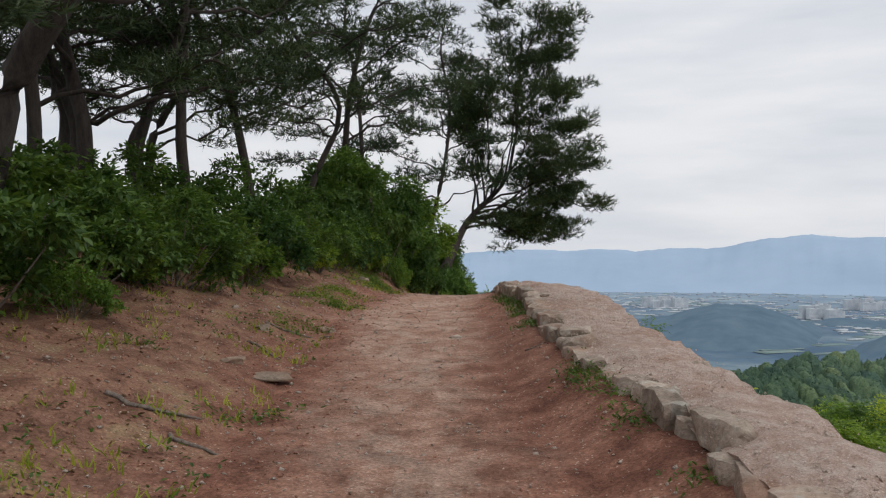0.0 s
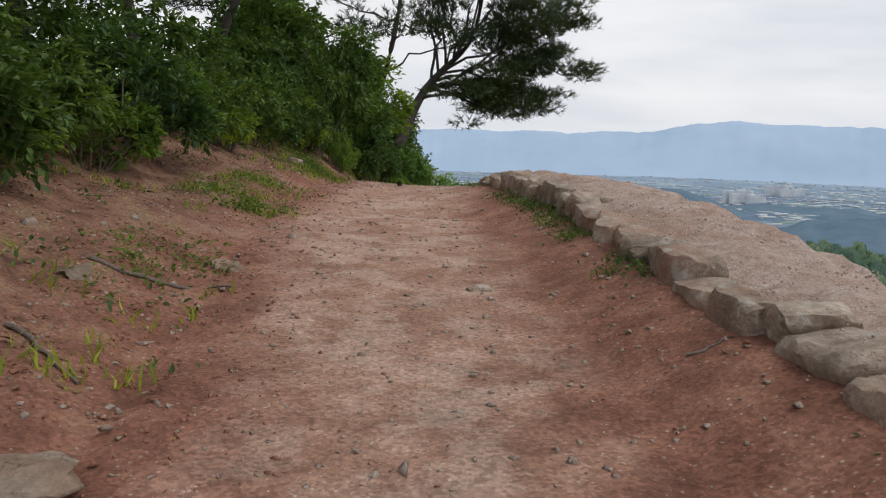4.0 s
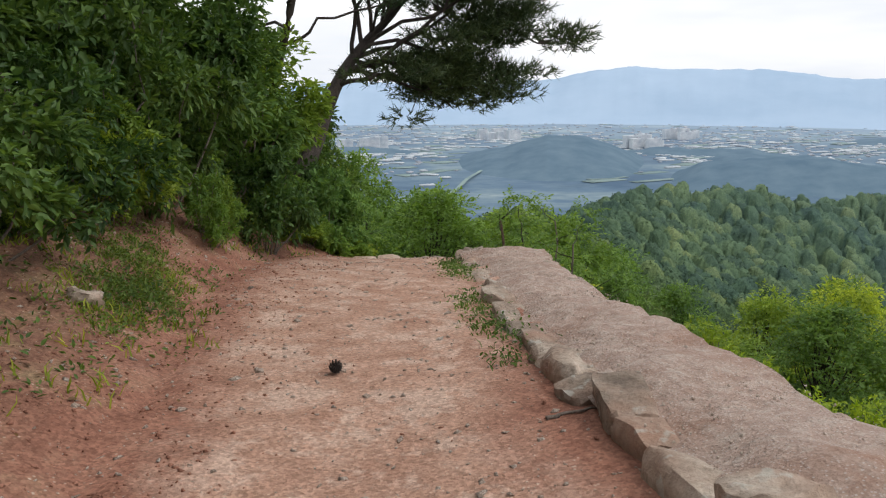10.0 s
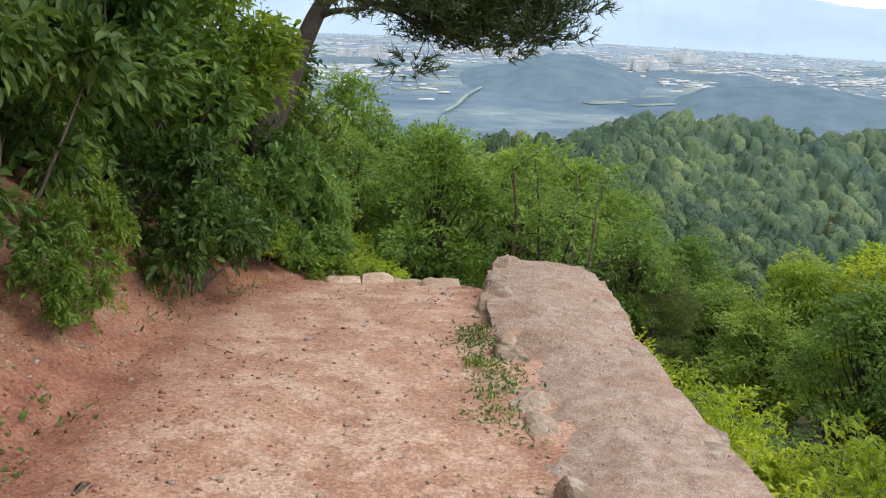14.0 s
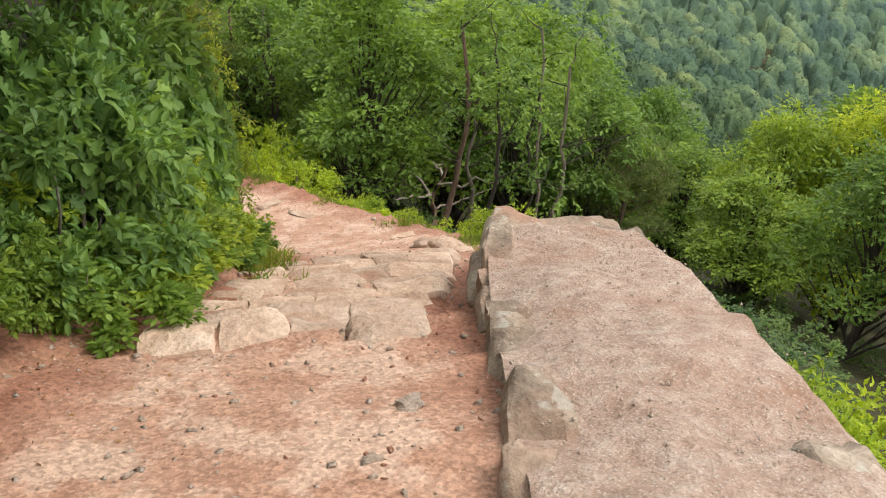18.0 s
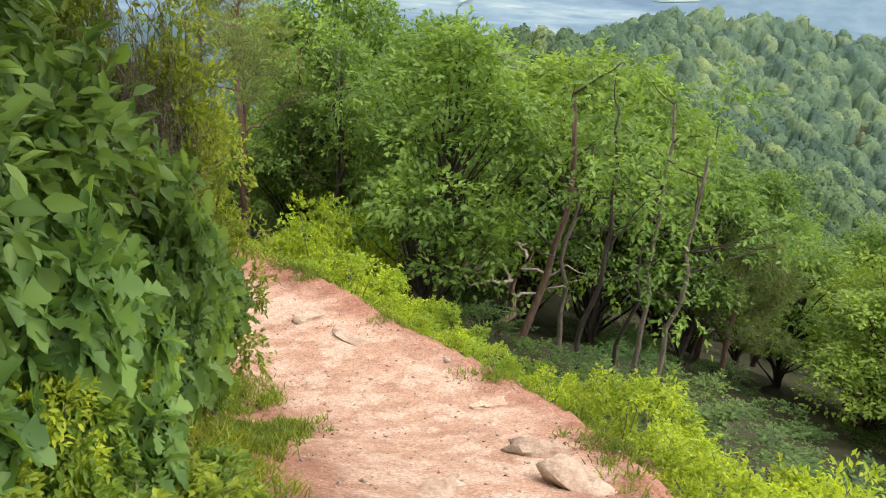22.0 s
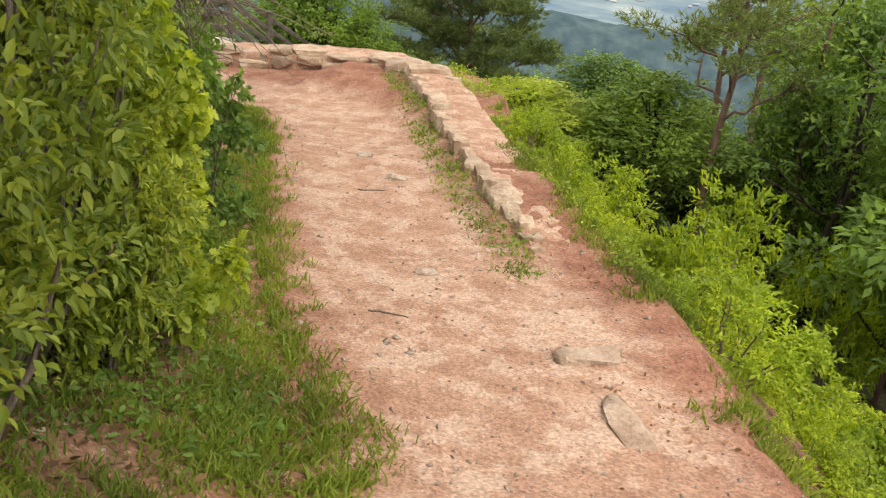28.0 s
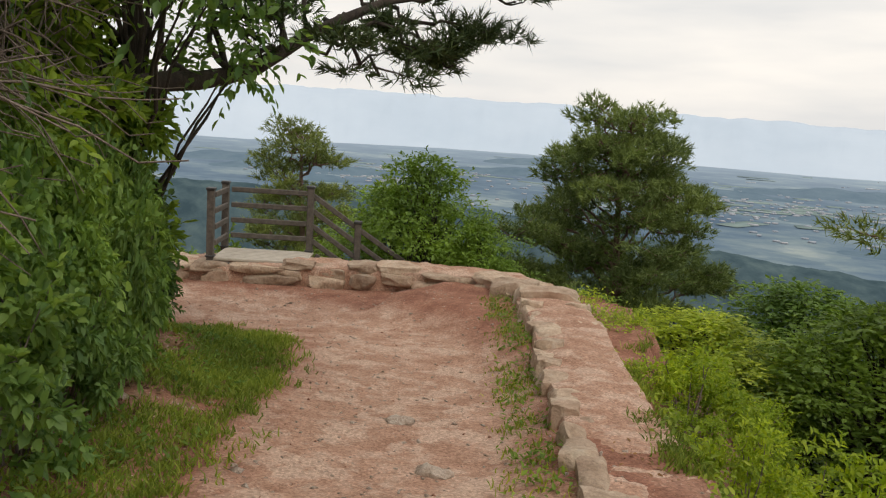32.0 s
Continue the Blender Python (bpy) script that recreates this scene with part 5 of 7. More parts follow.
def make_tree(name, label, seed, h, r, clumps, per, size, mat, bark, group, crown_from=0.3, kind="kite"):
    rng = np.random.default_rng(seed)
    ob = tagged(new(name), label, "tree", group)
    top = np.array([rng.normal(0, 0.25), rng.normal(0, 0.25), h * 0.9])
    tr = wobble_line(rng, (0, 0, -0.6), top, 12, 0.05)
    link_mesh("trunk", *tube(tr, np.linspace(0.018 * h + 0.02, 0.02, 12), 8), bark, ob)
    limbs, fol = Soup(), Soup()
    for k in range(clumps):
        f = crown_from + (1 - crown_from) * (k + rng.uniform(0, 1)) / clumps
        i = min(int(f * 10) + 1, 11)
        env = math.sin(math.pi * min(1.0, 0.12 + 0.88 * (f - crown_from) / (1 - crown_from)) ** 0.8) ** 0.6
        a = rng.uniform(0, 2 * np.pi)
        q = r * env * math.sqrt(rng.uniform(0.08, 1.0))
        c = np.array([tr[i][0] + q * math.cos(a), tr[i][1] + q * math.sin(a), h * (0.08 + 0.92 * f) + rng.normal(0, 0.03 * h)])
        j = max(i - 3, 1)
        limbs.add(*tube(wobble_line(rng, tr[j], c, 6, 0.05, 0.1), np.linspace(0.006 * h, 0.006, 6), 4))
        rad = r * rng.uniform(0.24, 0.42)
        p, o = blob_points(rng, per // 2, c, rad, 0.5)
        fol.add(*leaves(rng, p, o, size, 0.55, 0.25, kind))
        fol.add(*sprays(rng, c, rad * 1.1, max(per // 16, 3), size, 0.5, kind, 0.55))
    limbs.link("branch", bark, ob, kind="stuff")
    fol.link("crown", mat, ob, kind="stuff")
    return ob


def pine_pads(rng, line, fol, twigs, pads, tufts, pad_r, length, per=9, width=0.014, start=0.45):
    """Flat pads of needle tufts along the outer part of a limb."""
    n = len(line)
    for _ in range(pads):
        s = start + (1 - start) * rng.uniform(0, 1) ** 0.7
        b = line[min(int(s * (n - 1)), n - 1)]
        way = unit(np.array([rng.normal(), rng.normal(), rng.uniform(-0.15, 0.5)]) + 0.8 * unit(line[-1] - line[0]))
        c = b + way * pad_r * rng.uniform(0.5, 1.6)
        twigs.add(*tube(wobble_line(rng, b, c, 4, 0.03), np.linspace(0.016, 0.006, 4), 3))
        d = unit(rng.normal(0, 1, (tufts, 3)))
        p = c + d * rng.uniform(0.2, 1.0, (tufts, 1)) ** 0.5 * pad_r * np.array([1, 1, 0.4])
        o = unit(d * np.array([1, 1, 0.3]) + np.array([0, 0, 0.45]) + 0.4 * way)
        fol.add(*needles(rng, p, o, length, per, width))


def make_pine(label, seed, trunk, r0, limb_ends, mat, bark, group="", pads=7, tufts=26, pad_r=0.42, length=0.15, per=8, width=0.013, name="pine_tree", start=0.4, upright=False):
    """A pine from its trunk line and limbs given as trunk fraction and end point, all from its foot."""
    rng = np.random.default_rng(seed)
    ob = tagged(new(name), label, "tree", group)
    t = dense(np.asarray(trunk, dtype=float), 0.3)
    if upright:
        zs = np.linspace(t[0, 2], t[-1, 2], max(8, int((t[-1, 2] - t[0, 2]) / 0.25)))
        t = np.stack([np.interp(zs, t[:, 2], t[:, i]) for i in range(3)], 1)
    else:
        t = resample(t, 0.3)
    n = len(t)
    link_mesh("trunk", *tube(t, np.linspace(r0, r0 * 0.22, n), 9), bark, ob)
    fol, twigs = Soup(), Soup()
    for f, end in limb_ends:
        b = t[min(int(f * (n - 1)), n - 1)]
        ln = wobble_line(rng, b, end, 10, 0.07 + 0.012 * np.linalg.norm(np.asarray(end) - b), 0.12)
        k = r0 * (0.42 - 0.25 * f)
        link_mesh("limb", *tube(ln, np.linspace(max(k, 0.02), 0.012, 10), 6), bark, ob)
        m = max(3, int(pads * np.linalg.norm(np.asarray(end) - b) / 2.0))
        pine_pads(rng, ln, fol, twigs, m, tufts, pad_r, length, per, width, start)
    pine_pads(rng, t[int(n * 0.8):], fol, twigs, 5, tufts, pad_r, length, per, width, 0.2)
    twigs.link("twig", bark, ob, kind="stuff")
    fol.link("crown", mat, ob, kind="stuff")
    return ob


def pine_limbs(rng, h, spread, count, low=0.4, lean=(0, 0)):
    out = []
    for k in range(count):
        f = low + (0.97 - low) * (k + rng.uniform(0.1, 0.9)) / count
        a = k * 2.4 + rng.uniform(-0.5, 0.5)
        q = spread * (0.55 + 0.6 * math.sin(math.pi * min(1, 0.25 + (f - low) / (1 - low) * 0.85))) * rng.uniform(0.6, 1.1)
        out.append((f, (lean[0] * f + q * math.cos(a), lean[1] * f + q * math.sin(a), h * f + rng.uniform(-0.1, 0.25) * q)))
    return out


# the leaning pine above the steps
FOOT = np.array([-0.35, 26.1, zg(-0.35, 26.1)])


def rel(p):
    return tuple(np.asarray(p) - FOOT)


lean_trunk = [rel(p) for p in ((-0.36, 26.05, FOOT[2] - 0.4), (-0.3, 26.2, 0.35), (-0.08, 26.55, 0.75), (0.18, 26.9, 1.15), (0.5, 27.6, 1.9), (0.85, 28.2, 2.5), (1.4, 28.8, 3.1), (2.04, 29.4, 3.73), (2.45, 29.7, 4.7), (2.6, 29.6, 6.2), (2.7, 29.5, 8.0), (2.75, 29.4, 9.4))]
lean_limbs = [(f, rel(p)) for f, p in ((0.50, (3.0, 28.95, 1.75)), (0.52, (3.75, 28.8, 2.0)), (0.47, (2.5, 28.8, 2.5)), (0.53, (4.4, 28.85, 2.3)), (0.55, (4.95, 28.7, 3.0)), (0.5, (3.3, 28.9, 2.75)), (0.50, (5.3, 28.4, 4.4)), (0.52, (4.7, 29.6, 3.7)), (0.56, (5.2, 30.4, 5.2)), (0.62, (5.2, 28.9, 6.0)), (0.60, (3.9, 28.0, 4.7)),
              (0.68, (4.6, 28.4, 7.3)), (0.76, (4.1, 29.8, 8.6)), (0.72, (1.5, 27.9, 7.4)), (0.64, (0.9, 28.4, 6.1)), (0.55, (1.3, 28.2, 5.0)), (0.80, (0.6, 28.8, 8.2)), (0.86, (3.3, 28.6, 9.7)), (0.92, (1.8, 29.2, 10.3)), (0.7, (0.2, 29.3, 6.8)), (0.9, (4.0, 29.6, 9.9)))]
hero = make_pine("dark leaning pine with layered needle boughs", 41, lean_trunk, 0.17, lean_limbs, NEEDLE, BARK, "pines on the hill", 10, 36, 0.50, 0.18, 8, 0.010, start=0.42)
hero.location = FOOT

# upright pines on the bank: x, y, height, lean x, lean y, trunk radius
_r = np.random.default_rng(77)
for k, (x, y, h, lx, ly, r0) in enumerate([(-4.9, 8.8, 8.5, 1.6, 0.2, 0.2), (-5.7, 11.9, 9.0, 0.2, 0.0, 0.12), (-5.4, 12.9, 9.5, -0.1, -0.3, 0.14), (-4.8, 14.3, 8.8, 0.5, 0.0, 0.12), (-4.75, 16.3, 9.2, 0.0, -0.2, 0.13),
                                       (-4.2, 19.6, 8.2, -1.2, -0.5, 0.13), (-3.7, 21.4, 8.0, 0.4, -0.3, 0.1), (-3.6, 23.8, 9.0, 2.6, -0.6, 0.12), (-0.9, 27.9, 9.6, 1.0, 0.0, 0.1), (-2.6, 26.6, 9.0, -0.4, 0.2, 0.11), (-7.2, 15.5, 9.5, 0.3, 0.3, 0.13), (-6.8, 20.0, 9.0, 0.8, 0.2, 0.12), (-7.5, 10.0, 9.5, -0.4, 0.4, 0.14), (-6.3, 13.9, 9.0, 0.3, 0.0, 0.1), (-6.0, 17.8, 8.6, -0.3, 0.2, 0.1), (-5.2, 6.6, 8.5, -0.2, 0.2, 0.12)]):
    bend = _r.normal(0, 0.45, (4, 2))
    tr = [(0, 0, -0.4)] + [(lx * f + bend[i][0] * math.sin(math.pi * f), ly * f + bend[i][1] * math.sin(math.pi * f), h * f) for i, f in enumerate((0.2, 0.45, 0.7, 0.9))] + [(lx, ly, h)]
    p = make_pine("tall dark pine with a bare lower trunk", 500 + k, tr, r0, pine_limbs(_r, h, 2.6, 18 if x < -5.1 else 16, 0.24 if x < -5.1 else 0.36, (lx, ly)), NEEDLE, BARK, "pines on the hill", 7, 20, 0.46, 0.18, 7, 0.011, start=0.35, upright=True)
    p.location = (x, y, zg(x, y))

# the pine whose bough hangs over the landing
F2 = np.array([-6.1, 37.0, zg(-6.1, 37.0)])
b2 = [tuple(np.asarray(p) - F2) for p in ((-6.1, 37.0, F2[2] - 0.4), (-5.9, 37.3, -3.6), (-5.6, 37.9, -2.6), (-5.35, 38.3, -2.2), (-5.3, 38.9, -2.12), (-5.2, 39.5, -1.95), (-5.2, 40.1, -1.6), (-5.0, 40.9, -1.2), (-4.6, 41.8, -0.8))]
l2 = [(f, tuple(np.asarray(p) - F2)) for f, p in ((0.72, (-4.8, 41.2, -1.85)), (0.8, (-4.5, 41.7, -1.7)), (0.66, (-4.95, 40.8, -1.9)), (0.62, (-4.97, 40.3, -1.6)), (0.8, (-4.63, 41.8, -1.75)), (0.58, (-5.05, 39.8, -1.35)), (0.85, (-4.3, 42.2, -1.35)), (0.5, (-5.05, 39.2, -1.45)), (0.85, (-4.2, 42.3, -1.0)), (0.9, (-4.0, 42.4, -0.6)), (0.75, (-5.3, 41.0, -0.9)), (0.6, (-5.6, 40.0, -0.5)), (0.5, (-5.9, 39.2, -0.3)), (0.45, (-6.2, 38.6, 0.4)), (0.3, (-6.4, 38.5, -0.4)), (0.66, (-4.9, 40.2, -0.3)))]
make_pine("old pine with a low bough over the landing", 61, b2, 0.13, l2, NEEDLE, BARK, "pines on the hill", 9, 26, 0.3, 0.15, 9, 0.009, start=0.55).location = F2


def free_pine(x, y, z0, h, spread, seed, label, mat, pads=6, tufts=26, low=0.15, pad_r=0.4, bark=BARK_RED, count=20):
    rg = np.random.default_rng(seed)
    tr = [(0, 0, -0.8), (rg.normal(0, 0.1), rg.normal(0, 0.1), h * 0.35), (rg.normal(0, 0.15), rg.normal(0, 0.15), h * 0.7), (rg.normal(0, 0.1), 0, h)]
    limbs = []
    for k in range(count):
        g = ((k + rg.uniform(0, 1)) / count) ** 0.85
        f = low + (0.985 - low) * g
        a = k * 2.4 + rg.uniform(-0.4, 0.4)
        q = spread * (1.12 - 0.88 * g) * rg.uniform(0.65, 1.1)
        limbs.append((f, (q * math.cos(a), q * math.sin(a), h * f + 0.22 * q)))
    p = make_pine(label, seed, tr, 0.016 * h + 0.03, limbs, mat, bark, "pines on the slope", int(pads * 1.7), tufts, pad_r, 0.15, 8, 0.011, start=0.3, upright=True)
    p.location = (x, y, z0)
    return p


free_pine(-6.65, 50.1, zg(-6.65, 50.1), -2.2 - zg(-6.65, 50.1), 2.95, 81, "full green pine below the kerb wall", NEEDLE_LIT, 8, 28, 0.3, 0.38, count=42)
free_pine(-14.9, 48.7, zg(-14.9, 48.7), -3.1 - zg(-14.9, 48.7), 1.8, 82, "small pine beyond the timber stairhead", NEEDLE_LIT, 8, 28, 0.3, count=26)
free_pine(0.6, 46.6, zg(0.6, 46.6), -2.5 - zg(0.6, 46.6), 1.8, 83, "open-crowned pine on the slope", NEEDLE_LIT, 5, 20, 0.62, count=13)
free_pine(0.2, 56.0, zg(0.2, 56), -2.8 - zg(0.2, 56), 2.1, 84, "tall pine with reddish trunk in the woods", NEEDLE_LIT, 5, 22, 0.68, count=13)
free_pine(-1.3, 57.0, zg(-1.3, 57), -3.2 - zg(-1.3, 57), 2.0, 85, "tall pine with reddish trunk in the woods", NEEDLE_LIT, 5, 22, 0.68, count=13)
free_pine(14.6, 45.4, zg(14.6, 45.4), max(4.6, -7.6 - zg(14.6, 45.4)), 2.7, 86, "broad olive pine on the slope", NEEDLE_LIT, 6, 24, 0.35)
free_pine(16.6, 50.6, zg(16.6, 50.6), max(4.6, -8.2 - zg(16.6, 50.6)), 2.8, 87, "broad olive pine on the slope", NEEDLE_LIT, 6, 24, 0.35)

# a broadleaf tree whose leaves hang beside the pine bough
over = make_tree("tree", "dark broadleaf tree leaning over the landing", 305, 4.6, 1.7, 34, 120, 0.12, LEAF_OAK, BARK, "", 0.48, "oval")
place(over, [(-5.9, 38.6, 1.0, 1.0, 0), (-6.6, 37.2, 1.0, 1.1, 90)])

# bushes on the bank and by the steps
dark = [make_bush("bush", ("dense dark green leafy bush on the bank", "dense dark green leafy bush on the bank", "dense green leafy bush by the steps")[k], "bush", 201 + k, 0.85, 1.5, 24, 200, 0.095, (LEAF_DARK, LEAF_DARK, LEAF_OAK)[k], "oval", 0.5, "bushes on the bank") for k in range(3)]
mid = [make_bush("bush", "leafy mid-green bush on the bank", "bush", 211 + k, 0.75, 1.25, 22, 170, 0.085, LEAF_MID, "oval", 0.5, "bushes on the bank") for k in range(3)]
tall = [make_bush("tall_bush", "tall broadleaf bush crowding the path", "bush", 221 + k, 1.2, 3.3, 48, 240, 0.115, (LEAF_DEEP, LEAF_MID)[k], "oval", 0.5, "tall bushes by the pine") for k in range(2)]
bright = [make_bush("shrub", "bright yellow-green shrub on the brink", "shrub", 231 + k, 0.6, 0.85, 20, 150, 0.06, LEAF_BRIGHT, "kite", 0.45, "shrubs along the brink") for k in range(3)]
oak = [make_bush("oak_shrub", "oak shrub with large lobed leaves beside the steps", "shrub", 241 + k, 0.62, 1.35, 22, 60, 0.21, LEAF_OAK, "lobed", 0.62, "oak shrubs by the steps") for k in range(2)]

place(dark[0], [(-3.7, 5.0, 0.9, 0.8, 10), (-3.6, 8.6, 1.0, 0.95, 80), (-3.5, 12.0, 1.0, 1.0, 150), (-2.75, 16.4, 0.9, 0.9, 200), (-2.3, 20.2, 1.0, 1.2, 300), (-5.0, 7.0, 1.2, 1.1, 30), (-5.2, 11.0, 1.3, 1.2, 130), (-4.6, 15.2, 1.3, 1.2, 230), (-3.6, 19.8, 1.2, 1.3, 320), (-0.6, 23.3, 0.8, 1.1, 40), (-7.4, 39.2, 0.9, 1.3, 70), (-8.8, 39.9, 0.9, 1.1, 160)])
place(dark[1], [(-3.9, 6.8, 1.0, 0.9, 20), (-3.3, 10.3, 0.9, 0.85, 100), (-3.1, 14.0, 1.0, 0.95, 190), (-2.5, 18.3, 1.0, 1.0, 280), (-1.7, 21.9, 1.0, 1.5, 10), (-5.3, 9.0, 1.3, 1.2, 50), (-5.0, 13.1, 1.2, 1.2, 140), (-4.2, 17.6, 1.2, 1.3, 250), (-3.0, 22.0, 1.2, 1.5, 330), (0.0, 26.4, 0.8, 1.1, 60), (-5.9, 38.0, 0.9, 1.4, 120)])
place(dark[2], [(0.25, 25.5, 0.75, 0.85, 20), (0.35, 28.8, 0.9, 1.5, 100), (0.1, 27.4, 0.9, 1.5, 200), (0.1, 30.4, 1.0, 1.5, 290), (-1.5, 24.0, 1.1, 1.6, 30), (-0.6, 32.0, 1.0, 1.4, 120), (-4.2, 36.9, 0.8, 1.35, 210), (-3.75, 36.75, 0.7, 1.2, 140), (-4.6, 37.5, 0.8, 1.6, 40), (-5.3, 37.9, 0.8, 1.7, 300), (-5.0, 37.4, 0.85, 1.4, 250), (-6.7, 38.4, 1.0, 1.5, 15)])
place(mid[0], [(-3.0, 15.2, 0.8, 0.75, 0), (-2.6, 17.3, 0.7, 0.7, 60), (-3.2, 11.3, 0.7, 0.6, 140), (-3.3, 7.6, 0.6, 0.6, 200), (0.55, 29.9, 0.8, 1.2, 260), (0.45, 31.3, 0.75, 1.15, 310), (-0.75, 33.3, 0.8, 1.15, 20), (-1.6, 34.1, 0.75, 1.15, 90), (-0.05, 24.6, 0.5, 0.55, 170)])
place(mid[1], [(-3.1, 13.1, 0.75, 0.7, 30), (-2.35, 19.3, 0.7, 0.8, 120), (-3.5, 9.5, 0.7, 0.65, 210), (-1.15, 21.5, 0.62, 0.85, 300), (0.65, 27.9, 0.6, 0.95, 30), (-0.15, 32.6, 0.6, 0.9, 80), (0.2, 24.9, 0.42, 0.5, 160), (-2.5, 35.2, 0.6, 0.9, 230)])
place(mid[2], [(-2.0, 20.9, 0.7, 0.8, 10), (0.1, 26.6, 0.6, 0.85, 100), (-1.15, 22.6, 0.6, 0.8, 190), (0.85, 30.7, 0.65, 1.0, 270), (-6.6, 38.9, 0.7, 1.1, 60), (-0.35, 25.0, 0.7, 0.9, 140), (0.0, 25.0, 0.5, 0.5, 10), (-10.6, 45.0, 1.4, 1.3, 20), (-12.2, 44.2, 1.6, 1.7, 80)])
place(tall[0], [(-1.35, 24.4, 1.0, 1.0, 0), (-2.6, 23.0, 1.05, 0.95, 90), (-0.2, 28.2, 0.95, 1.0, 180), (-3.3, 25.6, 1.2, 1.1, 270), (-1.2, 31.2, 1.0, 0.8, 45), (-2.6, 33.8, 1.0, 0.85, 130)])
place(tall[1], [(-0.9, 25.7, 1.0, 1.0, 30), (-1.6, 27.2, 1.1, 1.1, 120), (-0.6, 29.8, 1.0, 0.85, 210), (-2.2, 30.0, 1.2, 0.95, 300), (-4.9, 35.9, 1.0, 1.0, 60), (-7.6, 38.0, 1.0, 1.1, 150), (-5.8, 36.6, 1.1, 1.2, 200), (-5.0, 36.5, 1.0, 1.15, 20), (-6.4, 37.8, 1.0, 1.2, 310)])
place(oak[0], [(0.78, 30.75, 0.85, 1.3, 10), (0.95, 29.75, 0.62, 1.0, 10), (0.62, 28.2, 0.8, 1.0, 130), (0.32, 25.8, 0.7, 0.7, 250)])
place(oak[1], [(0.62, 30.15, 0.8, 1.1, 200), (0.35, 27.6, 0.9, 1.2, 300), (0.45, 26.7, 0.8, 0.95, 40), (0.75, 29.2, 0.7, 1.0, 160)])
light = [make_bush("bush", "light green leafy bush beside the steps", "bush", 271 + k, 0.7, 1.3, 24, 210, 0.065, LEAF_YG, "oval", 0.5, "bushes by the steps") for k in range(2)]
place(light[0], [(-2.0, 20.7, 0.8, 0.75, 15), (-2.4, 19.2, 0.75, 0.65, 190), (-2.5, 16.9, 0.7, 0.6, 310), (0.55, 28.6, 0.95, 1.35, 10), (0.35, 27.3, 0.85, 1.0, 80), (0.5, 29.6, 0.85, 1.2, 140), (-0.1, 25.6, 0.8, 0.75, 200), (0.75, 30.9, 0.75, 1.1, 270), (0.0, 30.2, 0.8, 1.2, 30)])
place(light[1], [(-0.75, 33.15, 0.7, 0.75, 40), (0.7, 27.8, 0.7, 0.8, 30), (0.1, 26.4, 0.85, 0.85, 110), (0.7, 30.2, 0.75, 1.2, 190), (-0.5, 24.9, 0.8, 0.6, 280), (0.1, 31.6, 0.8, 1.2, 350), (0.0, 29.0, 0.8, 1.3, 60)])
ivy = make_bush("ivy_bush", "bush overgrown with broad ivy-like leaves", "bush", 281, 0.7, 1.9, 34, 130, 0.085, LEAF_OAK, "oval", 0.8, "ivy bushes by the landing", low=0.02)
place(ivy, [(-2.3, 35.55, 0.7, 0.95, 30), (-3.1, 36.2, 0.75, 1.05, 60), (-3.8, 36.75, 0.8, 1.1, 110), (-4.6, 37.25, 0.85, 1.2, 150), (-5.6, 37.9, 0.9, 1.25, 220), (-6.6, 38.4, 0.9, 1.2, 310)])
narrow = make_bush("tall_bush", "tall olive-green bush with small leaves beside the path", "bush", 251, 0.72, 3.4, 84, 170, 0.06, LEAF_SMALL, "oval", 0.5, "small-leaved bushes", low=0.03)
maple = make_bush("maple_bush", "tall bush with lobed yellow-green leaves by the verge", "bush", 253, 0.62, 2.0, 30, 84, 0.115, LEAF_YG, "lobed", 0.8, "lobed-leaved bushes", low=0.02)
place(maple, [(-0.35, 33.05, 0.75, 1.1, 0), (-0.15, 32.2, 0.75, 0.9, 90), (-0.95, 33.6, 0.75, 0.9, 200)])
place(narrow, [(0.8, 31.1, 0.8, 1.12, 60), (0.25, 30.9, 0.82, 1.1, 170), (-0.1, 32.4, 0.85, 0.9, 250), (-0.1, 30.4, 1.1, 1.1, 160), (-0.05, 31.9, 1.1, 1.05, 0), (0.0, 29.3, 1.1, 0.9, 140), (-1.0, 33.5, 0.8, 0.6, 210), (-0.5, 32.7, 1.0, 0.8, 280), (-0.4, 28.6, 1.2, 0.9, 330)])

# low growth on the cut beside the steps
low_b = [make_bush("low_bush", "low dense green growth beside the steps", "bush", 291 + k, 0.36, 0.42, 26, 110, 0.05, (LEAF_MID, LEAF_YG)[k], "oval", 0.55, "low growth by the steps", low=0.02) for k in range(2)]
place(low_b[0], [(0.48, 24.95, 1.0, 0.7, 0), (0.62, 25.75, 1.1, 0.9, 60), (0.80, 26.75, 1.2, 1.0, 120), (1.00, 27.75, 1.1, 1.0, 180), (0.20, 25.3, 1.3, 0.9, 240), (0.40, 26.25, 1.3, 1.2, 300), (0.60, 27.2, 1.3, 1.2, 20), (1.18, 28.6, 1.0, 0.9, 80)])
place(low_b[1], [(0.55, 25.35, 1.0, 0.8, 30), (0.70, 26.25, 1.1, 0.9, 90), (0.90, 27.25, 1.1, 1.0, 150), (1.10, 28.2, 1.0, 1.0, 210), (0.30, 25.8, 1.3, 1.1, 270), (0.50, 26.75, 1.3, 1.2, 330), (0.70, 27.7, 1.2, 1.2, 50), (-0.3, 24.5, 1.2, 0.8, 110)])

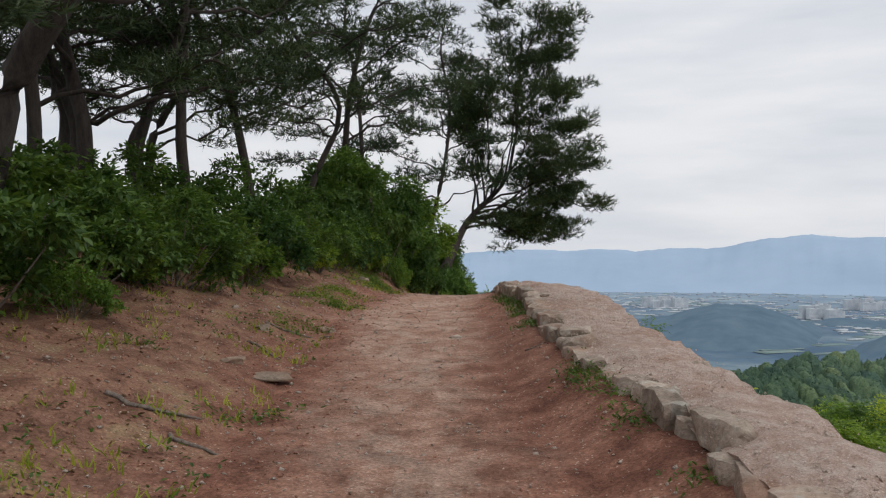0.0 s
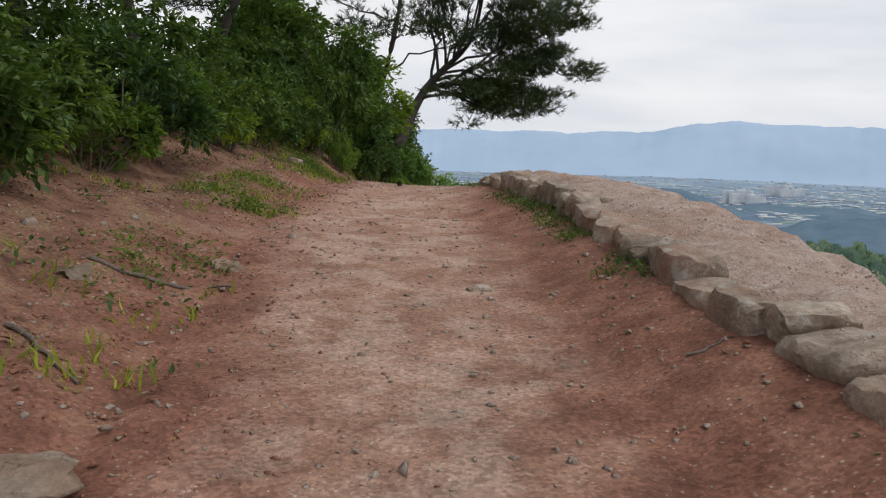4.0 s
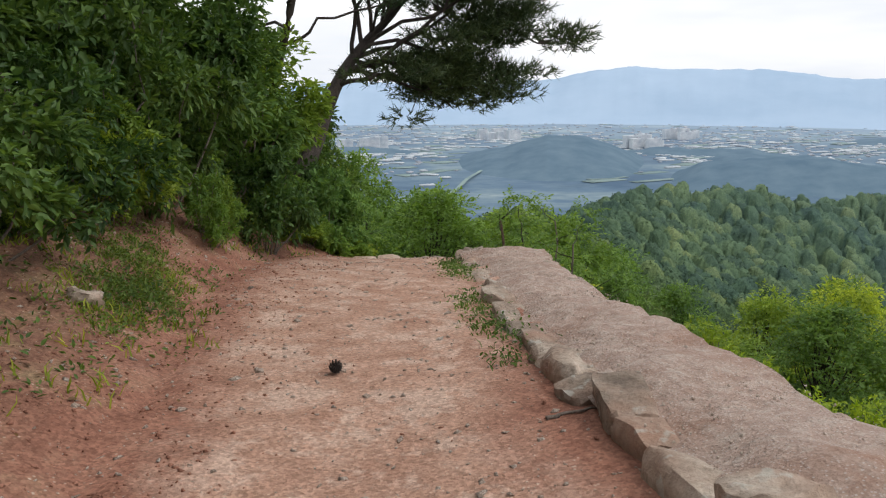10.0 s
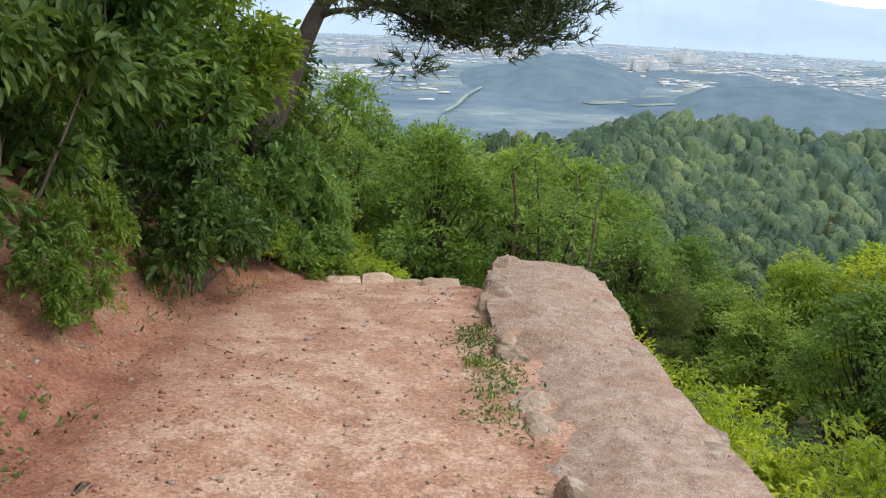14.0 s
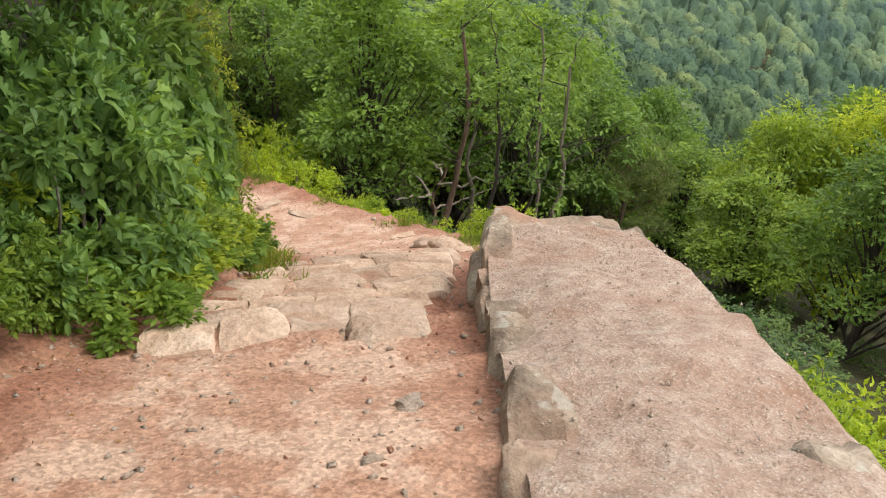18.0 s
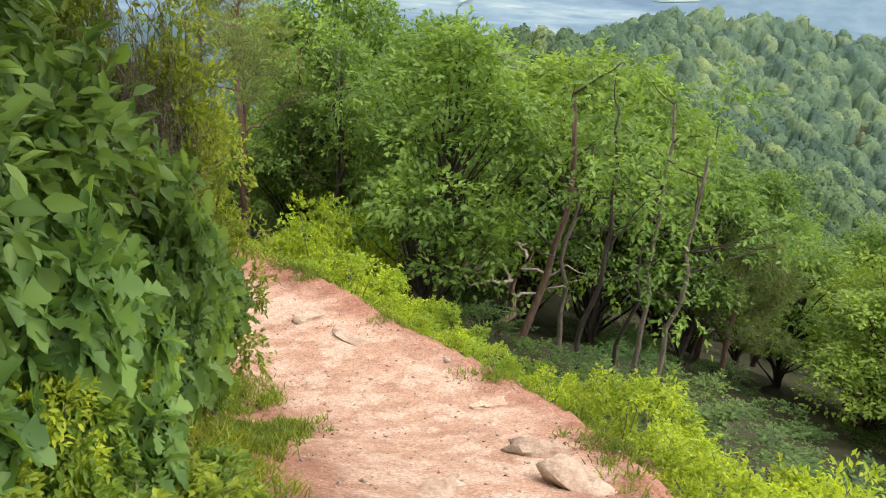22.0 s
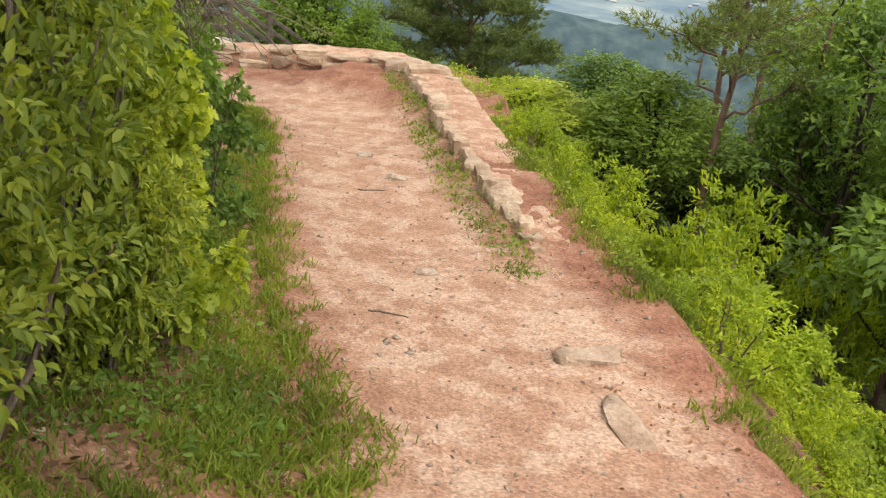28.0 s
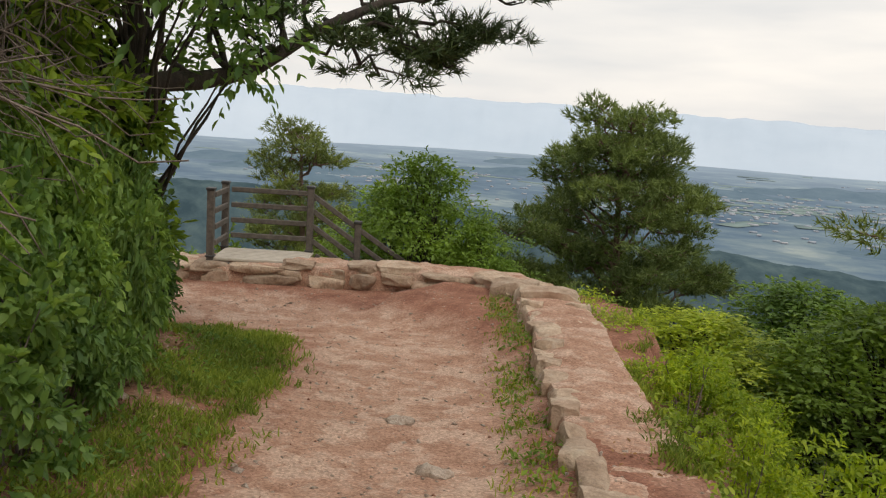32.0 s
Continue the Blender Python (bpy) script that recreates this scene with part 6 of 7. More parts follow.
# the brink: bright shrubs in two uneven rows below the path's edge
_r = np.random.default_rng(91)
spots = [[], [], []]
for i in range(0, len(LINE), 1):
    x0, y0 = LINE[i, :2]
    if not (29.6 < y0 and x0 > -4.6 and i % 2 == 0):
        continue
    t = LINE_T[i]
    for e, s, hgt in ((_r.uniform(0.45, 0.75), _r.uniform(0.6, 0.9), _r.uniform(0.55, 0.85)), (_r.uniform(1.3, 2.1), _r.uniform(0.9, 1.3), _r.uniform(0.9, 1.5))):
        d = LINE[i, 4] + e
        spots[int(_r.integers(3))].append((x0 + t[1] * d + _r.normal(0, 0.15), y0 - t[0] * d + _r.normal(0, 0.15), s, hgt, _r.uniform(0, 360)))
for x, y, s, hgt in ((3.3, 7.4, 0.8, 0.6), (3.35, 8.7, 0.8, 0.55), (3.3, 6.1, 0.8, 0.62), (3.3, 4.9, 0.8, 0.62), (3.35, 3.6, 0.8, 0.6), (5.3, 20.6, 1.1, 1.0), (4.6, 21.6, 1.0, 0.9), (5.7, 22.4, 1.2, 1.2), (4.7, 23.0, 1.0, 0.9), (6.6, 21.4, 1.2, 1.2),
                     (5.2, 24.2, 1.0, 0.9), (6.4, 23.8, 1.2, 1.2), (5.0, 25.4, 0.9, 0.8), (4.9, 27.0, 0.9, 0.8), (5.9, 25.6, 1.2, 1.1), (6.6, 27.0, 1.1, 1.0), (3.25, 42.1, 1.1, 2.0), (2.7, 41.4, 1.0, 1.5), (4.7, 28.4, 0.7, 0.7)):
    spots[int(_r.integers(3))].append((x, y, s, hgt, _r.uniform(0, 360)))
for b, s in zip(bright, spots):
    place(b, s)

# woods on the slope below
W_TREES = [make_tree("tree", "leafy green broadleaf tree on the slope", 301, 7.0, 2.1, 52, 210, 0.155, LEAF_TREE, BARK, "slope trees", 0.30),
           make_tree("tree", "leafy green broadleaf tree on the slope", 302, 7.0, 1.9, 50, 210, 0.15, LEAF_TREE, BARK, "slope trees", 0.34),
           make_tree("tree", "bright green young tree on the slope", 303, 6.5, 2.0, 50, 210, 0.145, LEAF_YG, BARK, "slope trees", 0.16),
           make_tree("tree", "dark green broadleaf tree on the slope", 304, 7.5, 2.2, 52, 210, 0.155, LEAF_MID, BARK, "slope trees", 0.34)]
TALL = [max(v.co.z for c in t_.children for v in c.data.vertices) for t_ in W_TREES]
slots = [[], [], [], []]
taken = [(3.3, 60), (5.4, 57.5), (7.4, 54), (7.4, 44.8), (9.7, 49.6), (12.2, 50.5), (1.4, 60.5), (13.6, 46), (5.2, 53), (2.6, 54.5), (16, 48.5), (20.4, 45.3), (22.6, 43.2), (16.6, 50.6), (14.6, 45.4), (-6.35, 50.1), (-14.9, 48.7), (0.6, 46.6), (0.2, 56), (-1.3, 57), (11.6, 42.8), (13.4, 38)]
_r = np.random.default_rng(15)
cand = np.stack([_r.uniform(-34, 62, 5000), _r.uniform(8, 100, 5000)], 1)
cd, cz, cwl, cwr, ci = along(cand[:, 0], cand[:, 1])
ch = land(cand[:, 0], cand[:, 1])[0]
count = 0
for (x, y), d, w, z in zip(cand, cd, cwr, ch):
    if d - w < 5.5 or d - w > 46 or count >= 150:
        continue
    gap = 2.6 if math.hypot(x - 3, y - 36) < 30 else 3.6
    if min((x - a) ** 2 + (y - b) ** 2 for a, b in taken) < gap ** 2:
        continue
    d1, d2 = math.hypot(x, y - 15), math.hypot(x - 1.5, y - 34)
    az1, az2 = math.degrees(math.atan2(x, y - 15)), math.degrees(math.atan2(x - 1.5, y - 34))
    lim = 2.5 - d1 * math.tan(radians(float(np.interp(az1, [-30, 7, 13, 20, 27, 45], [6.4, 6.7, 9.2, 11.0, 13.5, 15.0]))))
    if y > 36 and az2 < -4:
        lim = min(lim, -2.2 - d2 * math.tan(radians(10.5)))
    hgt = lim - z + _r.uniform(-1.2, 0.3)
    if hgt < 2.6:
        continue
    hgt = min(hgt, _r.uniform(7.5, 10.5))
    if d - w < 9.5 and 28 < y < 42 or math.hypot(x - 11, y - 36) < 6:
        continue
    k = int(_r.choice([0, 1, 2, 3], p=[0.38, 0.32, 0.0, 0.30]))
    slots[k].append((x, y, (0.55 + 0.45 * hgt / 7.0) * _r.uniform(0.85, 1.15), hgt / TALL[k], _r.uniform(0, 360)))
    taken.append((x, y))
    count += 1
for k, x, y, zt, w in ((0, 3.3, 60.0, -2.7, 1.25), (1, 5.4, 57.5, -3.4, 1.25), (0, 7.4, 54.0, -4.0, 1.2), (0, 9.7, 49.6, -4.2, 1.3), (0, 12.2, 50.5, -4.9, 1.2), (1, 1.4, 60.5, -3.0, 1.2), (1, 13.6, 46.0, -5.4, 1.15), (1, 5.2, 53.0, -5.4, 1.1), (3, 2.6, 54.5, -6.2, 1.1), (0, 16.9, 54.4, -7.2, 1.3), (2, 20.4, 45.3, -6.2, 1.25), (2, 22.8, 43.4, -7.0, 1.1)):
    slots[k].append((x, y, w, (zt - zg(x, y)) / TALL[k], 37.0 * x))
for k, x, y, zt, w in ((0, -8.5, 46.3, -3.45, 0.5), (1, -7.4, 46.4, -3.9, 0.5), (0, -9.4, 46.6, -4.1, 0.6), (3, -5.6, 46.6, -4.6, 0.6), (2, -3.4, 46.4, -5.2, 0.6), (0, -0.8, 47.6, -4.9, 0.7), (1, 1.7, 48.6, -4.6, 0.8), (0, -2.4, 49.6, -5.2, 0.75), (3, 3.4, 47.2, -5.2, 0.8)):
    slots[k].append((x, y, w, (zt - zg(x, y)) / TALL[k], 50.0 * x))
for t_, s in zip(W_TREES, slots):
    place(t_, s)
# undergrowth added below the brink, its dark leaves standing in for deep shade
under = [make_bush("undergrowth_bush", "leafy undergrowth painted dark as shade below the woods", "bush", 261, 1.2, 1.6, 26, 110, 0.09, LEAF_DARK, "kite", 0.6, "undergrowth"), make_bush("undergrowth_bush", "green leafy undergrowth painted dark as shade below the woods", "bush", 262, 1.2, 1.7, 26, 110, 0.09, LEAF_DARK, "kite", 0.6, "undergrowth")]
uspots, n_u = [[], []], 0
for (x, y), d, w in zip(cand[2500:], cd[2500:], cwr[2500:]):
    e = d - w
    if 4.5 < e < 17 and y > 18 and n_u < 64 and min([9] + [(x - q[0]) ** 2 + (y - q[1]) ** 2 for k in uspots for q in k]) > 2.2:
        uspots[int(_r.random() < 0.45)].append((x, y, _r.uniform(0.8, 1.3), _r.uniform(0.4, 0.7), _r.uniform(0, 360)))
        n_u += 1
uspots[0] += [(8.4, 32.2, 1.1, 0.6, 90), (7.6, 36.4, 0.9, 0.35, 150), (10.2, 34.0, 1.2, 0.9, 40), (9.4, 38.4, 1.1, 0.8, 10)]
uspots[1] += [(9.0, 36.0, 1.2, 0.6, 300), (6.2, 38.2, 0.9, 0.4, 70), (8.2, 29.8, 1.1, 0.8, 160)]
for t_, s in zip(under, uspots):
    place(t_, s)


# dead pine with bare crooked limbs
def dead_tree(x, y, seed, h):
    rg = np.random.default_rng(seed)
    ob = tagged(new("dead_tree"), "dead pine with bare crooked grey-brown limbs", "tree")
    tr = wobble_line(rg, (0, 0, -0.5), (0.9, 0.2, h), 10, 0.12)
    link_mesh("trunk", *tube(tr, np.linspace(0.13, 0.04, 10), 7), BARK_RED, ob)
    for k in range(5):
        b = tr[4 + k]
        a = k * 1.9
        e = b + np.array([math.cos(a) * 1.9, math.sin(a) * 1.9, rg.uniform(-0.2, 0.8)])
        link_mesh("limb", *tube(wobble_line(rg, b, e, 8, 0.14), np.linspace(0.05, 0.012, 8), 5), PALE_WOOD, ob)
    ob.location = (x, y, zg(x, y))


def bare_trunk(x, y, h, r0, seed):
    rg = np.random.default_rng(seed)
    ob = tagged(new("slim_tree"), "slim bare-trunked tree standing in the shade of the woods", "tree", "slim trees in the woods")
    tr = wobble_line(rg, (0, 0, -0.5), (rg.normal(0, 0.5), rg.normal(0, 0.5), h), 11, 0.09)
    link_mesh("trunk", *tube(tr, np.linspace(r0, r0 * 0.45, 11), 7), (BARK_RED, TWIG, BARK)[seed % 3], ob)
    tw, fo = Soup(), Soup()
    for k in range(9):
        b = tr[5 + k % 6]
        e = b + np.array([rg.normal(0, 0.8), rg.normal(0, 0.8), rg.uniform(0.3, 1.1)])
        tw.add(*tube(wobble_line(rg, b, e, 5, 0.06), np.linspace(r0 * 0.3, 0.008, 5), 4))
        if k > 2:
            fo.add(*sprays(rg, e, 0.75, 14, 0.15, 0.5, "kite", 0.5))
    tw.link("branch", BARK, ob, kind="stuff")
    fo.link("crown", LEAF_TREE, ob, kind="stuff")
    ob.location = (x, y, zg(x, y))


_q = np.random.default_rng(44)
for k in range(12):
    f = _q.uniform(0, 1)
    x, y = 7.2 * (1 - f) - 0.5 * f + _q.normal(0, 0.9) + 2.4, 38.0 * (1 - f) + 49.0 * f + _q.normal(0, 1.2)
    bare_trunk(x, y, _q.uniform(4.2, 6.4), _q.uniform(0.05, 0.11), 700 + k)
dead_tree(7.0, 44.4, 5, 2.4)


def far_woods(name, n, seed, label, region, size=(3.0, 4.6), cards=70, mat=WOODS, card=1.1, core=0.66):
    rg = np.random.default_rng(seed)
    soup = Soup()
    xs, ys = region(rg, n)
    d, _, _, w_edge, _ = along(xs, ys)
    hs = land(xs, ys)[0]
    nu, nv = 12, 7
    u, w = np.meshgrid(np.linspace(0, 2 * np.pi, nu, endpoint=False), np.linspace(-0.35 * np.pi, 0.5 * np.pi, nv))
    ball = np.stack([np.cos(w) * np.cos(u), np.cos(w) * np.sin(u), np.sin(w)], -1).reshape(-1, 3)
    k = np.arange(nu)
    quads = np.concatenate([np.stack([r_ * nu + k, r_ * nu + (k + 1) % nu, (r_ + 1) * nu + (k + 1) % nu, (r_ + 1) * nu + k], 1) for r_ in range(nv - 1)])
    cs, outs = [], []
    for x, y, z, e in zip(xs, ys, hs, d - w_edge):
        if e < 42:
            continue
        r = rg.uniform(*size)
        c = np.array([x, y, z + r * 0.9])
        stretch = np.array([1, 1, rg.uniform(0.95, 1.35)])
        ph = rg.uniform(0, 6, 3)
        swell = 1 + 0.16 * np.sin(ball[:, :1] * 4 + ph[0]) * np.cos(ball[:, 1:2] * 4 + ph[1]) + 0.09 * np.sin(ball[:, 2:3] * 9 + ph[2]) * np.sin(ball[:, :1] * 8 + ph[1]) + rg.normal(0, 0.05, (len(ball), 1))
        soup.add(c + ball * swell * r * stretch * core, quads)
        o = unit(rg.normal(0, 1, (cards, 3)) + np.array([0, 0, 0.35]))
        cs.append(c + o * rg.uniform(0.82, 1.06, (cards, 1)) * r * stretch * (1 + 0.12 * np.sin(o[:, :1] * 5 + ph[0]) * np.cos(o[:, 1:2] * 5 + ph[1])))
        outs.append(o)
    soup.add(*shell_cards(rg, np.concatenate(cs), np.concatenate(outs), card))
    return tagged(soup.link(name, mat), label, "woods", kind="stuff")


def near_woods(rg, n):
    a, q = np.radians(rg.uniform(-6, 46, n)), 58 + 85 * np.sqrt(rg.uniform(0, 1, n))
    return q * np.sin(a), 15 + q * np.cos(a)


def canopy(name, seed, az_lo, az_hi, q_lo, q_hi, n_az, n_q, crowns, size, label, mat, sprays_n):
    """Closed woods seen from afar: domed crowns of many sizes over the land, roughened, with loose sprays on top."""
    rg = np.random.default_rng(seed)
    az, q = np.radians(np.linspace(az_lo, az_hi, n_az)), q_lo * (q_hi / q_lo) ** np.linspace(0, 1, n_q)
    A, Q = np.meshgrid(az, q)
    A, Q = A + rg.normal(0, 0.2 * (az[1] - az[0]), A.shape), Q * (1 + rg.normal(0, 0.0008, Q.shape))
    x, y = Q * np.sin(A), 15 + Q * np.cos(A)
    base = land(x.ravel(), y.ravel())[0].reshape(x.shape)
    lift, tone = np.zeros(x.shape), np.full(x.shape, 0.5)
    ca = np.radians(rg.uniform(az_lo, az_hi, crowns))
    cq = np.sqrt(rg.uniform(q_lo ** 2, q_hi ** 2, crowns))
    for a_, q_, u in zip(ca, cq, rg.uniform(0, 1, crowns)):
        r = size[0] + (size[1] - size[0]) * u ** 1.6
        i0, i1 = np.searchsorted(q, [q_ - r, q_ + r])
        j0, j1 = np.searchsorted(az, [a_ - r / q_, a_ + r / q_])
        if i1 <= i0 or j1 <= j0:
            continue
        sl = (slice(i0, i1), slice(j0, j1))
        d2 = ((x[sl] - q_ * math.sin(a_)) ** 2 + (y[sl] - 15 - q_ * math.cos(a_)) ** 2) / r ** 2
        top = r * (0.7 + 0.9 * rg.random())
        h = np.where(d2 < 1, top + r * 1.0 * np.sqrt(np.maximum(1 - d2, 0)), 0)
        m = h > lift[sl]
        lift[sl] = np.where(m, h, lift[sl])
        tone[sl] = np.where(m, rg.random(), tone[sl])
    lift = lift + 0.22 * rg.normal(0, 1, lift.shape) + 0.35 * fbm(x, y, 1.3, 2.0)
    v = np.stack([x, y, base + lift], -1).reshape(-1, 3)
    ii = (np.arange(n_q - 1)[:, None] * n_az + np.arange(n_az - 1)[None]).ravel()
    quads = np.stack([ii, ii + 1, ii + n_az + 1, ii + n_az], 1)
    pick = rg.integers(0, len(v), sprays_n)
    cv, cf = shell_cards(rg, v[pick] + rg.normal(0, 0.15, (sprays_n, 3)), unit(rg.normal(0, 0.6, (sprays_n, 3)) + np.array([0, 0, 1.0])), 0.62)
    soup = Soup()
    soup.add(v, quads)
    soup.add(cv, cf)
    ob = soup.link(name, mat)
    at = ob.data.attributes.new("crown", "FLOAT", "POINT")
    at.data.foreach_set("value", np.concatenate([tone.ravel(), np.repeat(np.clip(tone.ravel()[pick] + rg.normal(0, 0.16, sprays_n), 0, 1), 4)]).astype(np.float32))
    return tagged(ob, label, "woods", kind="stuff")


def canopy_material():
    m, n, l, p = material("far_canopy")
    pos = n.new("ShaderNodeNewGeometry").outputs["Position"]
    c = ramp(n, [(0.0, (0.048, 0.085, 0.050)), (0.45, (0.082, 0.138, 0.070)), (0.8, (0.125, 0.190, 0.085)), (1.0, (0.170, 0.225, 0.095))])
    l.new(attr(n, "crown"), c.inputs[0])
    f = tex(n, l, "ShaderNodeTexNoise", 1.6, pos, Detail=5.0, Roughness=0.7)
    g = ramp(n, [(0.33, (0.60, 0.62, 0.62)), (0.67, (1.32, 1.28, 1.2))])
    l.new(f.outputs[0], g.inputs[0])
    col = mix_rgb(n, l, 1.0, c.outputs[0], g.outputs[0], "MULTIPLY")
    big = tex(n, l, "ShaderNodeTexNoise", 0.03, pos, Detail=3.0)
    b = ramp(n, [(0.38, (0.72, 0.78, 0.82)), (0.62, (1.2, 1.14, 1.0))])
    l.new(big.outputs[0], b.inputs[0])
    col = mix_rgb(n, l, 1.0, col, b.outputs[0], "MULTIPLY")
    # haze painted into the colour: farther crowns are mixed towards blue
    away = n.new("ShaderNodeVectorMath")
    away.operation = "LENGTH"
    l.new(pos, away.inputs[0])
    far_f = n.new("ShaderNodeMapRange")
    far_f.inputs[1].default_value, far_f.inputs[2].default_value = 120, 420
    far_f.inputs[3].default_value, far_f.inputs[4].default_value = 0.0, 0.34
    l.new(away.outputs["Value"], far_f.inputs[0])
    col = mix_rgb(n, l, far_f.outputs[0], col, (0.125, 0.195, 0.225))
    l.new(col, p.inputs["Base Color"])
    p.inputs["Roughness"].default_value = 0.9
    p.inputs["Specular IOR Level"].default_value = 0.1
    l.new(bump(n, l, f.outputs[0], 1.0, 0.5), p.inputs["Normal"])
    return m


def low_left(rg, n):
    a, q = np.radians(rg.uniform(-75, 5, n)), 45 + 150 * rg.uniform(0, 1, n)
    return 1.5 + q * np.sin(a), 34 + q * np.cos(a)


far_woods("far_woods_slope", 640, 31, "dense green woods on the slope below", near_woods, (1.7, 3.6), 250, WOODS, 0.5, 0.7)
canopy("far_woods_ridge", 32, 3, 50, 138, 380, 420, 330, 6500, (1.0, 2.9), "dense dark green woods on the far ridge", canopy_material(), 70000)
far_woods("far_woods_hollow", 700, 33, "dense green woods in the hollow", low_left, (2.2, 3.8), 90, WOODS_HAZED, 0.8)

# tangle of bare twigs beside the path
thicket = tagged(new("thicket"), "tangle of dry grey-brown twigs with few leaves", "thicket")
rg = np.random.default_rng(55)
tw, tl = Soup(), Soup()
for k in range(620):
    a = np.array([rg.uniform(-1.2, 1.2), rg.uniform(-0.8, 0.8), rg.uniform(1.5, 2.8)])
    e = a + unit(rg.normal(0, 1, 3) + np.array([0.5, 0.5, 0.1])) * rg.uniform(0.5, 1.4)
    ln = wobble_line(rg, a, e, 6, 0.05)
    tw.add(*tube(ln, np.linspace(0.008, 0.003, 6), 3))
    if k % 5 == 1:
        tl.add(*leaves(rg, np.repeat(ln[2:], 3, axis=0), unit(rg.normal(0, 1, (12, 3))), 0.06, 0.5, 0.2, "kite"))
for k in range(14):
    tw.add(*tube(wobble_line(rg, (rg.normal(0, 0.3), rg.normal(0, 0.2), -0.1), (rg.uniform(-1, 1), rg.uniform(-0.6, 0.6), rg.uniform(1.5, 2.5)), 8, 0.08), np.linspace(0.022, 0.006, 8), 5))
tw.link("twig", BRUSH, thicket, kind="stuff")
tl.link("foliage", LEAF_DARK, thicket, kind="stuff")
place(thicket, [(-2.2, 34.2, 0.9, 1.1, 50), (-3.7, 35.5, 0.8, 1.15, 55), (-5.1, 36.5, 0.8, 1.25, 40), (0.75, 30.7, 0.38, 0.9, 80), (-2.95, 34.9, 0.75, 1.1, 50), (-2.35, 35.0, 0.65, 1.05, 120)])


# grass, weeds and litter
def tufts_mesh(name, centres, seed, per, length, mat, label, width=0.006, spread=0.05):
    rg = np.random.default_rng(seed)
    c = np.repeat(centres, per, axis=0)
    n = len(c)
    c = c + np.concatenate([rg.normal(0, spread, (n, 2)), np.zeros((n, 1))], 1)
    c[:, 2] = land(c[:, 0], c[:, 1])[0] - 0.01
    a = unit(np.concatenate([rg.normal(0, 0.45, (n, 2)), np.ones((n, 1))], 1))
    bend = np.concatenate([rg.normal(0, 0.5, (n, 2)), -0.15 * np.ones((n, 1))], 1)
    side = unit(np.cross(a, rg.normal(0, 1, (n, 3)))) * width
    s = length * rg.uniform(0.5, 1.25, (n, 1))
    v = np.stack([c - side, c + side, c + a * s * 0.55 + side * 0.8, c + a * s * 0.55 - side * 0.8, c + a * s * 0.95 + bend * s * 0.35], 1).reshape(-1, 3)
    f = (np.array([[0, 1, 2], [0, 2, 3], [3, 2, 4]])[None] + (np.arange(n) * 5)[:, None, None]).reshape(-1, 3)
    return tagged(link_mesh(name, v, f, mat), label, "grass", kind="stuff")


def verge(rg, n, y_lo, y_hi, lo, hi, x_lo=-8.0, gaps=-0.15):
    """Random places beside the path: lo and hi count from its left edge outwards."""
    ok = np.where((LINE[:, 1] > y_lo) & (LINE[:, 1] < y_hi) & (LINE[:, 0] > x_lo))[0]
    idx = ok[rg.integers(0, len(ok), n)]
    d = -(LINE[idx, 3] + rg.uniform(lo, hi, n))
    t = LINE_T[idx]
    p = np.stack([LINE[idx, 0] + t[:, 1] * d + rg.normal(0, 0.12, n), LINE[idx, 1] - t[:, 0] * d + rg.normal(0, 0.12, n), np.zeros(n)], 1)
    keep = fbm(p[:, 0], p[:, 1], 1.3, 3.3) > gaps
    return p[keep]


rg = np.random.default_rng(66)
tufts_mesh("grass_verge", np.concatenate([verge(rg, 2600, 30.5, 42, -0.2, 0.55, -7.5, -0.55), verge(rg, 1100, 30.5, 42, 0.3, 1.2, -7.5, -0.1)]), 1, 14, 0.10, GRASS, "bright green grass verge beside the path")
def brink(rg, n, y_lo, y_hi, lo, hi):
    ok = np.where((LINE[:, 1] > y_lo) & (LINE[:, 1] < y_hi) & (LINE[:, 0] > -4))[0]
    idx = ok[rg.integers(0, len(ok), n)]
    d = LINE[idx, 4] + rg.uniform(lo, hi, n)
    t = LINE_T[idx]
    p = np.stack([LINE[idx, 0] + t[:, 1] * d + rg.normal(0, 0.1, n), LINE[idx, 1] - t[:, 0] * d + rg.normal(0, 0.1, n), np.zeros(n)], 1)
    return p[fbm(p[:, 0], p[:, 1], 1.7, 2.2) > -0.25]


tufts_mesh("grass_brink", brink(rg, 1500, 29.3, 41, -0.22, 0.4), 21, 11, 0.11, GRASS, "ragged grass along the brink of the path")
litter_spots = brink(rg, 500, 29.3, 41, -0.35, 0.2)
tufts_mesh("grass_steps", verge(rg, 300, 26.8, 30.5, 0.0, 0.5), 2, 14, 0.16, GRASS, "green grass beside the stone steps")
tufts_mesh("grass_bank", verge(rg, 380, 3, 24, -0.05, 2.2), 3, 9, 0.11, GRASS, "sparse grass tufts on the red bank")


def weeds(name, centres, seed, per, size, mat, label, up=0.08):
    rg = np.random.default_rng(seed)
    c = np.repeat(centres, per, axis=0)
    n = len(c)
    c = c + np.concatenate([rg.normal(0, 0.075, (n, 2)), np.zeros((n, 1))], 1)
    c[:, 2] = land(c[:, 0], c[:, 1])[0] + np.abs(rg.normal(0, up * 0.6, n))
    out = unit(np.concatenate([rg.normal(0, 1, (n, 2)), rg.uniform(0.1, 0.9, (n, 1))], 1))
    return tagged(link_mesh(name, *leaves(rg, c, out, size, 0.5, 0.2, "oval"), mat), label, "weeds", kind="stuff")


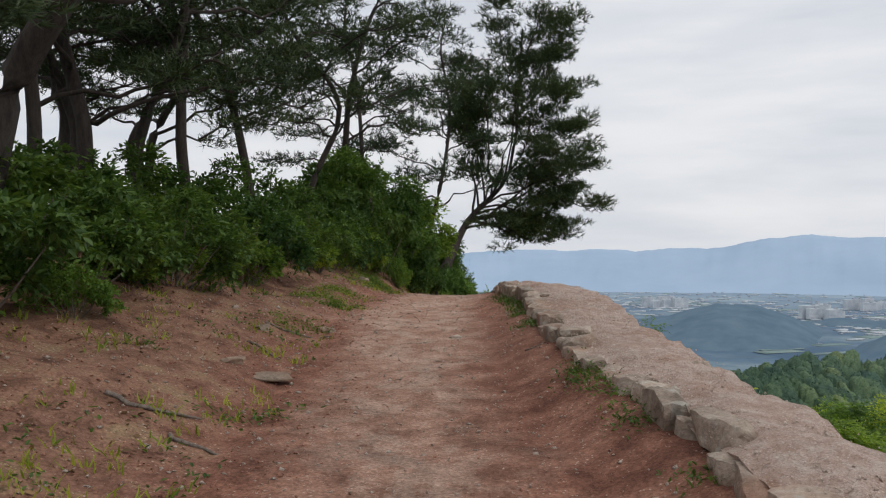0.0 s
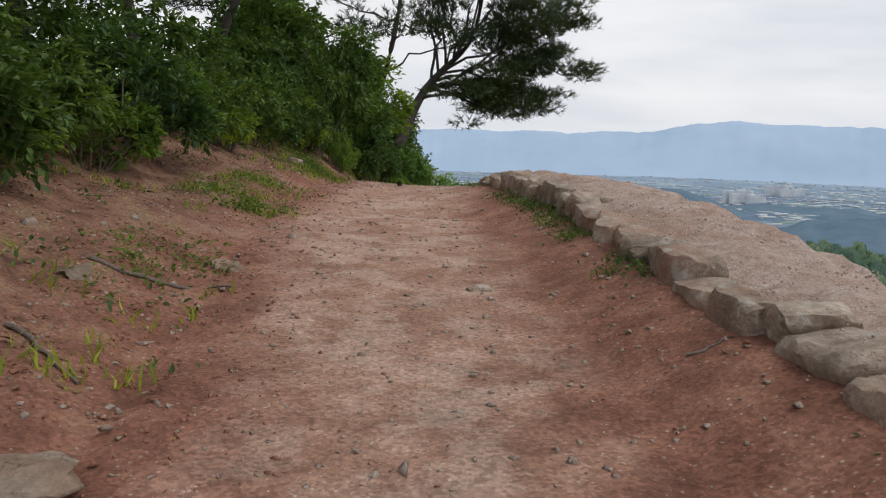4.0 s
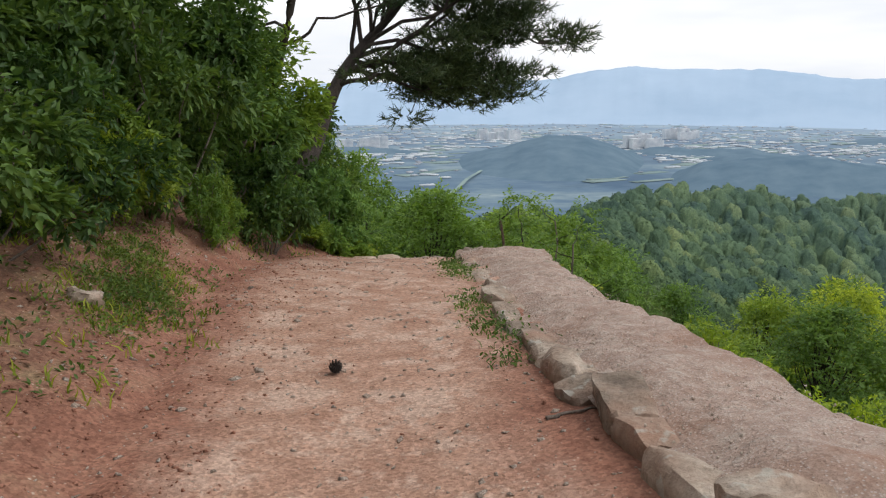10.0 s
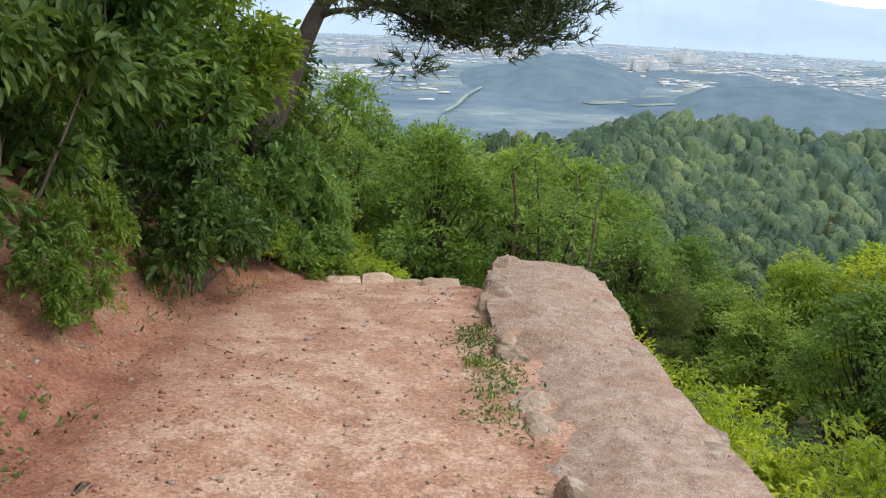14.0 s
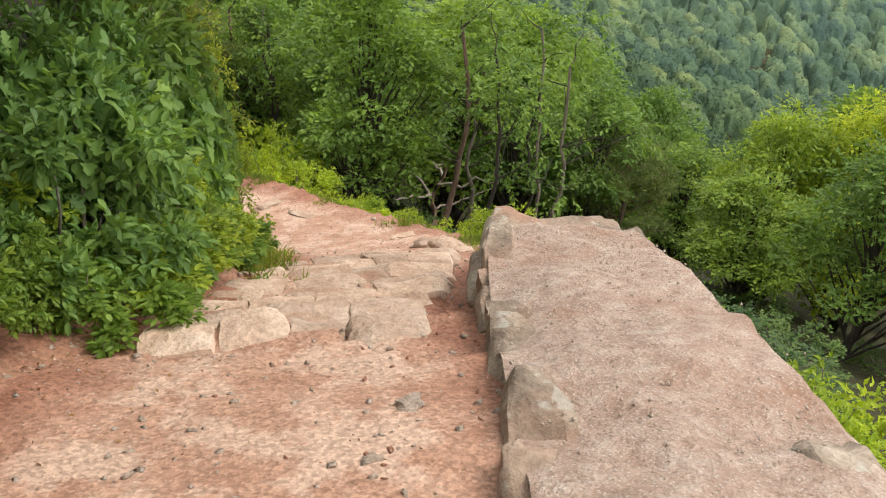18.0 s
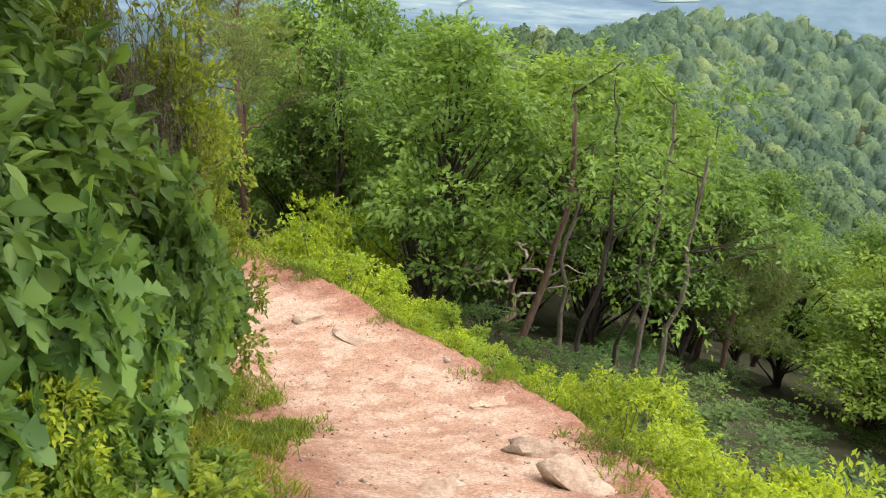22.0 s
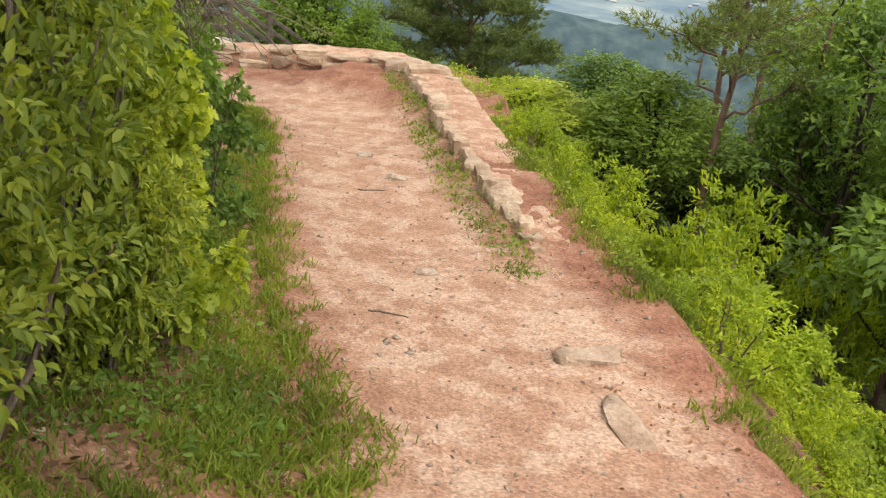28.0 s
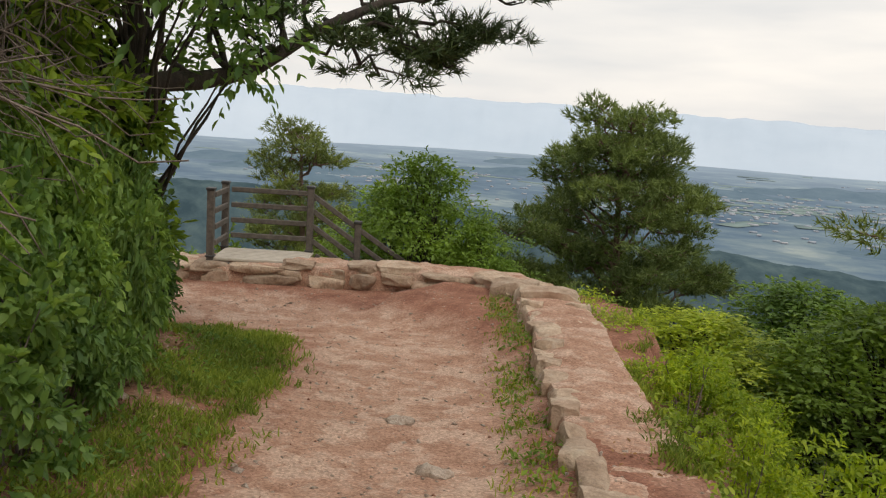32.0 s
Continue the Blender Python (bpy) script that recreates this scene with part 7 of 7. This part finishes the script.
def beside_wall(rg, rows_, n, out_lo, out_hi):
    r = resample(rows_, 0.05)
    k = r[rg.integers(0, len(r), n)]
    inn = unit(k[:, 2:4] - k[:, 0:2])
    p = k[:, 0:2] - inn * rg.uniform(out_lo, out_hi, (n, 1))
    keep = fbm(p[:, 0], p[:, 1], 0.9, 6.0) > -0.25
    return np.concatenate([p, np.zeros((n, 1))], 1)[keep]


weeds("weeds_wall", beside_wall(rg, WALL_ONE[2:14], 420, 0.0, 0.22), 1, 14, 0.034, WEED, "low green weeds along the wall foot", 0.05)
weeds("weeds_kerb", beside_wall(rg, WALL_TWO[:7], 170, 0.02, 0.35), 2, 9, 0.05, LEAF_MID, "low green weeds along the kerb wall", 0.08)
weeds("weeds_bank", verge(rg, 190, 4, 24, -0.1, 1.6), 3, 14, 0.045, WEED, "low leafy weeds on the red bank", 0.05)
weeds("weeds_brink", beside_wall(rg, [(q[2], q[3], q[0], q[1], q[4]) for q in WALL_TWO[:8]], 480, 0.0, 0.8), 15, 14, 0.055, LEAF_YG, "green weeds on the outer side of the kerb", 0.12)
weeds("weeds_wall_outer", beside_wall(rg, [(q[2], q[3], q[0], q[1], q[4]) for q in WALL_ONE[2:]], 420, 0.05, 0.5), 16, 12, 0.06, LEAF_YG, "green weeds on the outer side of the wall", 0.3)
def patch(rg, n, x, y, sx, sy):
    return np.stack([rg.normal(x, sx, n), rg.normal(y, sy, n), np.zeros(n)], 1)


weeds("weeds_patch", np.concatenate([patch(rg, 190, -1.5, 18.8, 0.17, 0.55), patch(rg, 60, -1.75, 20.2, 0.25, 0.4), patch(rg, 55, -1.6, 13.0, 0.14, 0.3), patch(rg, 55, -1.75, 14.5, 0.16, 0.3), patch(rg, 45, -2.0, 13.5, 0.16, 0.35), patch(rg, 35, -1.75, 10.2, 0.14, 0.3)]), 18, 14, 0.036, WEED, "patch of low green weeds at the bank foot", 0.045)
tufts_mesh("grass_patch", np.concatenate([patch(rg, 150, -1.5, 18.9, 0.2, 0.6), patch(rg, 90, -1.85, 20.0, 0.3, 0.7)]), 19, 10, 0.06, GRASS, "patch of short grass at the bank foot")
weeds("weeds_verge", verge(rg, 620, 25, 41, 0.1, 1.3, -6.5), 4, 11, 0.05, LEAF_MID, "low leafy weeds in the grass verge", 0.10)
tufts_mesh("grass_wall_foot", beside_wall(rg, WALL_ONE[2:14], 150, 0.02, 0.25), 5, 8, 0.07, WEED, "thin grass along the wall foot")
tufts_mesh("grass_kerb_foot", beside_wall(rg, WALL_TWO[:7], 230, 0.0, 0.45), 6, 7, 0.08, GRASS, "thin grass along the kerb wall")


def litter_leaves(name, centres, seed, per, size, label):
    rg = np.random.default_rng(seed)
    c = np.repeat(centres, per, axis=0)
    n = len(c)
    c = c + np.concatenate([rg.normal(0, 0.16, (n, 2)), np.zeros((n, 1))], 1)
    c[:, 2] = land(c[:, 0], c[:, 1])[0] + 0.012
    out = np.concatenate([unit(rg.normal(0, 1, (n, 2))), rg.uniform(-0.1, 0.25, (n, 1))], 1)
    return tagged(link_mesh(name, *leaves(rg, c, out, size, 0.55, 0.1, "oval"), DRY), label, "leaf litter", kind="stuff")


litter_leaves("dry_leaves_brink", litter_spots, 22, 5, 0.035, "dry leaf crumbs along the brink")
litter_leaves("leaf_crumbs", verge(rg, 900, 1, 25, -0.5, 2.2), 17, 5, 0.022, "crumbs of dry leaves on red soil")
litter_leaves("dry_leaves_bank", verge(rg, 420, 2, 25, 0.2, 3.0), 7, 6, 0.05, "brown dry leaves lying on the bank")
litter_leaves("dry_leaves_verge", verge(rg, 900, 29, 41, 0.35, 2.2, -6.5, -0.6), 8, 8, 0.06, "brown dry leaves under the bushes")


def stick(x, y, ln, turn, r, seed, label):
    rg = np.random.default_rng(seed)
    k = 9
    p = wobble_line(rg, (-ln / 2, 0, 0), (ln / 2, 0, 0), k, 0.018)
    c, s_ = math.cos(radians(turn)), math.sin(radians(turn))
    for q in p:
        q[2] = zg(x + q[0] * c - q[1] * s_, y + q[0] * s_ + q[1] * c) + r * 0.7
    ob = link_mesh("stick", *tube(p, np.linspace(r, r * 0.4, k), 6), TWIG)
    ob.matrix_world = pose(x, y, 0, 0, 0, turn)
    tagged(ob, label, "stick", "fallen sticks")


for k, (x, y, ln, a, r) in enumerate([(-1.65, 9.75, 0.75, 8, 0.016), (-1.75, 8.3, 0.5, -40, 0.014), (-1.9, 5.6, 0.6, 15, 0.02), (-1.5, 5.2, 0.4, -20, 0.016), (0.95, 16.0, 0.35, 10, 0.01), (-0.5, 14.6, 0.16, 60, 0.006), (0.2, 25.4, 0.5, 35, 0.014), (0.25, 26.0, 0.4, 60, 0.01), (0.9, 8.3, 0.2, 0, 0.008), (-1.6, 37.5, 0.3, 25, 0.01), (0.4, 34.6, 0.3, 10, 0.01)]):
    stick(x, y, ln, a, r, 900 + k, "dry grey-brown stick lying on soil")

# the pine cone on the path
cone = Soup()
rg = np.random.default_rng(3)
for k in range(60):
    f = k / 60
    a = k * 2.39996
    rr = 0.032 * math.sin(math.pi * (0.12 + 0.86 * f)) ** 0.8
    c0 = np.array([math.cos(a) * rr * 0.35, math.sin(a) * rr * 0.35, 0.085 * f])
    o = np.array([math.cos(a), math.sin(a), 0.45])
    sd = np.array([-math.sin(a), math.cos(a), 0]) * 0.009
    tip = c0 + o * rr
    cone.add(np.array([c0, c0 + o * rr * 0.6 + sd, tip, c0 + o * rr * 0.6 - sd, c0 + np.array([0, 0, -0.006]), tip + np.array([0, 0, -0.006])]), np.array([[0, 1, 2], [0, 2, 3], [4, 2, 1], [4, 3, 2], [4, 5, 2]]))
cone_ob = tagged(cone.link("pine_cone", BARK), "dark open pine cone lying on the path", "pine cone")
cone_ob.matrix_world = pose(-0.16, 17.1, zg(-0.16, 17.1) + 0.03, 70, 0, 40)
